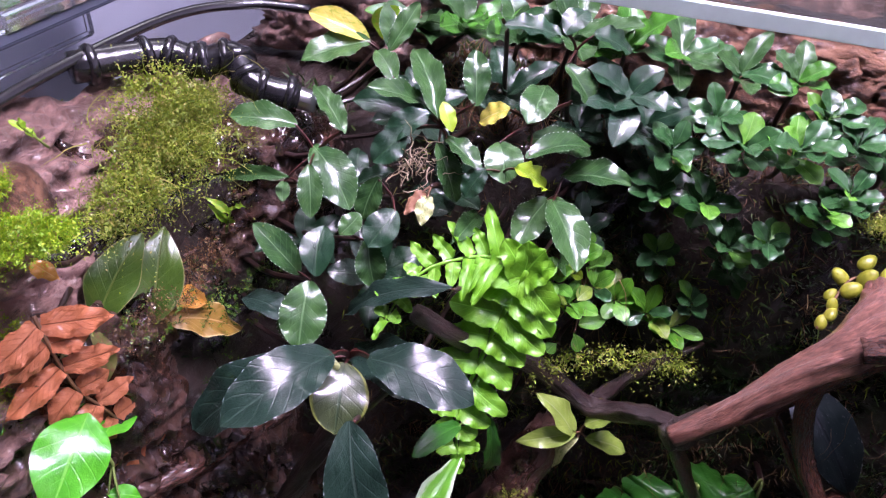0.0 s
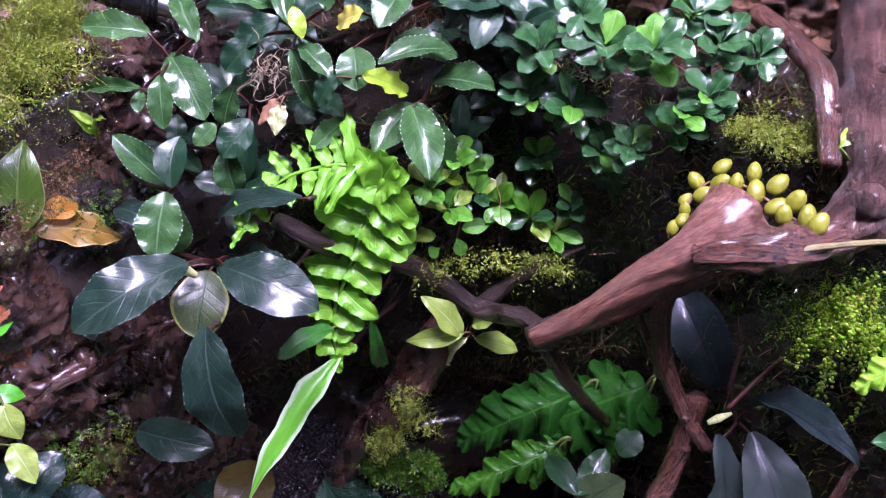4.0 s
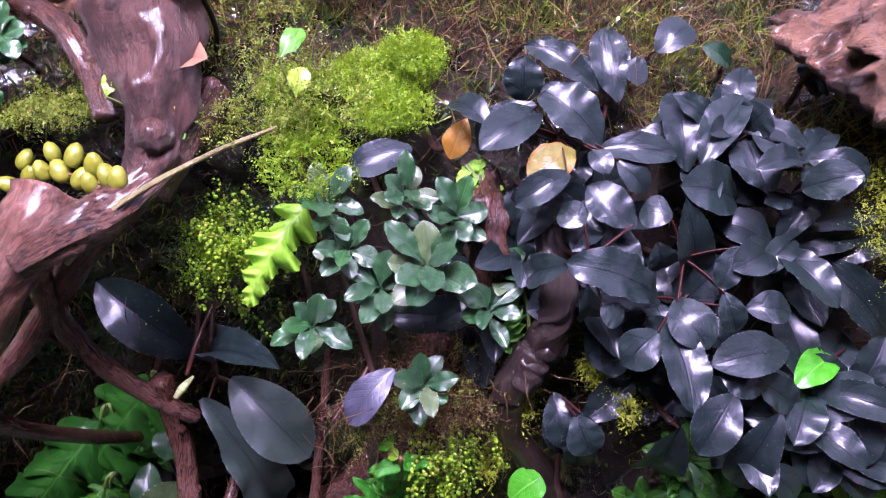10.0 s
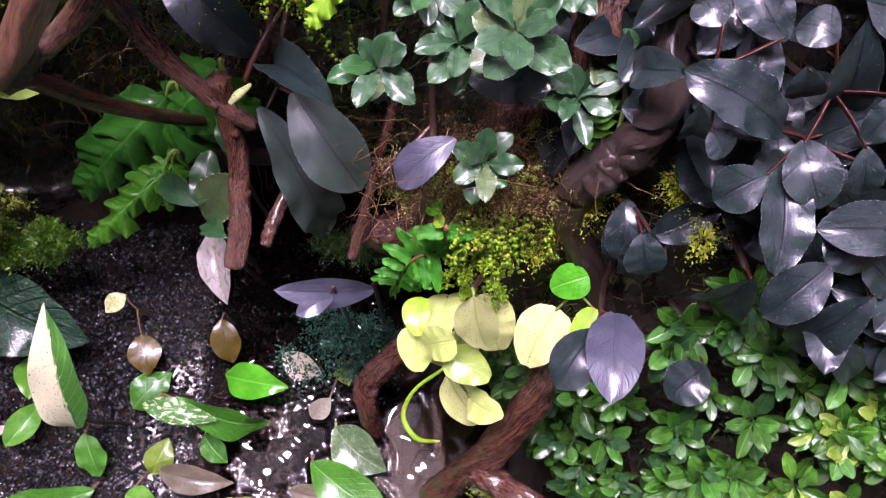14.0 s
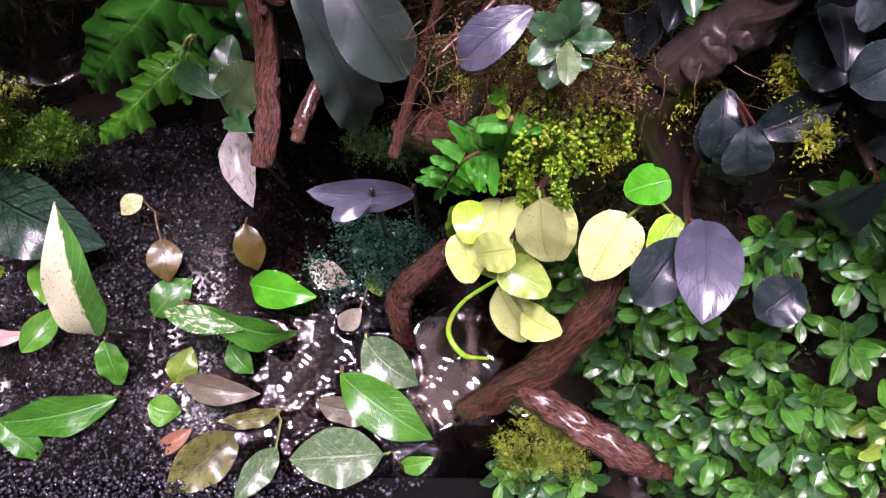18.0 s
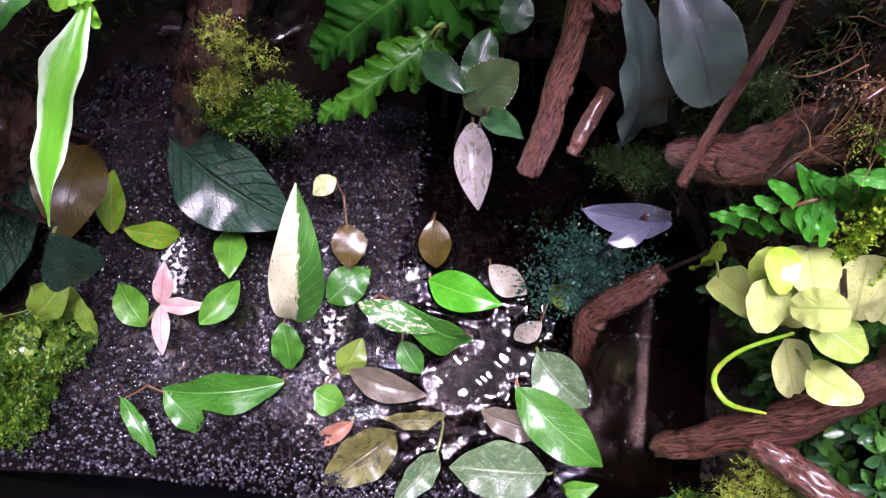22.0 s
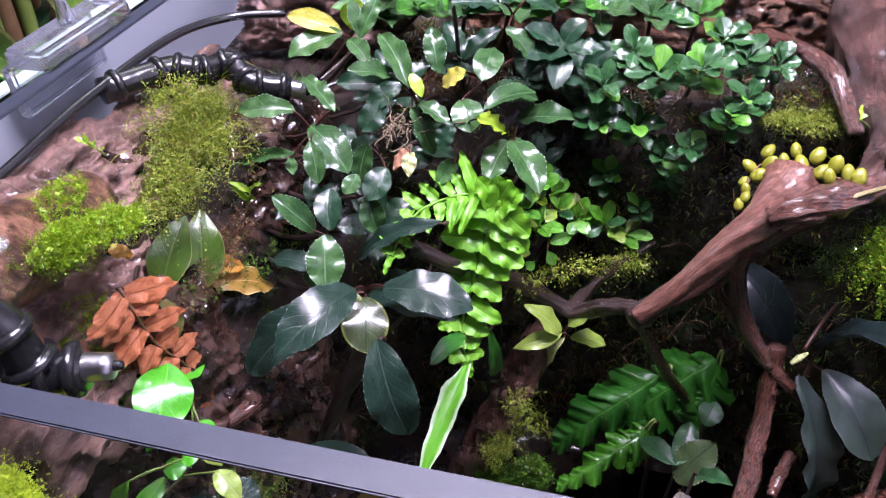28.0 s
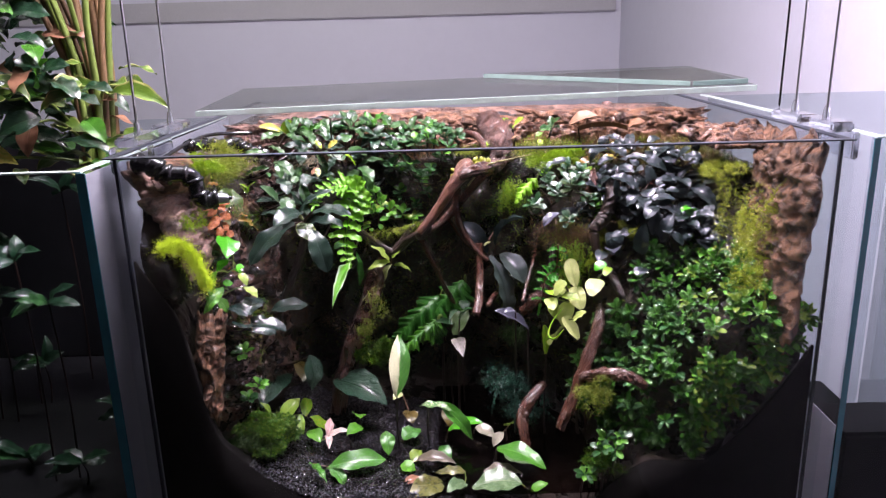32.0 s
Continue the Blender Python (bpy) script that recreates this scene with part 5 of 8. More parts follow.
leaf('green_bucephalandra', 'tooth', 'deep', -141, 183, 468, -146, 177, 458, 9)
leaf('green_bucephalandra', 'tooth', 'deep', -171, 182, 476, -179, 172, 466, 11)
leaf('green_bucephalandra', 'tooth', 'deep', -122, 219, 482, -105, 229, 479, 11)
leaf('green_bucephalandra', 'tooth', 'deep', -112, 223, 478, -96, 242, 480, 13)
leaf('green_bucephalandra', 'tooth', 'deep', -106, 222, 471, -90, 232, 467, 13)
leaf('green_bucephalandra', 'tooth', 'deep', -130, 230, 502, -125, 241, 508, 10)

# dark_bucephalandra
leaf('dark_bucephalandra', 'dark', None, -178, 127, 412, -220, 106, 375, 21)
leaf('dark_bucephalandra', 'dark', 'olive', -169, 129, 411, -163, 109, 398, 20)
leaf('dark_bucephalandra', 'dark', None, -174, 145, 401, -129, 129, 406, 21)
leaf('dark_bucephalandra', 'dark', None, -157, 109, 408, -142, 94, 369, 21)
leaf('dark_bucephalandra', 'dark', None, -139, 150, 440, -179, 150, 412, 10)
leaf('dark_bucephalandra', 'dark', None, -169, 121, 423, -188, 84, 418, 20)
leaf('dark_bucephalandra', 'dark', None, -158, 125, 422, -120, 124, 418, 20)
leaf('dark_bucephalandra', 'dark', None, -215, 138, 417, -191, 134, 418, 11)
leaf('dark_bucephalandra', 'dark', None, -201, 96, 331, -165, 101, 333, 17)

# spotted_strip_leaf
leaf('spotted_strip_leaf', 'strip', 'strip', -128, 145, 364, -139, 85, 336, 12.5)

# narrow_sedge_leaf
leaf('narrow_sedge_leaf', 'dark', 'fernlo', -129, 143, 382, -139, 120, 385, 8)
leaf('narrow_sedge_leaf', 'dark', 'fernlo', -122, 161, 370, -122, 166, 331, 7)

# pale_seedling
leaf('pale_seedling', 'crypt', 'palelime', -90, 182, 351, -108, 180, 371, 12)
leaf('pale_seedling', 'crypt', 'palelime', -89, 183, 352, -112, 172, 347, 9)
leaf('pale_seedling', 'crypt', 'creamy', -88, 184, 348, -96, 185, 322, 11)
leaf('pale_seedling', 'crypt', 'palelime', -87, 187, 354, -73, 188, 367, 8)
leaf('pale_seedling', 'crypt', 'palelime', -85, 186, 347, -67, 195, 336, 10)

# small_round_leaf_plant
leaf('small_round_leaf_plant', 'mini', 'bright', -89, 212, 393, -100, 203, 393, 7)
leaf('small_round_leaf_plant', 'mini', 'bright', -82, 222, 391, -86, 231, 400, 6)
leaf('small_round_leaf_plant', 'mini', 'bright', -81, 221, 391, -64, 224, 389, 6)
leaf('small_round_leaf_plant', 'mini', 'bright', -106, 203, 396, -110, 206, 407, 7)
leaf('small_round_leaf_plant', 'mini', 'bright', -101, 200, 391, -97, 197, 384, 6)
leaf('small_round_leaf_plant', 'mini', 'lime', -103, 212, 410, -112, 203, 419, 7)
leaf('small_round_leaf_plant', 'mini', 'bright', -100, 216, 412, -100, 217, 423, 7)
leaf('small_round_leaf_plant', 'mini', 'bright', -83, 218, 391, -93, 216, 398, 6)
leaf('small_round_leaf_plant', 'mini', 'bright', -102, 214, 414, -95, 223, 418, 7)
leaf('small_round_leaf_plant', 'mini', 'lime', -103, 209, 398, -111, 202, 402, 6)
leaf('small_round_leaf_plant', 'mini', 'bright', -97, 218, 402, -103, 213, 415, 6)
leaf('small_round_leaf_plant', 'mini', 'bright', -76, 221, 389, -75, 228, 394, 6)
leaf('small_round_leaf_plant', 'mini', 'bright', -106, 195, 387, -109, 191, 384, 6)

# climbing_fig
leaf('climbing_fig', 'crypt', 'olivegreen', -241, 95, 430, -239, 121, 450, 17)
leaf('climbing_fig', 'crypt', 'olivegreen', -231, 109, 422, -238, 130, 447, 18)
leaf('climbing_fig', 'crypt', 'orangeleaf', -229, 118, 423, -229, 133, 418, 10)
leaf('climbing_fig', 'crypt', 'brownleaf', -231, 114, 420, -217, 136, 401, 15)
leaf('climbing_fig', 'crypt', 'olivegreen', -237, 99, 422, -241, 108, 402, 10)
leaf('climbing_fig', 'crypt', 'oliveholed', -241, 93, 430, -235, 84, 412, 17)

# bright_creeper
leaf('bright_creeper', 'crypt', 'vivid', -231, 75, 413, -224, 47, 400, 22)
leaf('bright_creeper', 'crypt', 'vivid', -229, 74, 401, -235, 94, 392, 12)
leaf('bright_creeper', 'crypt', 'palelime', -215, 60, 368, -202, 54, 359, 10)
leaf('bright_creeper', 'crypt', 'vivid', -218, 50, 389, -211, 53, 390, 8)
leaf('bright_creeper', 'crypt', 'vivid', -229, 67, 392, -236, 52, 385, 9)
leaf('bright_creeper', 'crypt', 'vivid', -232, 52, 374, -224, 57, 373, 9)
leaf('bright_creeper', 'crypt', 'bright', -231, 51, 372, -244, 27, 354, 10)
leaf('bright_creeper', 'crypt', 'bright', -235, 44, 363, -228, 44, 349, 11)
leaf('bright_creeper', 'crypt', 'bright', -231, 35, 392, -240, 41, 366, 9)
leaf('bright_creeper', 'crypt', 'vivid', -226, 68, 382, -219, 75, 375, 7)
leaf('bright_creeper', 'crypt', 'palelime', -221, 68, 379, -213, 63, 368, 10)
leaf('bright_creeper', 'crypt', 'bright', -242, 30, 370, -244, 35, 354, 9)

# blue_bucephalandra
leaf('blue_bucephalandra', 'blue', None, -210, 41, 346, -229, 54, 351, 19)
leaf('blue_bucephalandra', 'blue', None, -210, 43, 347, -206, 69, 353, 19)
leaf('blue_bucephalandra', 'blue', None, -213, 47, 331, -193, 67, 329, 19)
leaf('blue_bucephalandra', 'blue', None, -207, 41, 332, -186, 48, 327, 13)
leaf('blue_bucephalandra', 'blue', None, -201, 35, 340, -174, 38, 332, 17)
leaf('blue_bucephalandra', 'blue', None, -211, 34, 341, -207, 19, 343, 20)

# broad_cryptocoryne
leaf('broad_cryptocoryne', 'crypt', 'corr', -153, 150, 228, -94, 122, 212, 40)
leaf('broad_cryptocoryne', 'crypt', 'corr', -201, 122, 251, -211, 64, 241, 38)
leaf('broad_cryptocoryne', 'crypt', 'olivebrown', -176, 135, 254, -176, 93, 255, 28)

# low_cryptocoryne
leaf('low_cryptocoryne', 'crypt', 'palegreen', -200, 76, 227, -182, 68, 210, 22)
leaf('low_cryptocoryne', 'crypt', 'palegreen', -194, 64, 229, -177, 82, 242, 15)
leaf('low_cryptocoryne', 'crypt', 'palegreen', -203, 61, 236, -212, 63, 248, 6)
leaf('low_cryptocoryne', 'crypt', 'palegreen', -196, 61, 232, -191, 40, 232, 11)
leaf('low_cryptocoryne', 'crypt', 'palegreen', -183, 60, 222, -184, 46, 232, 8)
leaf('low_cryptocoryne', 'crypt', 'palegreen', -177, 74, 229, -172, 59, 214, 8)
leaf('low_cryptocoryne', 'crypt', 'corr', -166, 91, 285, -164, 81, 251, 22)
leaf('low_cryptocoryne', 'crypt', 'palegreen', -192, 65, 227, -199, 39, 236, 10)

# pink_star_plant
leaf('pink_star_plant', 'crypt', 'pink', -152, 78, 201, -151, 97, 211, 9)
leaf('pink_star_plant', 'crypt', 'pink', -152, 78, 201, -147, 55, 200, 8)
leaf('pink_star_plant', 'crypt', 'pink', -152, 78, 201, -129, 80, 206, 8)
leaf('pink_star_plant', 'crypt', 'bright', -157, 67, 201, -173, 85, 203, 16)
leaf('pink_star_plant', 'crypt', 'bright', -131, 71, 206, -118, 94, 201, 14)

# pool_cryptocoryne
leaf('pool_cryptocoryne', 'crypt', 'vividlime', -179, 107, 208, -182, 136, 215, 13)
leaf('pool_cryptocoryne', 'crypt', 'vividlime', -175, 110, 206, -155, 115, 182, 13)
leaf('pool_cryptocoryne', 'crypt', 'bright', -125, 117, 202, -120, 93, 212, 15)
leaf('pool_cryptocoryne', 'crypt', 'halfcream', -80, 75, 244, -79, 120, 292, 21)
leaf('pool_cryptocoryne', 'crypt', 'green', -93, 77, 206, -89, 57, 190, 15)
leaf('pool_cryptocoryne', 'crypt', 'olivebrown', -72, 128, 201, -68, 107, 197, 17)
leaf('pool_cryptocoryne', 'crypt', 'green', -77, 91, 188, -59, 110, 188, 19)
leaf('pool_cryptocoryne', 'crypt', 'varieg', -58, 88, 227, -23, 80, 224, 12)
leaf('pool_cryptocoryne', 'crypt', 'green', -41, 90, 231, -5, 83, 190, 16)
leaf('pool_cryptocoryne', 'crypt', 'vivid', -30, 108, 188, 6, 99, 201, 19)
leaf('pool_cryptocoryne', 'crypt', 'palepink', -1, 120, 184, 20, 110, 177, 15)
leaf('pool_cryptocoryne', 'crypt', 'palegreen', 34, 115, 187, 37, 100, 198, 13)
leaf('pool_cryptocoryne', 'crypt', 'palepink', 27, 95, 191, 16, 86, 180, 11)
leaf('pool_cryptocoryne', 'crypt', 'olivebrown', -31, 136, 201, -27, 115, 186, 16)
leaf('pool_cryptocoryne', 'crypt', 'green', -39, 77, 187, -27, 63, 182, 13)
leaf('pool_cryptocoryne', 'crypt', 'green', 18, 62, 193, 63, 31, 188, 24)
leaf('pool_cryptocoryne', 'crypt', 'palegreen', -66, 58, 181, -58, 76, 184, 15)
leaf('pool_cryptocoryne', 'crypt', 'creamy', -79, 147, 212, -89, 138, 209, 10)
leaf('pool_cryptocoryne', 'crypt', 'pinkgrey', -19, 161, 269, -12, 127, 262, 15)
leaf('pool_cryptocoryne', 'crypt', 'green', -91, 50, 190, -148, 39, 189, 21)
leaf('pool_cryptocoryne', 'crypt', 'green', -146, 39, 191, -127, 21, 178, 14)
leaf('pool_cryptocoryne', 'crypt', 'green', -163, 34, 198, -143, 9, 192, 8)
leaf('pool_cryptocoryne', 'crypt', 'bright', -77, 48, 185, -62, 44, 181, 16)
leaf('pool_cryptocoryne', 'crypt', 'greybrown', -62, 60, 182, -23, 53, 182, 15)

# floating_leaf_plant
leaf('floating_leaf_plant', 'crypt', 'olivehole', -35, 34, 173, -68, 5, 176, 25)
leaf('floating_leaf_plant', 'crypt', 'olivehole', -13, 45, 178, -43, 40, 180, 10)
leaf('floating_leaf_plant', 'crypt', 'salmon', -57, 36, 178, -76, 23, 175, 9)
leaf('floating_leaf_plant', 'crypt', 'greygreen', -14, 27, 177, -32, 2, 184, 15)
leaf('floating_leaf_plant', 'crypt', 'greygreen', 39, 24, 178, -8, 21, 175, 30)
leaf('floating_leaf_plant', 'crypt', 'greybrown', 4, 49, 175, 41, 42, 176, 15)
leaf('floating_leaf_plant', 'crypt', 'greygreen', 28, 81, 176, 56, 58, 176, 25)
leaf('floating_leaf_plant', 'crypt', 'bright', 47, 18, 172, 64, 22, 178, 10)

# sage_bucephalandra
leaf('sage_bucephalandra', 'tooth', 'sage', -23, 167, 283, -42, 182, 280, 12)
leaf('sage_bucephalandra', 'tooth', 'sage', -23, 167, 283, -17, 190, 292, 13)
leaf('sage_bucephalandra', 'tooth', 'oliveg', -21, 164, 272, -5, 176, 296, 20)
leaf('sage_bucephalandra', 'tooth', 'sage', -10, 189, 292, -5, 202, 298, 13)
leaf('sage_bucephalandra', 'tooth', 'sage', -15, 154, 295, -1, 141, 311, 9)

# black_bucephalandra
leaf('black_bucephalandra', 'black', 'twin', 20, 172, 359, 36, 152, 291, 21)
leaf('black_bucephalandra', 'black', 'twin', 31, 178, 359, 54, 151, 334, 24)
leaf('black_bucephalandra', 'black', None, 18, 196, 355, -12, 219, 383, 22)
leaf('black_bucephalandra', 'black', None, 26, 181, 368, 53, 144, 406, 13)

# black_bucephalandra

# grey_forked_leaf
leaf('grey_forked_leaf', 'black', 'grey', 56, 124, 293, 20, 117, 317, 12)
leaf('grey_forked_leaf', 'black', 'grey', 42, 115, 316, 29, 107, 318, 8)

# dark_cluster_bucephalandra
leaf('dark_cluster_bucephalandra', 'black', None, 138, 175, 470, 139, 180, 483, 12)
leaf('dark_cluster_bucephalandra', 'black', None, 151, 208, 468, 165, 174, 468, 10)
leaf('dark_cluster_bucephalandra', 'black', None, 125, 167, 470, 118, 183, 468, 9)
leaf('dark_cluster_bucephalandra', 'black', None, 157, 158, 463, 143, 176, 474, 15)
leaf('dark_cluster_bucephalandra', 'black', None, 142, 171, 469, 120, 160, 468, 13)
leaf('dark_cluster_bucephalandra', 'black', None, 168, 175, 466, 176, 200, 473, 12)
leaf('dark_cluster_bucephalandra', 'black', None, 172, 181, 473, 179, 176, 470, 10)
leaf('dark_cluster_bucephalandra', 'black', 'goldgreen', 148, 158, 464, 132, 150, 460, 12)
leaf('dark_cluster_bucephalandra', 'black', None, 143, 148, 464, 126, 145, 458, 9)
leaf('dark_cluster_bucephalandra', 'black', None, 156, 157, 463, 177, 148, 463, 10)
leaf('dark_cluster_bucephalandra', 'black', None, 153, 156, 464, 155, 147, 462, 7)
leaf('dark_cluster_bucephalandra', 'black', None, 159, 151, 463, 166, 143, 456, 9)
leaf('dark_cluster_bucephalandra', 'black', None, 180, 146, 458, 186, 172, 467, 13)
leaf('dark_cluster_bucephalandra', 'black', None, 186, 147, 459, 216, 175, 459, 18)
leaf('dark_cluster_bucephalandra', 'black', None, 197, 130, 460, 199, 149, 466, 15)
leaf('dark_cluster_bucephalandra', 'black', None, 199, 148, 467, 202, 147, 476, 13)
leaf('dark_cluster_bucephalandra', 'black', None, 192, 136, 453, 172, 137, 462, 16)
leaf('dark_cluster_bucephalandra', 'black', None, 186, 185, 473, 199, 191, 478, 12)
leaf('dark_cluster_bucephalandra', 'black', 'deep', 211, 180, 467, 202, 185, 473, 7)
leaf('dark_cluster_bucephalandra', 'black', None, 229, 158, 467, 231, 171, 472, 9)
leaf('dark_cluster_bucephalandra', 'black', None, 199, 122, 468, 208, 114, 478, 11)
leaf('dark_cluster_bucephalandra', 'black', None, 144, 136, 455, 140, 144, 455, 9)
leaf('dark_cluster_bucephalandra', 'black', None, 169, 132, 455, 162, 138, 453, 10)
leaf('dark_cluster_bucephalandra', 'black', None, 179, 128, 429, 173, 134, 460, 11)
leaf('dark_cluster_bucephalandra', 'black', None, 163, 119, 436, 135, 128, 450, 14)
leaf('dark_cluster_bucephalandra', 'black', None, 165, 130, 448, 168, 128, 438, 9)
leaf('dark_cluster_bucephalandra', 'black', None, 137, 127, 450, 129, 137, 435, 10)
leaf('dark_cluster_bucephalandra', 'black', None, 139, 120, 448, 143, 122, 431, 8)
leaf('dark_cluster_bucephalandra', 'black', None, 143, 117, 442, 147, 112, 438, 8)
leaf('dark_cluster_bucephalandra', 'black', None, 159, 110, 433, 148, 106, 426, 12)
leaf('dark_cluster_bucephalandra', 'black', None, 163, 113, 433, 160, 87, 426, 13)
leaf('dark_cluster_bucephalandra', 'black', None, 167, 117, 437, 170, 101, 433, 13)
leaf('dark_cluster_bucephalandra', 'black', None, 192, 96, 432, 168, 96, 433, 13)
leaf('dark_cluster_bucephalandra', 'black', None, 181, 124, 430, 180, 114, 428, 9)
leaf('dark_cluster_bucephalandra', 'black', None, 179, 113, 441, 181, 105, 432, 8)
leaf('dark_cluster_bucephalandra', 'black', None, 184, 108, 438, 196, 104, 438, 10)
leaf('dark_cluster_bucephalandra', 'black', None, 135, 118, 396, 135, 104, 387, 12)
leaf('dark_cluster_bucephalandra', 'black', None, 138, 108, 400, 141, 99, 390, 12)
leaf('dark_cluster_bucephalandra', 'black', None, 162, 91, 411, 161, 96, 379, 15)
leaf('dark_cluster_bucephalandra', 'black', None, 173, 89, 427, 159, 79, 418, 13)
leaf('dark_cluster_bucephalandra', 'black', None, 184, 89, 426, 173, 98, 431, 15)
leaf('dark_cluster_bucephalandra', 'black', None, 165, 167, 471, 167, 188, 483, 11)
leaf('dark_cluster_bucephalandra', 'black', None, 160, 171, 473, 142, 188, 481, 9)
leaf('dark_cluster_bucephalandra', 'black', None, 141, 172, 471, 124, 173, 455, 12)
leaf('dark_cluster_bucephalandra', 'black', None, 104, 176, 459, 84, 175, 455, 11)
leaf('dark_cluster_bucephalandra', 'black', None, 147, 154, 457, 130, 156, 443, 10)
leaf('dark_cluster_bucephalandra', 'black', None, 181, 142, 464, 201, 158, 473, 12)
leaf('dark_cluster_bucephalandra', 'black', None, 212, 133, 459, 230, 130, 458, 12)
leaf('dark_cluster_bucephalandra', 'black', None, 207, 124, 449, 234, 123, 449, 10)
leaf('dark_cluster_bucephalandra', 'black', None, 235, 116, 444, 214, 118, 439, 9)
leaf('dark_cluster_bucephalandra', 'black', None, 230, 95, 422, 212, 119, 440, 13)
leaf('dark_cluster_bucephalandra', 'black', None, 159, 134, 452, 150, 149, 457, 12)
leaf('dark_cluster_bucephalandra', 'black', None, 191, 115, 442, 205, 122, 447, 8)
leaf('dark_cluster_bucephalandra', 'black', None, 195, 85, 417, 181, 92, 428, 10)
leaf('dark_cluster_bucephalandra', 'black', None, 173, 91, 427, 168, 85, 401, 11)
leaf('dark_cluster_bucephalandra', 'black', None, 186, 83, 421, 175, 77, 396, 13)
leaf('dark_cluster_bucephalandra', 'black', None, 180, 76, 407, 192, 68, 395, 10)
leaf('dark_cluster_bucephalandra', 'black', None, 186, 122, 449, 178, 114, 441, 8)
leaf('dark_cluster_bucephalandra', 'black', None, 220, 159, 482, 222, 149, 475, 6)
leaf('dark_cluster_bucephalandra', 'black', None, 206, 130, 456, 196, 129, 457, 7)
leaf('dark_cluster_bucephalandra', 'black', None, 219, 129, 454, 205, 129, 454, 7)
leaf('dark_cluster_bucephalandra', 'black', None, 190, 146, 465, 187, 154, 468, 8)
leaf('dark_cluster_bucephalandra', 'black', None, 142, 110, 397, 140, 103, 375, 10)
leaf('dark_cluster_bucephalandra', 'black', 'vivid', 212, 96, 420, 194, 89, 422, 10)
leaf('dark_cluster_bucephalandra', 'black', None, 225, 109, 436, 214, 106, 433, 8)
leaf('dark_cluster_bucephalandra', 'black', None, 226, 136, 465, 219, 133, 460, 8)

# dark_low_bucephalandra
leaf('dark_low_bucephalandra', 'black', 'grey', 133, 90, 381, 127, 62, 391, 16)
leaf('dark_low_bucephalandra', 'black', None, 126, 84, 385, 114, 68, 382, 14)
leaf('dark_low_bucephalandra', 'black', None, 162, 76, 370, 150, 67, 367, 14)
leaf('dark_low_bucephalandra', 'black', None, 136, 120, 395, 137, 105, 381, 14)
leaf('dark_low_bucephalandra', 'black', None, 140, 108, 401, 138, 102, 385, 13)

# cream_leaf_vine
leaf('cream_leaf_vine', 'blunt', 'creamgreen', 86, 110, 333, 83, 90, 346, 16)
leaf('cream_leaf_vine', 'blunt', 'creamspot', 92, 97, 376, 97, 87, 351, 14)
leaf('cream_leaf_vine', 'blunt', 'creamspot', 121, 99, 354, 111, 82, 343, 18)
leaf('cream_leaf_vine', 'blunt', 'creamgreen', 73, 98, 336, 75, 83, 329, 13)
leaf('cream_leaf_vine', 'blunt', 'creamgreen', 87, 88, 356, 77, 89, 342, 13)
leaf('cream_leaf_vine', 'blunt', 'palelime', 84, 86, 342, 99, 78, 341, 13)
leaf('cream_leaf_vine', 'blunt', 'creamspot', 85, 83, 322, 97, 68, 304, 14)
leaf('cream_leaf_vine', 'blunt', 'creamgreen', 93, 75, 321, 104, 67, 332, 12)
leaf('cream_leaf_vine', 'blunt', 'vivid', 129, 105, 369, 118, 103, 362, 12)
leaf('cream_leaf_vine', 'blunt', 'vividlime', 131, 95, 367, 124, 84, 362, 9)
leaf('cream_leaf_vine', 'blunt', 'vividlime', 75, 107, 341, 75, 93, 341, 10)
leaf('cream_leaf_vine', 'blunt', 'vividlime', 71, 117, 300, 72, 114, 269, 9)
leaf('cream_leaf_vine', 'blunt', 'palelime', 77, 110, 328, 83, 98, 313, 12)
leaf('cream_leaf_vine', 'blunt', 'creamspot', 98, 107, 344, 104, 91, 326, 19)
leaf('cream_leaf_vine', 'blunt', 'creamgreen', 93, 99, 331, 86, 90, 309, 16)
leaf('cream_leaf_vine', 'blunt', 'creamgreen', 77, 109, 282, 87, 89, 309, 15)
leaf('cream_leaf_vine', 'blunt', 'vivid', 82, 120, 386, 79, 125, 380, 6)
leaf('cream_leaf_vine', 'blunt', 'vividlime', 83, 116, 385, 81, 121, 381, 4)

# pale_runner_plant
leaf('pale_runner_plant', 'mini', 'lime', 19, 207, 471, 22, 214, 475, 5)
leaf('pale_runner_plant', 'mini', 'lime', 30, 204, 464, 35, 211, 472, 7)
leaf('pale_runner_plant', 'mini', 'bright', 36, 194, 462, 39, 196, 464, 4)
leaf('pale_runner_plant', 'mini', 'lime', 73, 192, 472, 77, 198, 478, 7)
leaf('pale_runner_plant', 'mini', 'bright', 70, 200, 480, 79, 209, 484, 7)

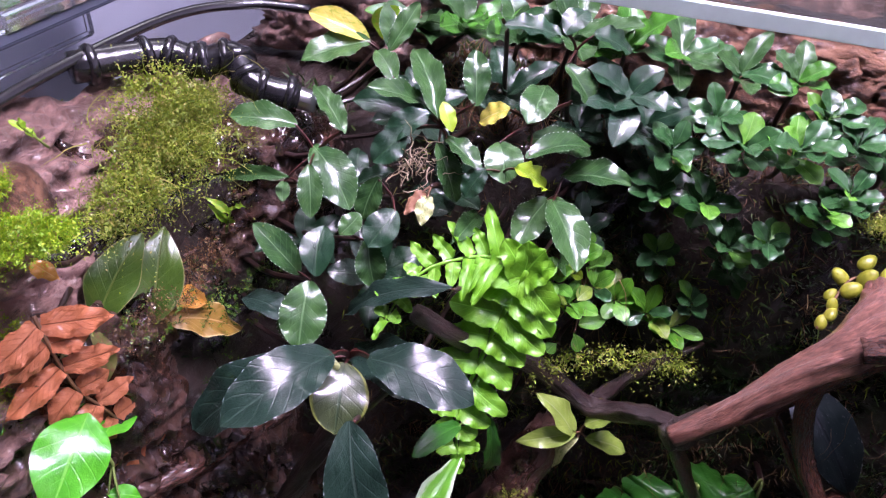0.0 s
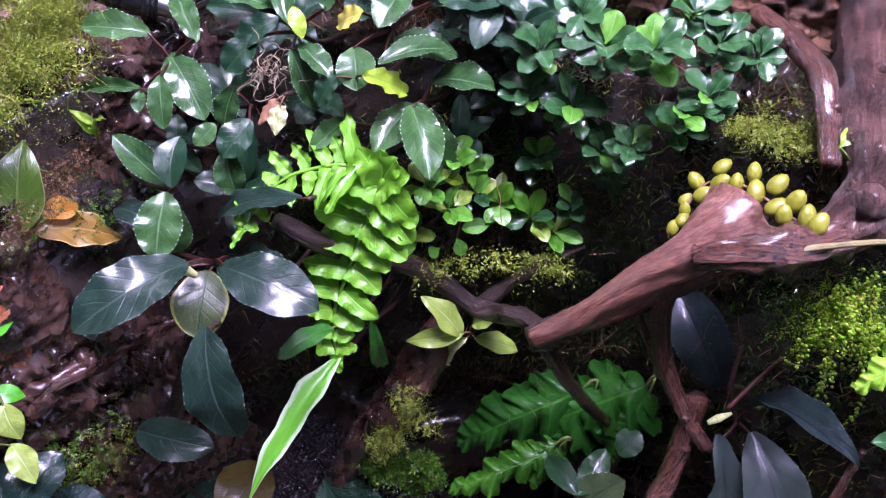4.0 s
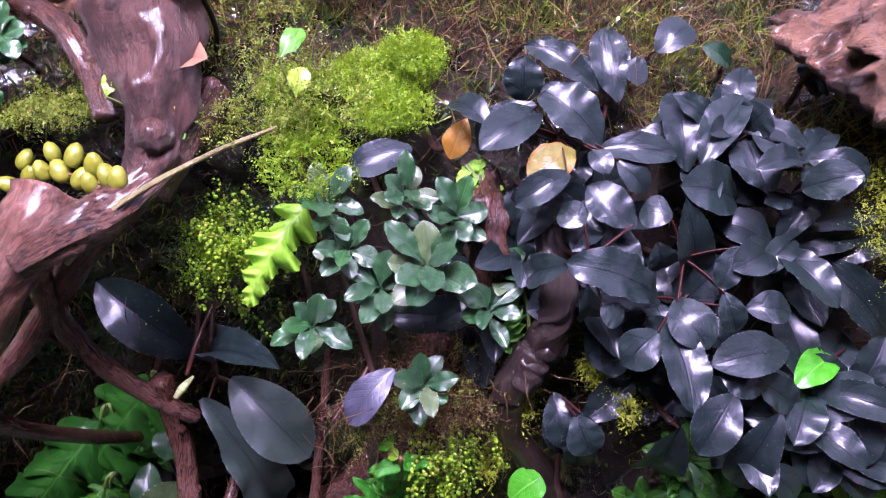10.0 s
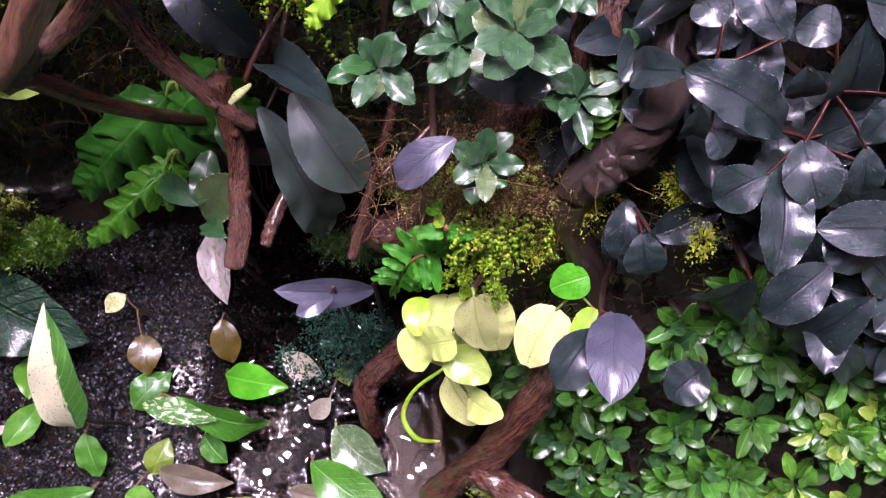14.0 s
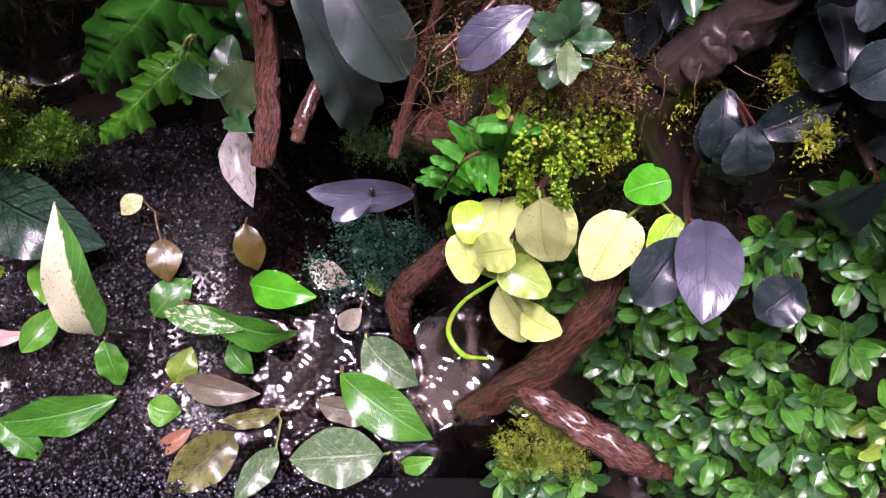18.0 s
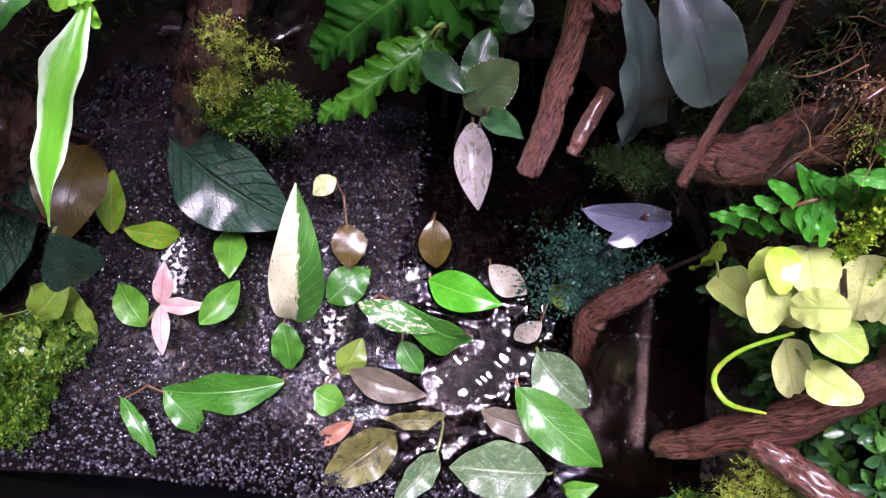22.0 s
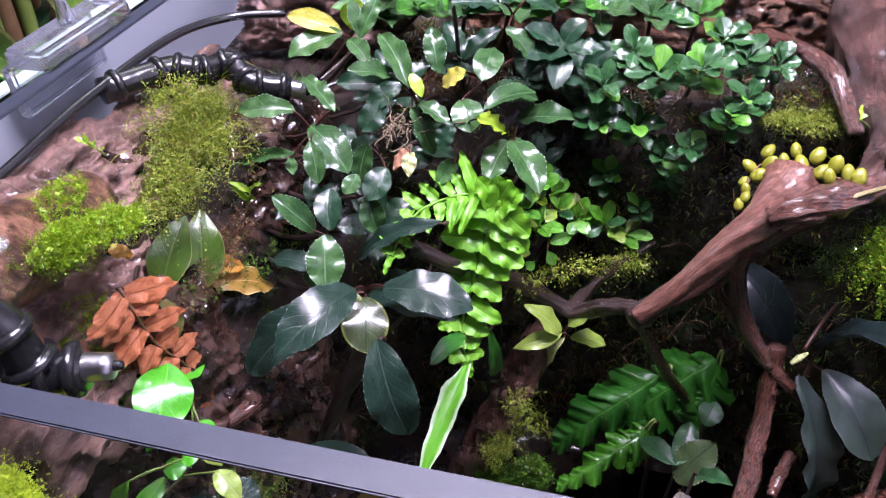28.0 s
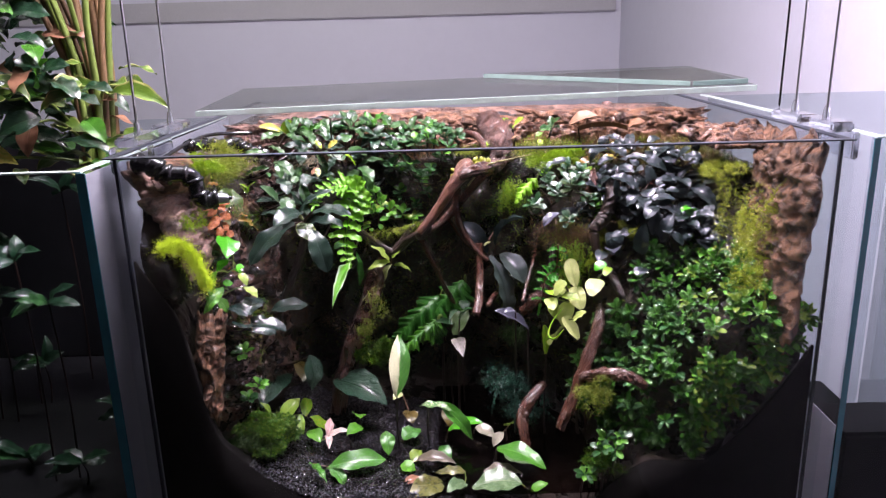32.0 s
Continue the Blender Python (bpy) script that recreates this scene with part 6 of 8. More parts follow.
INFO = {
    "green_bucephalandra": ("glossy green plant with toothed white-dotted leaves", STEM_RED),
    "dark_bucephalandra": ("dark blue-green plant with broad wavy leaves", STEM_RED),
    "spotted_strip_leaf": ("green strap leaf with a white margin hanging down", STEM_GREEN),
    "narrow_sedge_leaf": ("narrow dark green leaves under the fern", STEM_GREEN),
    "pale_seedling": ("small pale yellow-green seedling on a branch", STEM_BROWN),
    "small_round_leaf_plant": ("small fresh green creeper with round leaves", STEM_BROWN),
    "climbing_fig": ("leathery olive climber with one ochre leaf", TWIG),
    "bright_creeper": ("vivid green creeper with glossy oval leaves", STEM_GREEN),
    "blue_bucephalandra": ("petrol-blue plant with broad smooth leaves", STEM_BROWN),
    "broad_cryptocoryne": ("water plant with large ribbed dark leaves", STEM_RED),
    "low_cryptocoryne": ("low yellow-green water plant on the bank", STEM_GREEN),
    "pink_star_plant": ("small plant with a pink and white leaf star", STEM_GREEN),
    "pool_cryptocoryne": ("green water plant with lance leaves in the pool", STEM_BROWN),
    "floating_leaf_plant": ("water plant with wet leaves floating on the pool", STEM_GREEN),
    "sage_bucephalandra": ("grey-green plant with small oval leaves", STEM_RED),
    "black_bucephalandra": ("violet-black plant with large satin leaves", STEM_RED),
    "grey_forked_leaf": ("grey-violet forked leaf over the pool", STEM_RED),
    "dark_cluster_bucephalandra": ("violet-black plant with crowded glossy oval leaves", STEM_RED),
    "dark_low_bucephalandra": ("violet-black plant with hanging satin leaves", STEM_RED),
    "cream_leaf_vine": ("pale cream-green vine with speckled leaves", STEM_GREEN),
    "pale_runner_plant": ("tiny pale lime seedling in the moss", STEM_GREEN),
}
for pname, ls in LEAVES.items():
    lab, st = INFO[pname]
    reach = 0.021 if pname != "pool_cryptocoryne" else 0.026
    groups = []
    for l in ls:
        for g in groups:
            c = sum((Vector(k[2]) for k in g), Vector()) / len(g)
            if (Vector(l[2]) - c).length < reach and len(g) < 12:
                g.append(l)
                break
        else:
            groups.append([l])
    for g in groups:
        c = sum((Vector(k[2]) for k in g), Vector()) / len(g)
        hub = c + Vector((0, 0.004, -0.004))
        plant_thing(pname.replace("spotted_strip_leaf", "strap_leaf_plant").replace("narrow_sedge_leaf", "narrow_leaf_plant").replace("grey_forked_leaf", "forked_leaf_plant"), lab, tuple(hub), g, st, pname.replace("_", " ") + " plants" if len(groups) > 1 else "")

# rosettes of small plants
k = 100
for x, y, z, n, ln in ((-67, 227, 443, 9, 15), (-58, 230, 468, 9, 16), (-45, 224, 474, 10, 16), (-30, 216, 456, 9, 14), (-55, 223, 430, 8, 13), (-25, 236, 473, 10, 15), (-59, 222, 401, 6, 11),
                       (-83, 226, 445, 7, 13), (-77, 230, 414, 7, 12), (-36, 243, 480, 9, 14), (-84, 231, 462, 7, 14), (-42, 216, 440, 8, 12), (-20, 222, 462, 8, 13), (-70, 240, 474, 8, 14), (-12, 240, 474, 7, 12), (-66, 228, 380, 5, 10), (-48, 232, 415, 6, 11)):
    k += 1
    rosette("mini_bucephalandra", "bushy small plant with glossy round green leaves", mm(x, y, z), n + 4, ln * 0.82 / 1000, ln * 0.5 / 1000, "mini", ["mini", "mini", "mini", "mini", "mini", "mini", "mini", "bright"], STEM_BROWN, 0.55, k, group="small round-leaved plants")
# darkened green stands in for the shade between the front leaves
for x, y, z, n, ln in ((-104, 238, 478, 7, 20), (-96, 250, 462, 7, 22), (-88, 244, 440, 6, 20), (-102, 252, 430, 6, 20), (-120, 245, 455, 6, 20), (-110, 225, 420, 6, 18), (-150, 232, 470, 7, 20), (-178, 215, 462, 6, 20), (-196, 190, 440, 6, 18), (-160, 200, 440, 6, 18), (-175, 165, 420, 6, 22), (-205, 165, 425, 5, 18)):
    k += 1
    rosette("deep_green_plant", "plant behind the toothed leaves, green deepened to hold its shade", mm(x, y, z), n, ln / 1000, ln * 0.5 / 1000, "tooth", "deep", STEM_RED, 0.4, k, group="shaded green plants")
for x, y, z, n, ln in ((-198, 258, 478, 6, 22), (-178, 262, 482, 7, 24), (-156, 266, 480, 6, 24), (-134, 268, 484, 7, 26), (-112, 270, 482, 6, 24), (-90, 272, 484, 6, 22), (-66, 274, 480, 6, 20), (-44, 274, 482, 6, 18), (96, 262, 480, 5, 16)):
    k += 1
    rosette("back_row_plant", "green leafy plant standing up before the bark", mm(x, y, z), n, ln / 1000, ln * 0.5 / 1000, "tooth", ["tooth", "tooth", "mini", "green"], STEM_BROWN, 0.6, k, group="back row plants")
for x, y, z, n, ln in ((102, 146, 434, 9, 19), (64, 152, 414, 7, 15), (79, 162, 433, 8, 14), (111, 156, 441, 9, 14), (97, 165, 446, 8, 13), (117, 137, 421, 6, 14), (75, 170, 443, 7, 14), (88, 150, 424, 8, 15), (94, 128, 404, 5, 14), (124, 148, 428, 5, 13)):
    k += 1
    rosette("sage_bucephalandra", "grey-green cushion plant with small oval leaves", mm(x, y, z), n + 4, ln * 0.84 / 1000, ln * 0.42 / 1000, "sage", ["sage", "sage", "sage", "sage", "oliveg", "mini", "sage"], STEM_RED, 0.6, k, group="grey-green cushion plants")
tagged(plant_thing("violet_leaf_plant", "single grey-violet leaf over the sage cushion", mm(80, 130, 412), [("black", "grey", mm(86, 130, 414), mm(70, 122, 402), 0.011)], STEM_RED), group="")
rr = random.Random(78)
for i in range(26):
    x, z = rr.uniform(0.125, 0.225), rr.uniform(0.385, 0.462)
    c, nn = wall_point(x, z, rr.uniform(0.006, 0.022))
    k += 1
    ln = rr.uniform(0.018, 0.026)
    rosette("dark_cluster_bucephalandra", "violet-black filler plant deep in the cluster", tuple(c), 5, ln, ln * 0.48, "black", "black", STEM_RED, 0.35, k, group="dark cluster bucephalandra plants")
rr = random.Random(77)
for i in range(400):
    x, z = rr.uniform(0.112, 0.287), rr.uniform(0.205, 0.385)
    if z > 0.262 + (x - 0.10) * 1.5 or z < 0.19 + max(0, x - 0.16) * 0.45 or (x > 0.255 and z > 0.345) or z < arc_z(x) + 0.010:
        continue
    k += 1
    c, nn = wall_point(x, z, 0.008)
    ln = rr.uniform(0.0085, 0.0125)
    rosette("carpet_plant", "low carpet plant with glossy green narrow leaves", tuple(c), rr.choice((9, 10, 11, 12)), ln, ln * 0.43, "mini", ["carpet", "carpet", "mini", "green"] if x < 0.19 else ["carpet", "carpet", "carpet", "green", "bright", "palegreen"], STEM_GREEN, 0.7, k, Vector(nn) * 0.6 + FACE * 0.5, "carpet plants on the slope")
for x, y, z in ((-106, 208, 420), (-98, 213, 405), (-89, 218, 398), (-75, 220, 394), (-66, 218, 389), (-106, 202, 401), (-114, 200, 413), (-121, 198, 384)):
    k += 1
    rosette("small_round_leaf_plant", "small fresh green creeper with glossy oval leaves", mm(x, y, z), 6, 0.0125, 0.0064, "mini", ["bright", "fernmid", "bright", "palegreen", "mini"], STEM_BROWN, 0.6, k, group="small round leaf plants")
for x, y, z in ((-214, 66, 262), (-219, 50, 256), (-222, 60, 300), (120, 22, 206), (108, 18, 196), (100, 20, 188), (112, 14, 214), (124, 12, 216), (96, 14, 190), (130, 18, 224), (116, 24, 220)):
    k += 1
    rosette("carpet_plant", "small green carpet plant at the pool edge", mm(x, y, z), 7, 0.011, 0.0055, "mini", ["mini", "bright"], STEM_GREEN, 0.6, k, group="carpet plants on the slope")

# ---- ferns ----


def frond(name, label, pts, pairs, length, width, kind, mat, stem_mat, taper=(1.0, 0.45), rad=0.0009, droop=0.25, seed=0, face=FACE, category="fern", spread=1.0, wide=(1.0, 0.75), wild=0.0):
    """A fern frond: a midrib and paired lobes, each lobe a part."""
    rng = random.Random(seed)
    th = thing(name, root_of(pts[0]), label, category)
    mr = part("midrib", tube("midrib", list(pts), [rad * 1.3, rad, rad * 0.5], stem_mat, 7, 24), th)
    part("stalk", tube("stalk", [root_of(pts[0]), tuple((Vector(root_of(pts[0])) + Vector(pts[0])) / 2 - Vector((0, 0, 0.004))), tuple(Vector(pts[0]) - face * 0.003)], [0.001, 0.0006], STEM_DARK, 6, 8), th)
    c = spline(pts, pairs * 2 + 2)
    for i in range(pairs):
        p = Vector(c[2 * i + 1])
        d = (Vector(c[2 * i + 2]) - Vector(c[2 * i])).normalized()
        f = i / max(1, pairs - 1)
        ln = length * (taper[0] + (taper[1] - taper[0]) * f) * rng.uniform(0.8, 1.2)
        side = d.cross(face).normalized()
        for sgn in (-1, 1):
            w = (side * sgn * spread + d * rng.uniform(0.25, 0.5) - face * droop * rng.uniform(0.2, 1)).normalized()
            w = (w + Vector((rng.uniform(-1, 1), rng.uniform(-1, 1), rng.uniform(-1, 1))) * wild).normalized()
            foot = p + side * sgn * rad
            part("lobe", leaf_mesh(kind, rng.randrange(6), LEAF[mat]), mr, m=leaf_pose(foot, foot + w * ln * rng.uniform(0.8, 1.2), width * (wide[0] + (wide[1] - wide[0]) * f) * rng.uniform(0.9, 1.1), face, 0.25))
    if kind == "pinna" and length > 0.015:
        d0 = (Vector(c[0]) - Vector(c[2])).normalized()
        s0 = d0.cross(face).normalized()
        for q in (-1.1, -0.45, 0.2, 0.85):
            w = (d0 * math.cos(q) + s0 * math.sin(q)).normalized()
            part("lobe", leaf_mesh(kind, rng.randrange(6), LEAF[mat]), mr, m=leaf_pose(Vector(c[0]) - d0 * 0.003, Vector(c[0]) + w * length * rng.uniform(0.7, 0.95), width * 1.25, face, 0.2))
    part("lobe", leaf_mesh(kind, 1, LEAF[mat]), mr, m=leaf_pose(c[-2], tuple(Vector(c[-1]) + (Vector(c[-1]) - Vector(c[-3])) * 0.9), width * 0.6, face, 0.1))
    return th


frond("lime_fern", "bright lime fern frond with overlapping wavy lobes", [mm(-119, 172, 438), mm(-122, 170, 428), mm(-126, 164, 414), mm(-129, 158, 399), mm(-132, 151, 384), mm(-131, 146, 372), mm(-128, 142, 363)], 9, 0.0155, 0.0100, "pinna", "fern", LEAF["fern"], (1.45, 0.62), 0.0009, 0.02, 1, Vector((0.2, -0.62, 0.74)), wide=(1.5, 0.72))
frond("lime_fern", "small curled side frond of the lime fern", [mm(-127, 173, 440), mm(-138, 169, 440), mm(-151, 160, 437), mm(-157, 150, 431), mm(-160, 139, 423)], 9, 0.0098, 0.0062, "pinna", "fern", LEAF["fern"], (1.5, 0.5), 0.0006, 0.1, 2, Vector((0, -0.6, 0.8)))
FRONT = Vector((0.0, -0.55, 0.83))


def bladed_fern(name, label, crown, blades, mat):
    """A fern of undivided lobed blades: each runs from a foot to a tip, in millimetres, with its width."""
    th = thing(name, root_of(mm(*crown)), label, "fern")
    r = Vector(root_of(mm(*crown)))
    part("crown", tube("crown", [r, r.lerp(Vector(mm(*crown)), 0.5), mm(*crown)], [0.0016, 0.0012], STEM_DARK, 7, 7), th)
    for foot, tip, w in blades:
        if (Vector(foot) - Vector(crown)).length > 2:
            part("stalk", tube("stalk", [mm(*crown), tuple((Vector(mm(*crown)) + Vector(mm(*foot))) / 2 + Vector((0, 0, 0.004))), mm(*foot)], [0.0009, 0.0007], STEM_GREEN, 6, 8), th)
        part("blade", leaf_mesh("lobed", leaf_rng.randrange(6), LEAF[mat]), th, m=leaf_pose(mm(*foot), mm(*tip), w / 1000, FRONT, 0.2))


bladed_fern("young_fern", "small pale lime fern leaf with toothed lobes", (76, 186, 446), [((70, 180, 440), (46, 163, 418), 17), ((72, 183, 444), (84, 176, 452), 9)], "fern2")
bladed_fern("under_fern", "green fern above the pool, broad lobed fronds darkened for shade", (-30, 216, 306), [((-36, 212, 300), (-90, 186, 252), 32), ((-30, 212, 298), (-40, 192, 250), 28)], "fernlo")
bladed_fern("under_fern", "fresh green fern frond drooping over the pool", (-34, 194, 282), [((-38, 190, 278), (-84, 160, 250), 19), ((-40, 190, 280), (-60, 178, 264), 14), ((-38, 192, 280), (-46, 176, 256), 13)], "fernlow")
bladed_fern("under_fern", "broad-lobed fern in the hollow, green darkened for its shade", (-6, 216, 322), [((-8, 214, 318), (-56, 204, 262), 34), ((-6, 212, 316), (-14, 196, 270), 28)], "fernlo")
frond("young_fern", "short yellow-green fern frond beside dark leaves", [mm(120, 172, 452), mm(124, 165, 448), mm(129, 158, 443)], 5, 0.007, 0.0042, "pinna", "fern2", STEM_GREEN, (0.8, 0.6), 0.0006, 0.1, 4)
frond("dead_fern", "withered orange fern with curled lobes", [mm(-238, 74, 452), mm(-236, 74, 440), mm(-234, 76, 422), mm(-231, 82, 406), mm(-230, 88, 388), mm(-230, 93, 372)], 8, 0.0165, 0.0098, "dead", "deadfern", STEM_BROWN, (1.1, 0.75), 0.0005, 0.05, 5, Vector((0.8, -0.35, 0.5)))
frond("button_fern", "small fern with oblong green leaflets", [mm(84, 116, 385), mm(82, 119, 359), mm(72, 116, 351), mm(66, 117, 319)], 10, 0.0115, 0.0058, "pinna", "button", STEM_BROWN, (0.95, 0.85), 0.0007, -0.1, 9, Vector((0, -0.6, 0.8)))
frond("side_fern", "small fern of narrow green leaflets between cushions", [mm(128, 140, 432), mm(130, 134, 420), mm(128, 128, 408)], 7, 0.009, 0.0045, "mini", "bright", STEM_GREEN, (0.8, 0.8), 0.0007, 0.1, 10)

# ---- creeper of bead leaves ----
pods = thing("button_creeper", mm(-19, 204, 448), "creeper of plump yellow-green button leaves on driftwood", "plant")
part("runner", tube("runner", [mm(-21, 190, 434), mm(-18, 198, 441), mm(-14, 205, 447), mm(-6, 203, 452), mm(3, 197, 454), mm(11, 190, 455), mm(18, 184, 457)], [0.0005, 0.0005], STEM_BROWN, 6, 24), pods)
bm = bmesh.new()
bmesh.ops.create_uvsphere(bm, u_segments=12, v_segments=8, radius=1.0)
for v in bm.verts:
    v.co.y *= 1.0 + 0.15 * v.co.y
podm = bpy.data.meshes.new("button_leaf")
bm.to_mesh(podm)
bm.free()
podm.materials.append(LEAF["pod"])
podm.polygons.foreach_set("use_smooth", [True] * len(podm.polygons))
rp = random.Random(4)
for i, q in enumerate(((-11, 209, 452), (-1, 205, 456), (6, 199, 458), (-17, 206, 446), (-10, 204, 449), (-5, 202, 452), (1, 198, 454), (7, 192, 455), (12, 193, 458), (16, 187, 458), (19, 184, 459), (14, 182, 454), (10, 189, 455), (-14, 201, 445), (-19, 201, 441), (-18, 197, 440), (-18, 194, 438), (-20, 192, 435))):
    sz = rp.uniform(0.0031, 0.0038) * (0.72 if i > 13 else 1)
    part("button_leaf", podm, pods, m=Matrix.Translation(mm(*q)) @ pose(0, 0, 0, rp.uniform(30, 80), rp.uniform(-30, 30), rp.uniform(-70, 70)) @ Matrix.Diagonal((sz * 0.82, sz * 1.1, sz * 0.66, 1)))

# curled cream tendril by the pool, red shoots, flower buds


def shoot(name, label, pts, radii, mat, cat="shoot"):
    th = thing(name, pts[0], label, cat)
    part("stalk", tube("stalk", pts, radii, mat, 8, 16), th)


shoot("curled_tendril", "curled lime tendril under the cream leaves", [mm(84, 84, 330), mm(73, 78, 318), mm(69, 70, 308), mm(74, 62, 308), mm(82, 60, 318)], [0.0006, 0.0007, 0.0010, 0.0010, 0.0004], LEAF["vividlime"])
shoot("red_shoot", "red pointed shoot at the cushion's foot", [mm(80, 140, 404), mm(74, 134, 402), mm(65, 126, 399)], [0.0008, 0.0009, 0.0004], STEM_RED)
shoot("red_shoot", "red leaf stalk above the black leaves", [mm(18, 172, 376), mm(24, 182, 382), mm(32, 195, 386)], [0.0008, 0.0009, 0.0006], STEM_RED)
shoot("flower_bud", "small cream flower bud on a red stalk", [mm(20, 172, 374), mm(16, 168, 374), mm(13, 166, 372)], [0.0006, 0.0016, 0.0009], LEAF["creamy"], "bud")
shoot("flower_bud", "pointed cream flower bud on the dark plant", [mm(-168, 122, 416), mm(-170, 120, 420), mm(-171, 118, 424)], [0.0012, 0.002, 0.0006], LEAF["creamy"], "bud")
plant_thing("withered_leaf_plant", "pale withered leaf under the toothed plant", mm(-158, 176, 460), [("dead", "creamy", mm(-158, 172, 458), mm(-157, 165, 450), 0.007), ("dead", "peach", mm(-160, 173, 459), mm(-164, 166, 452), 0.006)], STEM_BROWN)
plant_thing("withered_leaf_plant", "fallen orange leaf beside the moss", mm(118, 178, 454), [("crypt", "orangeleaf", mm(116, 176, 452), mm(123, 182, 462), 0.009)], STEM_BROWN)
plant_thing("withered_leaf_plant", "large curled brown dead leaf on the stump", mm(40, 236, 474), [("crypt", "peach", mm(36, 236, 476), mm(48, 224, 494), 0.022), ("crypt", "peach", mm(44, 216, 474), mm(50, 206, 480), 0.011)], STEM_BROWN)
plant_thing("withered_leaf_plant", "dry peach-coloured leaf at the bark", mm(128, 270, 480), [("crypt", "peach", mm(118, 272, 484), mm(150, 266, 494), 0.02), ("crypt", "peach", mm(182, 262, 480), mm(200, 250, 488), 0.016)], STEM_BROWN)
plant_thing("sprout_plant", "fresh lime sprout at the lid's edge", mm(50, 244, 484), [("mini", "vividlime", mm(50, 242, 486), mm(38, 238, 497), 0.012), ("mini", "vividlime", mm(50, 242, 486), mm(62, 238, 497), 0.012)], STEM_GREEN)
plant_thing("sprout_plant", "fresh green sprout between leaves and lid", mm(-200, 226, 486), [("tooth", "vividlime", mm(-200, 226, 487), mm(-192, 222, 503), 0.013)], STEM_GREEN)


def water_sheet(name, label, x0, x1, y0, y1, z, mat, reach, rings, seed):
    """Water drawn up against the leaves that lie in it, with rings round stems."""
    r = np.random.default_rng(seed)
    ax, ay = np.arange(x0, x1, 0.0009), np.arange(y0, y1, 0.0009)
    X, Y = np.meshgrid(ax, ay, indexing="ij")
    H = (0.00008 if reach > 0.015 else 0.00002) * np.sin(X * 160 + 3 * np.sin(Y * 90)) * np.cos(Y * 140 + 2 * np.sin(X * 70))
    spots = []
    for pn in ("pool_cryptocoryne", "floating_leaf_plant", "pink_star_plant"):
        for kd, mt, b, t, w in LEAVES[pn]:
            if min(b[2], t[2]) < z + reach:
                spots.append(((b[0] + t[0]) / 2, (b[1] + t[1]) / 2, math.atan2(t[1] - b[1], t[0] - b[0]), math.hypot(t[0] - b[0], t[1] - b[1]) / 2, w * 0.5))
    for _ in range(rings):
        q = r.uniform(0.0012, 0.0035)
        spots.append((r.uniform(x0, x1), r.uniform(y0, y1 * 0.7), 0.0, q, q))
    for cx, cy, an, a, b in spots:
        dx, dy = X - cx, Y - cy
        m = np.hypot(dx, dy) < a + 0.012
        u, v = dx * math.cos(an) + dy * math.sin(an), -dx * math.sin(an) + dy * math.cos(an)
        d = (np.sqrt((u / max(a, 0.001)) ** 2 + (v / max(b, 0.001)) ** 2) - 1) * min(a, b)
        H = H + m * 0.0005 * np.exp(-(d / 0.0016) ** 2)
    na, nb = len(ax), len(ay)
    V = np.stack((X, Y, z + np.clip(H, -0.001, 0.0014)), axis=-1).reshape(-1, 3)
    i = (np.arange(na - 1)[:, None] * nb + np.arange(nb - 1)[None, :]).ravel()
    ob = tagged(new(name, mesh_of(name, V, np.stack((i, i + nb, i + nb + 1, i + 1), axis=1).tolist(), mat)), label, "water", kind="structure")
    ob.visible_shadow = False
    return ob


water_sheet("water", "still dark pool water with bright lamp glints", -0.135, 0.165, 0.012, 0.24, 0.1735, WATER, 0.02, 14, 1)
water_sheet("water_film", "thin water film drawn up around leaves on the gravel bank", -0.185, -0.03, 0.016, 0.19, 0.1834, FILM, 0.012, 26, 2)


# small seedlings and a fallen leaf on the cork
def seedling(label, foot, top, n, ln, mat, seed):
    f, t = Vector(mm(*foot)), Vector(mm(*top))
    r = random.Random(seed)
    th = thing("seedling", f, label, "plant", "seedlings on the cork")
    part("stem", tube("stem", [tuple(f), tuple(f.lerp(t, 0.6)), tuple(t)], [0.0005, 0.0003], STEM_GREEN, 6, 7), th)
    for i in range(n):
        q = f.lerp(t, 0.25 + 0.75 * i / n)
        w = i * 2.4 + r.uniform(-0.4, 0.4)
        part("leaf", leaf_mesh("strip" if ln > 0.008 else "mini", r.randrange(6), LEAF[mat]), th, m=leaf_pose(q, q + Vector((math.cos(w) * 0.7, -0.25, 0.55 + 0.3 * math.sin(w))).normalized() * ln * r.uniform(0.7, 1.1), ln * 0.34))


seedling("bright lime seedling growing out of the cork bark", (-253, 107, 486), (-254, 100, 497), 9, 0.0055, "vividlime", 1)
seedling("narrow-leaved lime seedling beside the leathery leaves", (-230, 152, 432), (-226, 152, 445), 6, 0.011, "vividlime", 2)
plant_thing("fallen_leaf", "small fallen orange-yellow leaf lying on the bark", mm(-241, 86, 461), [("dead", "orangeleaf", mm(-245, 84, 462), mm(-235, 83, 460), 0.006)], STEM_BROWN, stalks=False, category="leaf")

# ---- moss ----


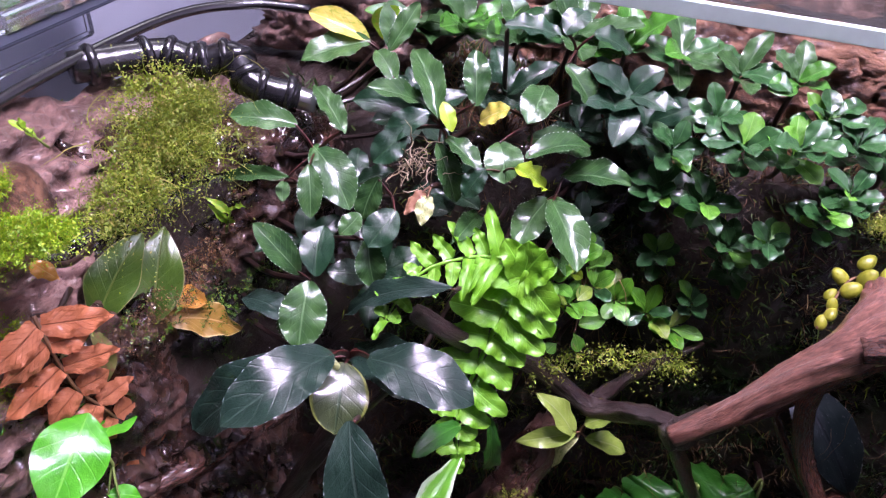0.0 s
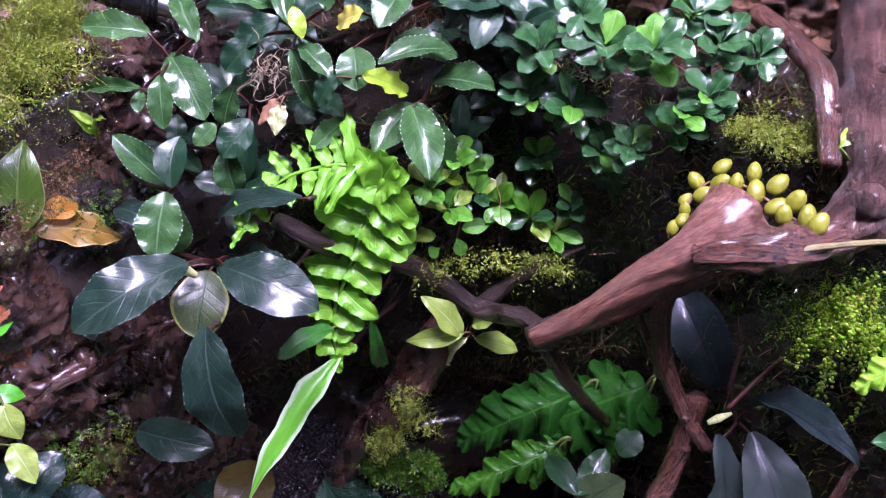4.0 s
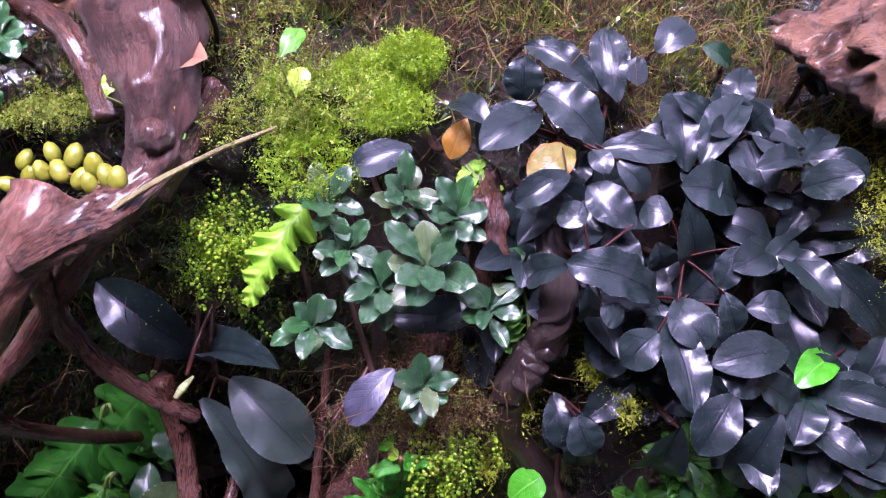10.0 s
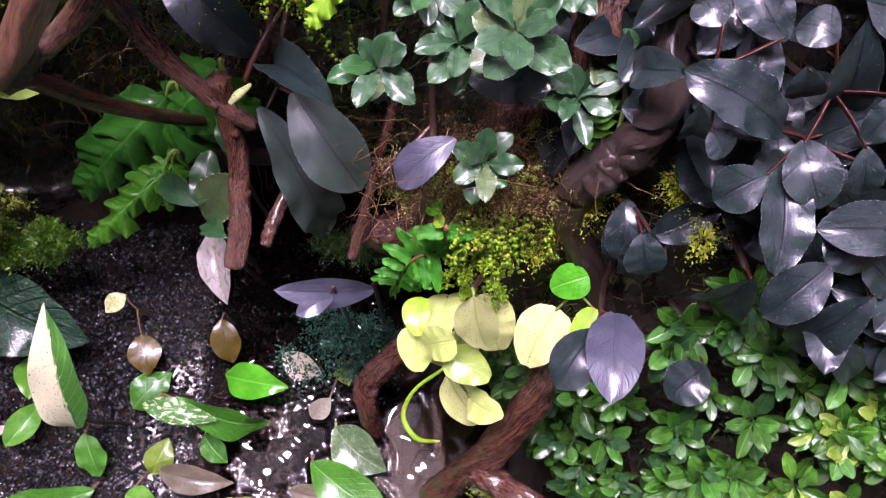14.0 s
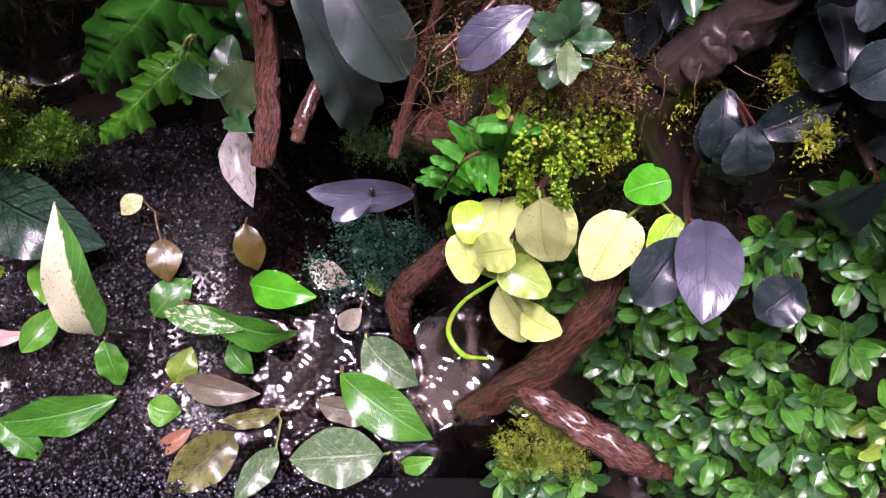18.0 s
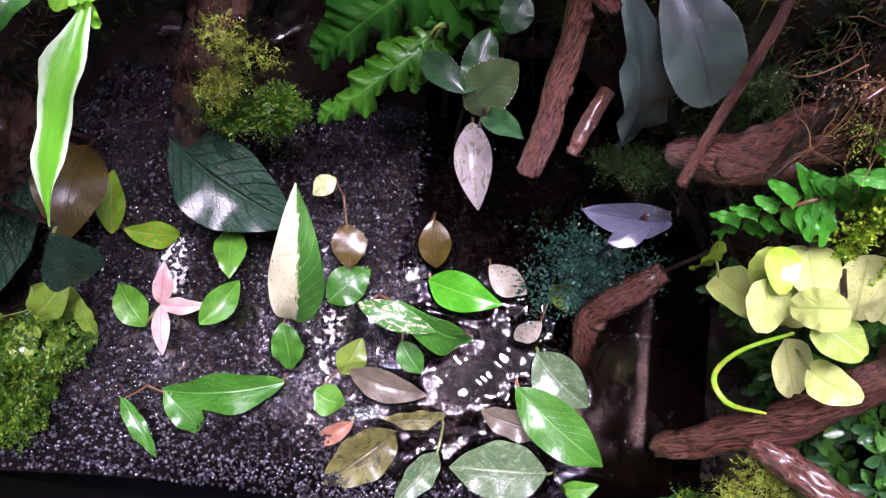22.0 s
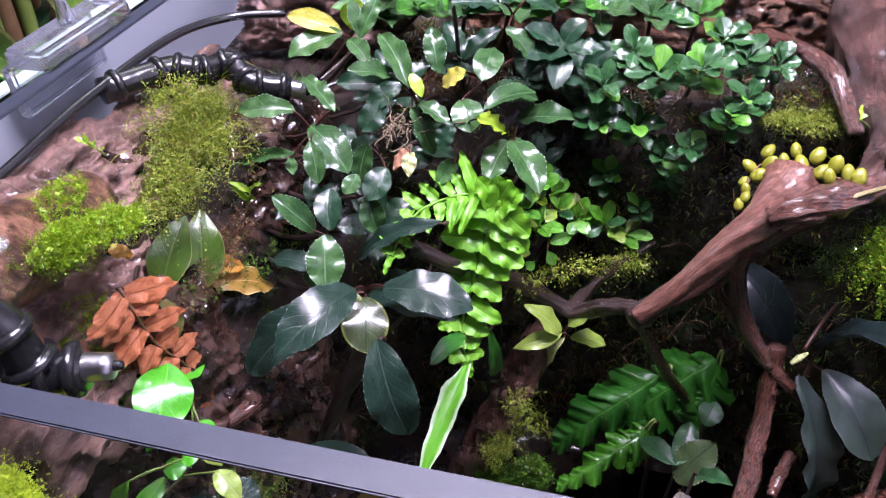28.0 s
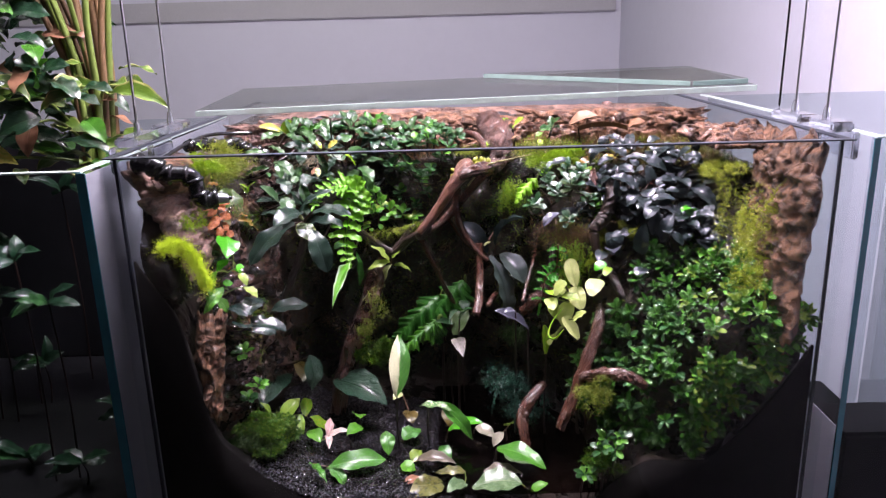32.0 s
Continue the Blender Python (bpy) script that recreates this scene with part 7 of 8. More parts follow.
def blades(name, label, mat, feet, ways, length, width, seed, bend=0.5, category="moss", beads=False):
    """Moss or grass: short bent tapering blades in one mesh."""
    rng = np.random.default_rng(seed)
    n = len(feet)
    feet, ways = np.asarray(feet, float), np.asarray(ways, float)
    ways = ways / (np.linalg.norm(ways, axis=1, keepdims=True) + 1e-9)
    L = length * rng.uniform(0.45, 1.25, (n, 1))
    side = np.cross(ways, rng.normal(size=(n, 3)))
    side /= np.linalg.norm(side, axis=1, keepdims=True) + 1e-9
    side *= width * rng.uniform(0.6, 1.3, (n, 1))
    bow = rng.normal(size=(n, 3)) * bend * L * 0.5
    mid = feet + ways * L * 0.5 + bow * 0.35
    tip = feet + ways * L + bow
    V = np.empty((n, 5, 3))
    V[:, 0], V[:, 1], V[:, 2], V[:, 3], V[:, 4] = feet - side * 0.5, feet + side * 0.5, mid - side * (1.0 if beads else 0.45), mid + side * (1.0 if beads else 0.45), tip
    Fc = []
    for i in range(n):
        a = i * 5
        Fc += [(a, a + 1, a + 3, a + 2), (a + 2, a + 3, a + 4)]
    return tagged(new(name, mesh_of(name, V.reshape(-1, 3), Fc, mat, smooth=False)), label, category, kind="stuff")


def sprigs(name, label, mat, feet, ways, length, size, seed, droop=0.2, per=11, category="moss"):
    """Feathery moss: thin curved shoots set with tiny leaflets, in one mesh."""
    rng = np.random.default_rng(seed)
    feet, ways = np.asarray(feet, float), np.asarray(ways, float)
    n = len(feet)
    ways = ways / (np.linalg.norm(ways, axis=1, keepdims=True) + 1e-9)
    L = length * rng.uniform(0.35, 1.3, (n, 1))
    curl = rng.normal(size=(n, 3)) * 0.55
    flank = np.cross(ways, rng.normal(size=(n, 3)))
    flank /= np.linalg.norm(flank, axis=1, keepdims=True) + 1e-9
    V, Fc = [], []
    for s in range(per):
        f = (s + 0.5) / per
        p = feet + L * (ways * f + curl * f * f - np.array((0, 0, droop)) * f * f)
        d = flank * (1 if s % 2 else -1) + ways * 0.8 + rng.normal(size=(n, 3)) * 0.3
        d /= np.linalg.norm(d, axis=1, keepdims=True)
        q = np.cross(d, np.cross(flank, ways) + rng.normal(size=(n, 3)) * 0.3)
        q /= np.linalg.norm(q, axis=1, keepdims=True) + 1e-9
        z = size * rng.uniform(0.6, 1.3, (n, 1)) * (1.15 - 0.6 * f)
        V.append(np.stack((p, p + d * z + q * z * 0.42, p + d * z * 2.0, p + d * z - q * z * 0.42), axis=1).reshape(-1, 3))
    V = np.concatenate(V)
    Fc = [(4 * i, 4 * i + 1, 4 * i + 2, 4 * i + 3) for i in range(len(V) // 4)]
    return tagged(new(name, mesh_of(name, V, Fc, mat, smooth=False)), label, category, kind="stuff")


def cushion(name, label, mat, c, r, n, length, width, seed, face=(0, -0.5, 0.85), bend=0.5, fuzz=0.6, beads=False):
    """A ragged cushion of moss made of several lumps round c (mm), grown over with feathery shoots."""
    rng = np.random.default_rng(seed)
    f = np.array(face) / np.linalg.norm(face)
    lumps = [(np.clip(rng.normal(size=3) * 0.5, -0.9, 0.9), rng.uniform(0.3, 0.62)) for _ in range(9)]
    d = rng.normal(size=(n, 3))
    d /= np.linalg.norm(d, axis=1, keepdims=True)
    d = d[(d @ f) > -0.2]
    which = rng.integers(0, len(lumps), len(d))
    cc, rr_ = np.array([l[0] for l in lumps])[which], np.array([l[1] for l in lumps])[which][:, None]
    feet = np.array(c) / 1000 + (cc + d * rr_ * rng.uniform(0.55, 1.0, (len(d), 1))) * np.array(r) / 1000
    ways = d * 0.5 + rng.normal(size=d.shape) * 0.55 * (0.5 + fuzz) + np.array((0, -0.1, 0.2))
    return sprigs(name, label, mat, feet, ways, length * 0.9, max(0.0005, width * (0.8 if not beads else 0.75)), seed, 0.3 if bend < 0.9 else 0.9)


def film_of_moss(name, label, mat, x0, x1, z0, z1, n, length, width, seed, out=0.001, thresh=-0.1, hang=0.0, patch=30):
    """Moss clinging to the planted wall in ragged patches."""
    rng = np.random.default_rng(seed)
    feet, ways = [], []
    while len(feet) < n:
        x, z = rng.uniform(x0, x1), rng.uniform(z0, z1)
        if noise.noise(Vector((x * patch + seed, z * patch, 0.5))) < thresh:
            if rng.random() < 0.9:
                continue
        p, nn = wall_point(x, z, out)
        p[1] -= rough(x, p[1], z)
        feet.append(p)
        ways.append(nn + rng.normal(size=3) * 0.6 + np.array((0, 0, -hang)))
    return blades(name, label, mat, feet, ways, length, width, seed)


def ledge_moss(name, label, mat, x0, x1, y0, y1, n, length, width, seed, thresh=-0.1):
    rng = np.random.default_rng(seed)
    feet, ways = [], []
    while len(feet) < n:
        x, y = rng.uniform(x0, x1), rng.uniform(y0, y1)
        if noise.noise(Vector((x * 35 + seed, y * 35, 0.2))) < thresh and rng.random() < 0.9:
            continue
        if y < wall_y(x, 0.45):
            continue
        feet.append((x, y, 0.4525 + 0.012 * sstep(wall_y(x, 0.45), 0.298, y) + rough(x, y, 0.455) * 0.8))
        ways.append(rng.normal(size=3) * 0.6 + np.array((0, -0.25, 0.8)))
    return blades(name, label, mat, feet, ways, length, width, seed)


def fibres(name, label, mat, feet, ways, length, width, seed, hang=0.6, segs=8, wander=0.5, category="rootlets"):
    """Loose hanging strands, roots and runners: thin wandering ribbons in one mesh."""
    rng = np.random.default_rng(seed)
    V, Fc = [], []
    for f, w in zip(feet, ways):
        p, d = np.array(f, float), np.array(w, float)
        d /= np.linalg.norm(d) + 1e-9
        st = length * rng.uniform(0.4, 1.3) / segs
        side = np.cross(d, rng.normal(size=3))
        side /= np.linalg.norm(side) + 1e-9
        wd = width * rng.uniform(0.6, 1.4)
        k0 = len(V)
        for i in range(segs + 1):
            q = wd * (1 - 0.75 * i / segs)
            V.append(p - side * q)
            V.append(p + side * q)
            V.append(p + np.cross(d, side) * q * 1.2)
            d = d + rng.normal(size=3) * wander * 0.5 + np.array((0, 0, -hang * 0.25))
            d /= np.linalg.norm(d)
            p = p + d * st
        for i in range(segs):
            a = k0 + i * 3
            for u, v in ((0, 1), (1, 2), (2, 0)):
                Fc.append((a + u, a + v, a + 3 + v, a + 3 + u))
    return tagged(new(name, mesh_of(name, V, Fc, mat)), label, category, kind="stuff")


def strew(x0, x1, y0, y1, z0, z1, n, seed):
    r = np.random.default_rng(seed)
    return r.uniform((x0, y0, z0), (x1, y1, z1), (n, 3))


def ways_of(n, seed, mean=(0, -0.6, 0.1), spread=0.7):
    return np.array(mean) + np.random.default_rng(seed).normal(size=(n, 3)) * spread


fibres("cushion_rootlets", "reddish brown rootlets under the sage cushion", MOSS["brown"], strew(0.06, 0.15, 0.12, 0.15, 0.37, 0.41, 240, 57), ways_of(240, 58), 0.022, 0.00016, 59, 0.4)
fibres("ledge_strands", "dry straw-coloured roots on the ledge", MOSS["brown"], strew(0.12, 0.26, 0.17, 0.29, 0.458, 0.478, 260, 60), ways_of(260, 61, (0, -0.3, 0.3)), 0.03, 0.00022, 62, 0.3)
fibres("pale_rootlets", "pale dried root tangle among green leaves", MOSS["pale"], np.array(mm(-165, 178, 468)) + np.random.default_rng(5).normal(size=(46, 3)) * 0.0035, ways_of(46, 64, (0, -0.4, -0.2), 0.9), 0.013, 0.00028, 65, 0.3, 8, 1.2)
fibres("cork_strands", "thin olive runners on the cork", MOSS["olive"], strew(-0.262, -0.225, 0.12, 0.19, 0.45, 0.482, 130, 69), ways_of(130, 70, (0.3, -0.4, 0.6)), 0.02, 0.0002, 71, 0.4)
fibres("wall_strands", "brown rootlets hanging on the dark wall", MOSS["brown"], strew(-0.19, 0.12, 0.19, 0.23, 0.24, 0.42, 300, 72), ways_of(300, 73), 0.028, 0.00014, 74, 0.8)


def moss_strand(name, label, mat, pts, r, n, size, seed):
    """A runner grown over with short feathery shoots."""
    rng = np.random.default_rng(seed)
    c = np.array(spline(pts, 60))
    f = c[rng.integers(0, 60, n)]
    d = rng.normal(size=(n, 3))
    d /= np.linalg.norm(d, axis=1, keepdims=True)
    return sprigs(name, label, mat, f + d * r * 0.5, d + np.array((0, -0.2, 0.1)), r * 1.6, size, seed, 0.3, 6)


def bead_strings(name, label, mat, feet, longest, seed):
    """Strings of plump bead leaves that hang down, joined."""
    rng = np.random.default_rng(seed)
    bm = bmesh.new()
    bmesh.ops.create_icosphere(bm, subdivisions=1, radius=1.0)
    bv = np.array([v.co[:] for v in bm.verts])
    bf = [tuple(v.index for v in f.verts) for f in bm.faces]
    bm.free()
    V, Fc = [], []
    for f in feet:
        p, d = np.array(f, float), np.array((rng.normal() * 0.5, -0.5, 0.2))
        for i in range(int(longest * rng.uniform(0.4, 1.0) / 0.0013)):
            d = d * 0.8 + np.array((rng.normal() * 0.25, rng.normal() * 0.2, -0.35))
            d /= np.linalg.norm(d)
            p = p + d * 0.0013
            kk = len(V)
            V.extend(bv * rng.uniform(0.0004, 0.0008) * np.array((1, 1, 0.8)) + p + rng.normal(size=3) * 0.0006)
            Fc.extend([(a + kk, b + kk, e + kk) for a, b, e in bf])
    return tagged(new(name, mesh_of(name, V, Fc, mat)), label, "moss", kind="stuff")


bead_strings("beaded_strands", "lime beaded strands hanging over the cream leaves", MOSS["bead"], np.array([mm(100, 119, 383)][0]) + np.random.default_rng(75).normal(size=(44, 3)) * np.array((0.009, 0.004, 0.004)), 0.05, 77)
bead_strings("beaded_strands", "lime beaded strand lying along the twig", MOSS["bead"], np.array(spline([mm(96, 115, 384), mm(89, 113, 375), mm(87, 113, 358), mm(81, 112, 345)], 40)), 0.007, 78)
moss_strand("beaded_strand", "short beaded moss strand hanging free", MOSS["bead"], [mm(90, 111, 359), mm(93, 107, 341)], 0.0018, 120, 0.0009, 79)
moss_strand("beaded_strand", "thin beaded moss strand hanging free", MOSS["bead"], [mm(96, 109, 371), mm(104, 104, 345)], 0.0016, 110, 0.0009, 80)
moss_strand("moss_runner", "olive-green mossy runner beside the bead moss", MOSS["wallmoss"], [mm(113, 113, 364), mm(119, 120, 371), mm(125, 121, 385), mm(127, 124, 397), mm(126, 132, 405)], 0.0035, 420, 0.0009, 91)
moss_strand("moss_runner", "lime mossy runner below the black leaves", MOSS["wallmoss"], [mm(147, 122, 404), mm(153, 116, 396), mm(155, 104, 400)], 0.0028, 260, 0.0009, 92)
moss_strand("moss_runner", "olive moss along the thin branch by the fern", MOSS["olive"], [mm(-114, 185, 380), mm(-76, 206, 381), mm(-54, 205, 388)], 0.004, 340, 0.0010, 93)
moss_strand("lime_moss", "bright lime feathery moss hanging off the bark", MOSS["lime"], [mm(-263, 0, 424), mm(-254, 8, 425), mm(-244, 8, 418), mm(-236, 5, 405), mm(-230, 4, 388)], 0.0042, 2200, 0.0010, 1)
rw = random.Random(61)
for i in range(44):
    x, y, z = rw.uniform(0.222, 0.272), rw.uniform(0.03, 0.10), rw.uniform(0.385, 0.462)
    ln, sx = rw.uniform(0.025, 0.075), rw.uniform(-0.022, 0.008)
    moss_strand("hanging_strand", "thin yellow-green moss strand hanging on the side bark", MOSS["wallmoss"], [(x, y, z), (x + sx * 0.3, y - 0.006, z - ln * 0.4), (x + sx, y - 0.008, z - ln)], 0.0024, 46, 0.0007, 300 + i)
cushion("green_moss", "bright green moss cushion on the cork", MOSS["green"], (-246, 72, 476), (14, 22, 10), 4200, 0.0045, 0.0007, 2, (0.5, -0.3, 0.8))
cushion("olive_moss", "stringy olive moss over the cork bark", MOSS["olive"], (-251, 144, 463), (17, 31, 19), 4200, 0.0105, 0.0010, 3, (0.7, -0.4, 0.5), 0.8)
cushion("seam_moss", "brown rootlets and moss in the seam of the bark", MOSS["brown"], (-238, 110, 428), (14, 40, 7), 900, 0.006, 0.0005, 63, (0.6, -0.4, 0.6), 0.8)
cushion("cork_moss", "dark green moss flecks on the low cork", MOSS["bank"], (-222, 92, 322), (16, 34, 34), 700, 0.005, 0.0009, 65, (0.6, -0.6, 0.4), 0.7, 0.6, True)
cushion("cork_moss", "olive moss threads on the low cork", MOSS["olive"], (-220, 96, 330), (16, 36, 36), 500, 0.007, 0.0005, 66, (0.6, -0.6, 0.4), 0.9)
cushion("cork_moss", "dark green moss on the cork in the hollow", MOSS["bank"], (-226, 140, 405), (14, 26, 26), 500, 0.005, 0.0008, 67, (0.6, -0.6, 0.4), 0.7, 0.6, True)
cushion("seam_moss", "dark moss in the seam of the bark", MOSS["bank"], (-238, 104, 428), (12, 38, 7), 500, 0.005, 0.0007, 64, (0.6, -0.4, 0.6), 0.8)
cushion("olive_moss", "thin olive moss fringe at the hose", MOSS["olive"], (-240, 168, 470), (18, 22, 10), 1000, 0.014, 0.0007, 4, (0.3, -0.4, 0.8), 0.9)
cushion("green_moss", "green moss low on the cork", MOSS["green"], (-252, 54, 437), (10, 20, 18), 1800, 0.0045, 0.0006, 5, (0.8, -0.5, 0.3))
cushion("bank_moss", "fine green moss lawn on the pool bank", MOSS["bank"], (-200, 34, 229), (30, 24, 13), 3600, 0.0036, 0.0014, 6, (0.2, -0.2, 0.95), 0.4, 0.6, True)
cushion("bank_moss", "mixed dark moss on the bank", MOSS["dark"], (-204, 36, 228), (32, 25, 15), 5200, 0.0032, 0.0010, 7, (0.2, -0.2, 0.95))
cushion("top_moss", "bright yellow-green moss lawn on the ledge", MOSS["green"], (100, 200, 461), (30, 26, 9), 7500, 0.0045, 0.0007, 8, (0, -0.4, 0.9))
cushion("top_moss", "olive moss around the driftwood", MOSS["olive"], (74, 205, 470), (26, 26, 9), 1500, 0.008, 0.0006, 9, (0, -0.4, 0.9), 0.8)
cushion("lime_tuft", "small bright lime moss tuft on the stump", MOSS["lime"], (33, 212, 466), (6, 5, 5), 260, 0.007, 0.0012, 62, (0, -0.6, 0.8), 0.6, 0.8, True)
cushion("top_moss", "olive moss below the curved branch", MOSS["olive"], (6, 226, 464), (20, 12, 6), 1100, 0.0055, 0.0006, 10, (0, -0.5, 0.85), 0.7)
cushion("hanging_moss", "dangling bright green moss under the twig", MOSS["green"], (43, 190, 418), (14, 10, 16), 800, 0.009, 0.0009, 11, (0, -0.9, -0.1), 0.8, 0.8, True)
cushion("hanging_moss", "dark hanging moss below the twig", MOSS["dark"], (46, 200, 416), (20, 10, 20), 1600, 0.009, 0.0008, 12, (0, -0.9, 0.1), 0.8)
cushion("wall_moss", "yellow-green moss strands on the side bark", MOSS["wallmoss"], (252, 54, 408), (18, 24, 34), 900, 0.016, 0.0013, 14, (-0.6, -0.7, 0.3), 1.0)
cushion("wall_moss", "yellow-green moss strands down the side wall", MOSS["wallmoss"], (246, 46, 366), (18, 22, 30), 900, 0.016, 0.0013, 15, (-0.6, -0.7, 0.3), 1.0)
cushion("wall_moss", "green moss along the top of the side bark", MOSS["wallmoss"], (236, 110, 456), (16, 26, 10), 1500, 0.007, 0.0006, 16, (-0.4, -0.6, 0.6), 0.8)
cushion("ball_moss", "green leafy moss on the trunk above the pool", MOSS["bank"], (-108, 161, 262), (15, 7, 13), 1500, 0.006, 0.0018, 17, (0, -0.8, 0.5), 0.6, 0.6, True)
cushion("ball_moss", "olive moss on the dark trunk", MOSS["olive"], (-106, 161, 310), (12, 5, 26), 500, 0.005, 0.0006, 18, (0, -0.9, 0.3), 0.8)
cushion("edge_moss", "olive moss on the low driftwood", MOSS["olive"], (110, 34, 262), (18, 12, 16), 1500, 0.005, 0.0007, 19, (-0.2, -0.5, 0.8), 0.6)
cushion("edge_moss", "green plants at the pool's edge", MOSS["bank"], (112, 18, 206), (16, 8, 10), 700, 0.006, 0.0013, 20, (-0.2, -0.5, 0.8), 0.6, 0.6, True)
cushion("blade_tuft", "blackish green tuft of narrow blades at the pool", MOSS["tuft"], (44, 116, 220), (24, 16, 34), 1100, 0.014, 0.0016, 21, (0, -0.7, 0.6), 0.6, 0.9)
cushion("cushion_roots", "olive moss under the sage cushion", MOSS["olive"], (96, 134, 396), (26, 12, 10), 600, 0.0065, 0.0006, 22, (0, -0.9, 0.1), 0.9)
cushion("cushion_roots", "brown rootlets under the sage cushion", MOSS["brown"], (100, 132, 390), (28, 12, 13), 3000, 0.012, 0.0004, 23, (0, -0.9, 0.0), 1.2)
bead_strings("beaded_strands", "fresh green beaded moss hanging below the twig", MOSS["bead"], np.array(mm(44, 186, 434)) + np.random.default_rng(175).normal(size=(40, 3)) * np.array((0.0065, 0.005, 0.006)), 0.034, 177)
bead_strings("beaded_strands", "thin green beaded strands dangling free", MOSS["bead"], np.array(mm(44, 180, 412)) + np.random.default_rng(176).normal(size=(4, 3)) * np.array((0.006, 0.003, 0.004)), 0.04, 178)
cushion("wall_tuft", "dark glinting moss below the twin leaves", MOSS["dark"], (46, 150, 278), (18, 7, 14), 1300, 0.006, 0.0009, 120, (0, -0.8, 0.5), 0.7)
cushion("wall_tuft", "wet dark moss beside the thin twig", MOSS["dark"], (76, 160, 326), (12, 7, 18), 1300, 0.006, 0.0009, 122, (0, -0.8, 0.5), 0.7)
cushion("wall_tuft", "fine green moss on the dark trunk", MOSS["bank"], (-100, 163, 250), (10, 6, 9), 500, 0.006, 0.0009, 124, (0, -0.8, 0.5), 0.7)
cushion("wall_tuft", "thin olive moss climbing the trunk", MOSS["olive"], (-114, 158, 286), (8, 5, 14), 500, 0.006, 0.0009, 125, (0, -0.8, 0.5), 0.7)
film_of_moss("wall_rootlets", "brown rootlets on the wet wall", MOSS["brown"], -0.22, 0.27, 0.2, 0.45, 7000, 0.007, 0.00045, 24, 0.0, -0.05)
film_of_moss("wall_film", "dark moss film on the wet wall", MOSS["dark"], -0.24, 0.27, 0.19, 0.45, 14000, 0.0045, 0.0008, 25, 0.0, 0.0)
film_of_moss("wall_film", "olive moss patches on the wet wall", MOSS["olive"], -0.2, 0.26, 0.24, 0.45, 3000, 0.005, 0.0006, 26, 0.0, 0.22)
ledge_moss("ledge_moss", "olive moss and dry strands on the ledge", MOSS["olive"], 0.02, 0.26, 0.10, 0.29, 3200, 0.010, 0.0005, 28, 0.05)
ledge_moss("ledge_rootlets", "pale brown rootlets on the ledge", MOSS["brown"], -0.2, 0.27, 0.10, 0.29, 6000, 0.012, 0.0005, 29, -0.1)
ledge_moss("ledge_film", "dark moss film on the ledge", MOSS["dark"], -0.25, 0.28, 0.05, 0.29, 7000, 0.005, 0.0008, 30, -0.1)



def droplets(name, label, spots, seed):
    """Beads of water, small rounded lumps in one mesh."""
    rng = np.random.default_rng(seed)
    bm = bmesh.new()
    bmesh.ops.create_icosphere(bm, subdivisions=1, radius=1.0)
    bv = np.array([v.co[:] for v in bm.verts])
    bf = [tuple(v.index for v in f.verts) for f in bm.faces]
    bm.free()
    V, Fc = [], []
    for c in spots:
        kk = len(V)
        V.extend(bv * rng.uniform(0.00025, 0.0007) + np.asarray(c))
        Fc.extend([(a + kk, b + kk, d + kk) for a, b, d in bf])
    return tagged(new(name, mesh_of(name, V, Fc, DROP)), label, "water drops", kind="stuff")


dr = np.random.default_rng(3)
spots = []
for _ in range(5500):
    x, z = dr.uniform(-0.22, 0.26), dr.uniform(0.19, 0.45)
    p, nn = wall_point(x, z, 0.002 + dr.random() * 0.004)
    p[1] -= rough(x, p[1], z)
    spots.append(p)
droplets("water_droplets", "glinting water drops on the wet planted wall", spots, 4)

# ---- neighbouring tanks ----


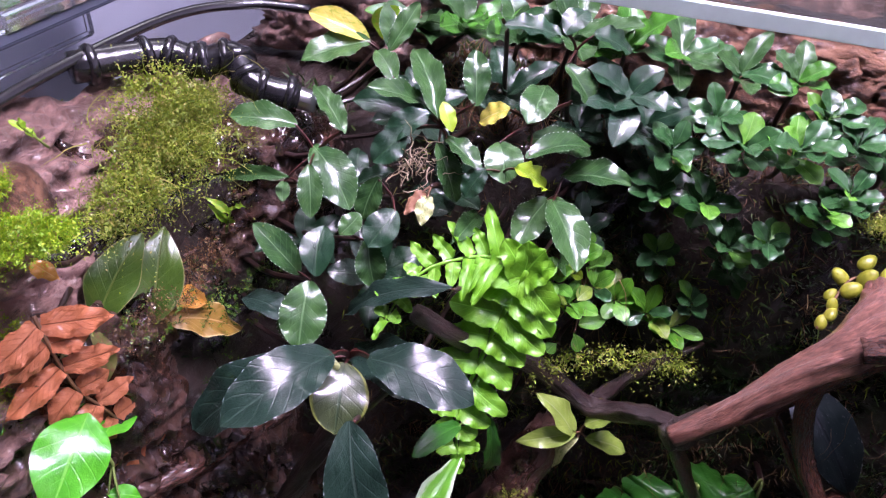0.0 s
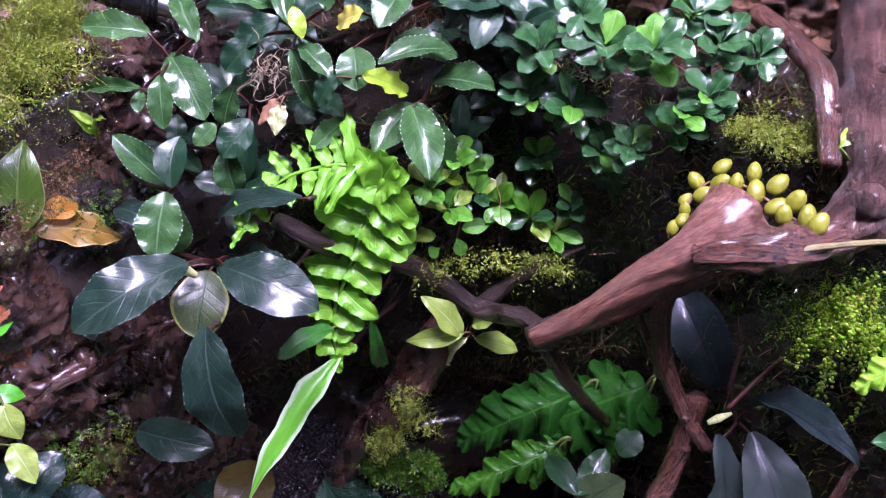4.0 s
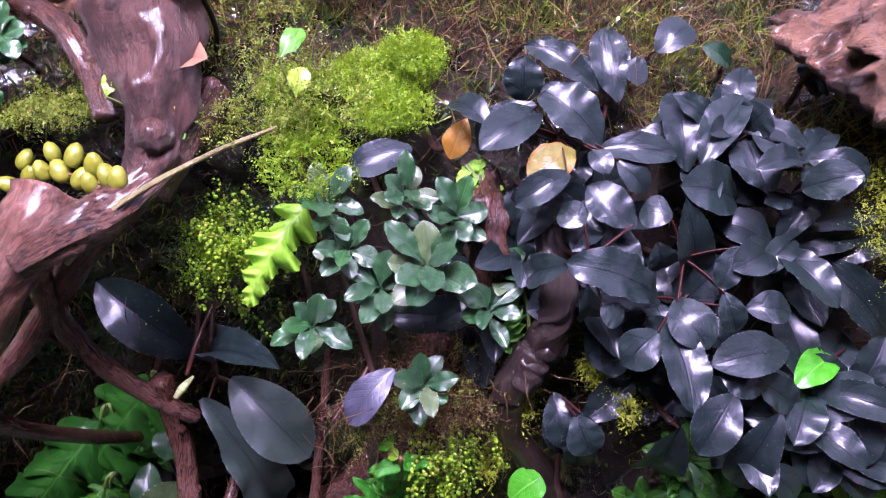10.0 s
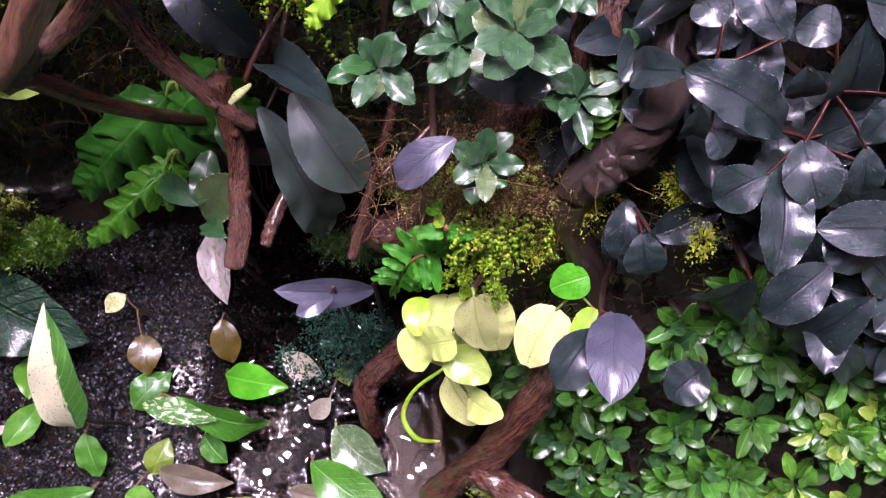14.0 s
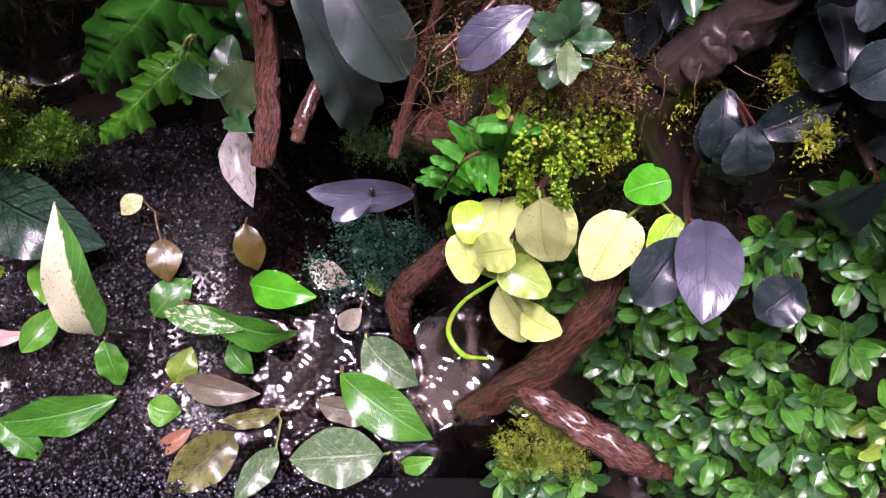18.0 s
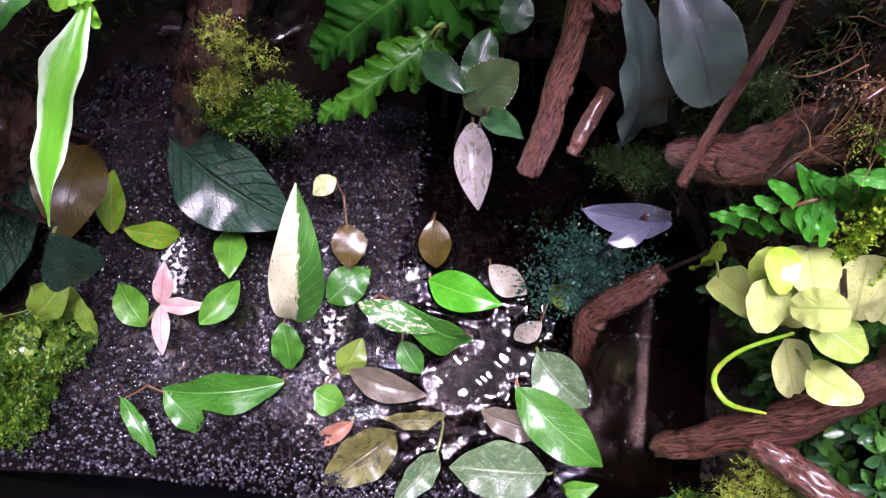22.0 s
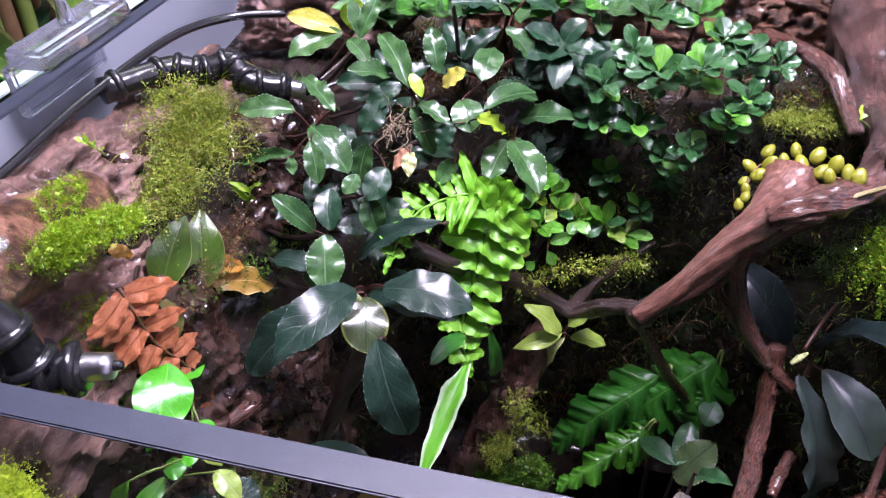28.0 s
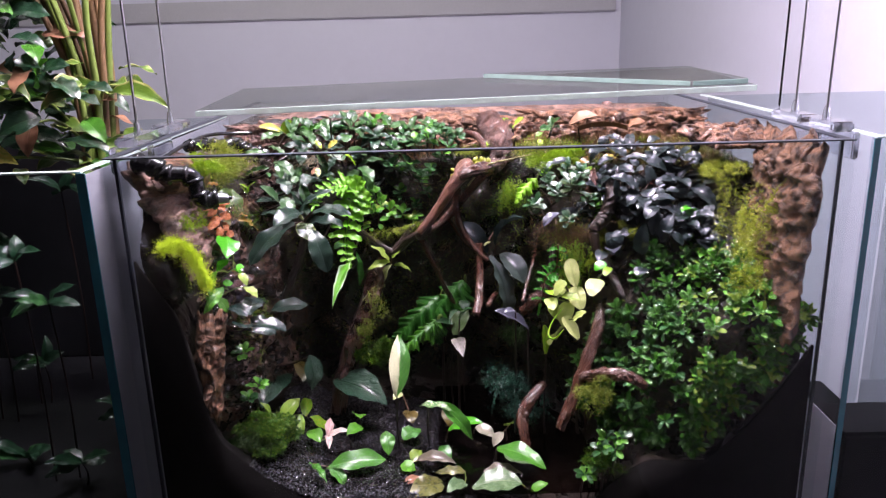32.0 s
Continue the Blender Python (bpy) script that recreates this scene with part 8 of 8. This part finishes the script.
def neighbour(x0, x1, y0, y1, h, label, planted=True):
    t2 = thing("neighbour_tank", ((x0 + x1) / 2, (y0 + y1) / 2, 0), label, "tank", "neighbouring tanks")
    for nm, lo, hi in (("front_pane", (x0, y0, 0), (x1, y0 + G, h)), ("milky_pane", (x1 - G, y0 + G, 0), (x1, y1, h)), ("side_pane", (x0, y0 + G, 0), (x0 + G, y1, h)), ("back_pane", (x0 + G, y1 - G, 0), (x1 - G, y1, h))):
        part(nm.replace("milky", "side"), pane_mesh(nm, lo, hi, PANE_DIM, (1, 0, 0) if nm[0] == "m" else (0, -1, 0)), t2).visible_shadow = False
    fx = x1 + 0.0006 if planted else x0 - 0.0016
    part("side_film", box_mesh("side_film", (fx, y0 + 0.004, 0.004), (fx + 0.001, y1, h - 0.002 if planted else 0.235), PANE_FILM if planted else TANK_FILM, 0), t2, "grey privacy film on the side glass")
    for x in (x0, x1):
        ew = 0.004 if planted else 0.0025
        part("corner_edge", box_mesh("corner_edge", (x - ew, y0 - 0.0015, 0), (x + ew, y0 - 0.0003, h), EDGE_BLUE, 0), t2, "blue-green glass edge")
    part("top_edge", box_mesh("top_edge", (x0, y0, h), (x1, y0 + G, h + 0.0012), EDGE, 0), t2)
    for x in (x0, x1 - G):
        part("top_edge", box_mesh("top_edge", (x, y0 + G + 0.001, h), (x + G, y1, h + 0.0012), EDGE, 0), t2)
    if not planted:
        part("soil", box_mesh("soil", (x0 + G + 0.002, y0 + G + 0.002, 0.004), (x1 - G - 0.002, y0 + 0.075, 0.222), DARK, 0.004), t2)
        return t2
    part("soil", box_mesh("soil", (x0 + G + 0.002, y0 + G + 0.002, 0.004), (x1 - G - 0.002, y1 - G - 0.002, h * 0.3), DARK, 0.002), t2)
    # added black sheet that makes the dim tank interior dark by colour
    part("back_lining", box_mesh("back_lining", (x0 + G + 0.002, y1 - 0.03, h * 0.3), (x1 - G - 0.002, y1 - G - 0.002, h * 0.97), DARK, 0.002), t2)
    return t2


neighbour(-0.98, -0.326, 0.012, 0.45, 0.486, "neighbouring planted tank with blue-green glass edges")
neighbour(0.326, 0.60, 0.012, 0.45, 0.498, "neighbouring glass tank standing close to the wall", False)
rn = random.Random(9)
for i in range(28):
    k += 1
    x, y, z = rn.uniform(-0.93, -0.37), rn.uniform(0.06, 0.38), rn.uniform(0.15, 0.42)
    hub = (x, y, z)
    lv = []
    for j in range(6):
        w = rn.uniform(0, 6.28)
        tp = (x + math.cos(w) * 0.035, y + math.sin(w) * 0.025 - 0.01, z + rn.uniform(-0.01, 0.03))
        # mostly the darkened green, so the tank's dimness sits in the leaf colour
        lv.append(("crypt", rn.choice(("deep", "deep", "deep", "mini")), hub, tp, 0.014))
    th = thing("tank_plant", (x, y, 0.14), "plant inside the neighbouring tank, greens darkened for its dimness", "plant", "plants in the neighbouring tank")
    part("stem", tube("stem", [(x, y, 0.14), (x + 0.004, y, z * 0.5 + 0.07), hub], [0.0012, 0.0008], STEM_DARK, 6, 8), th)
    for kd, mt, b, t, w in lv:
        part("leaf", leaf_mesh(kd, rn.randrange(6), LEAF[mt]), th, m=leaf_pose(b, t, w))
pot = thing("trailing_houseplant", (-0.41, 0.24, 0.42), "trailing houseplant with brown stalks and cream-edged green leaves", "plant")
STALK_TAN = plain("tan_plant_stalk", (0.17, 0.10, 0.05), 0.5, grain=0.35, scale=90)
for i in range(18):
    f = rn.uniform(-1, 1)
    y = 0.24 + rn.uniform(-0.025, 0.03)
    part("stalk", tube("stalk", [(-0.412 + f * 0.010, y, 0.42), (-0.405 + f * 0.014, y, 0.535), (-0.415 + f * 0.036, y + rn.uniform(-0.01, 0.01), 0.635), (-0.435 + f * 0.09 + rn.uniform(-0.02, 0.02), y, 0.80)], [0.0046, 0.0040, 0.0034, 0.0022], STALK_TAN if i % 3 else STEM_GREEN, 7, 16), pot)
for i in range(110):
    b = Vector((-0.445 + rn.uniform(-0.085, 0.065), 0.21 + rn.uniform(-0.06, 0.08), rn.uniform(0.462, 0.565)))
    if i % 5 == 0:
        b.z, b.x = rn.uniform(0.58, 0.66), rn.uniform(-0.55, -0.44)
    w = rn.uniform(-2.8, 0.3)
    ln = rn.uniform(0.030, 0.052)
    t = b + Vector((math.cos(w) * ln, math.sin(w) * ln * 0.6, rn.uniform(-0.024, 0.012)))
    part("leaf", leaf_mesh("crypt", rn.randrange(6), LEAF["pothos" if i % 3 == 0 else ("peach" if i % 11 == 5 else ("green" if i % 9 == 1 else "deep"))]), pot, m=leaf_pose(b, t, ln * 0.5, Vector((0.1, -0.5, 0.8)), 0.5))
for i in range(70):
    b = Vector((rn.uniform(-0.58, -0.43), 0.26 + rn.uniform(-0.05, 0.06), rn.uniform(0.53, 0.70)))
    w, ln = rn.uniform(-2.8, 0.3), rn.uniform(0.04, 0.06)
    t = b + Vector((math.cos(w) * ln, math.sin(w) * ln * 0.6, rn.uniform(-0.035, 0.01)))
    part("leaf", leaf_mesh("crypt", rn.randrange(6), LEAF["deep" if i % 4 else "olivegreen"]), pot, m=leaf_pose(b, t, ln * 0.5, Vector((0.1, -0.5, 0.8)), 0.5))
# foot, tip, width, look
for b, t, wd, mt in (((-0.375, 0.2, 0.537), (-0.308, 0.18, 0.524), 0.024, "pothos"), ((-0.425, 0.2, 0.533), (-0.372, 0.17, 0.548), 0.022, "pothos"), ((-0.362, 0.22, 0.545), (-0.338, 0.2, 0.548), 0.014, "pothos"), ((-0.44, 0.19, 0.545), (-0.418, 0.17, 0.575), 0.026, "bright"),
                     ((-0.448, 0.18, 0.512), (-0.452, 0.165, 0.478), 0.022, "peach"), ((-0.505, 0.17, 0.478), (-0.455, 0.15, 0.474), 0.024, "yellow"), ((-0.47, 0.18, 0.535), (-0.43, 0.16, 0.54), 0.022, "green"), ((-0.40, 0.19, 0.512), (-0.372, 0.17, 0.490), 0.022, "green")):
    part("stalk", tube("stalk", [(-0.41, 0.24, 0.46), ((b[0] - 0.41) / 2, b[1] + 0.02, b[2] - 0.004), b], [0.002, 0.0014], STEM_GREEN, 6, 12), pot)
    part("leaf", leaf_mesh("crypt", 2, LEAF[mt]), pot, m=leaf_pose(b, t, wd, Vector((0.1, -0.5, 0.8))))
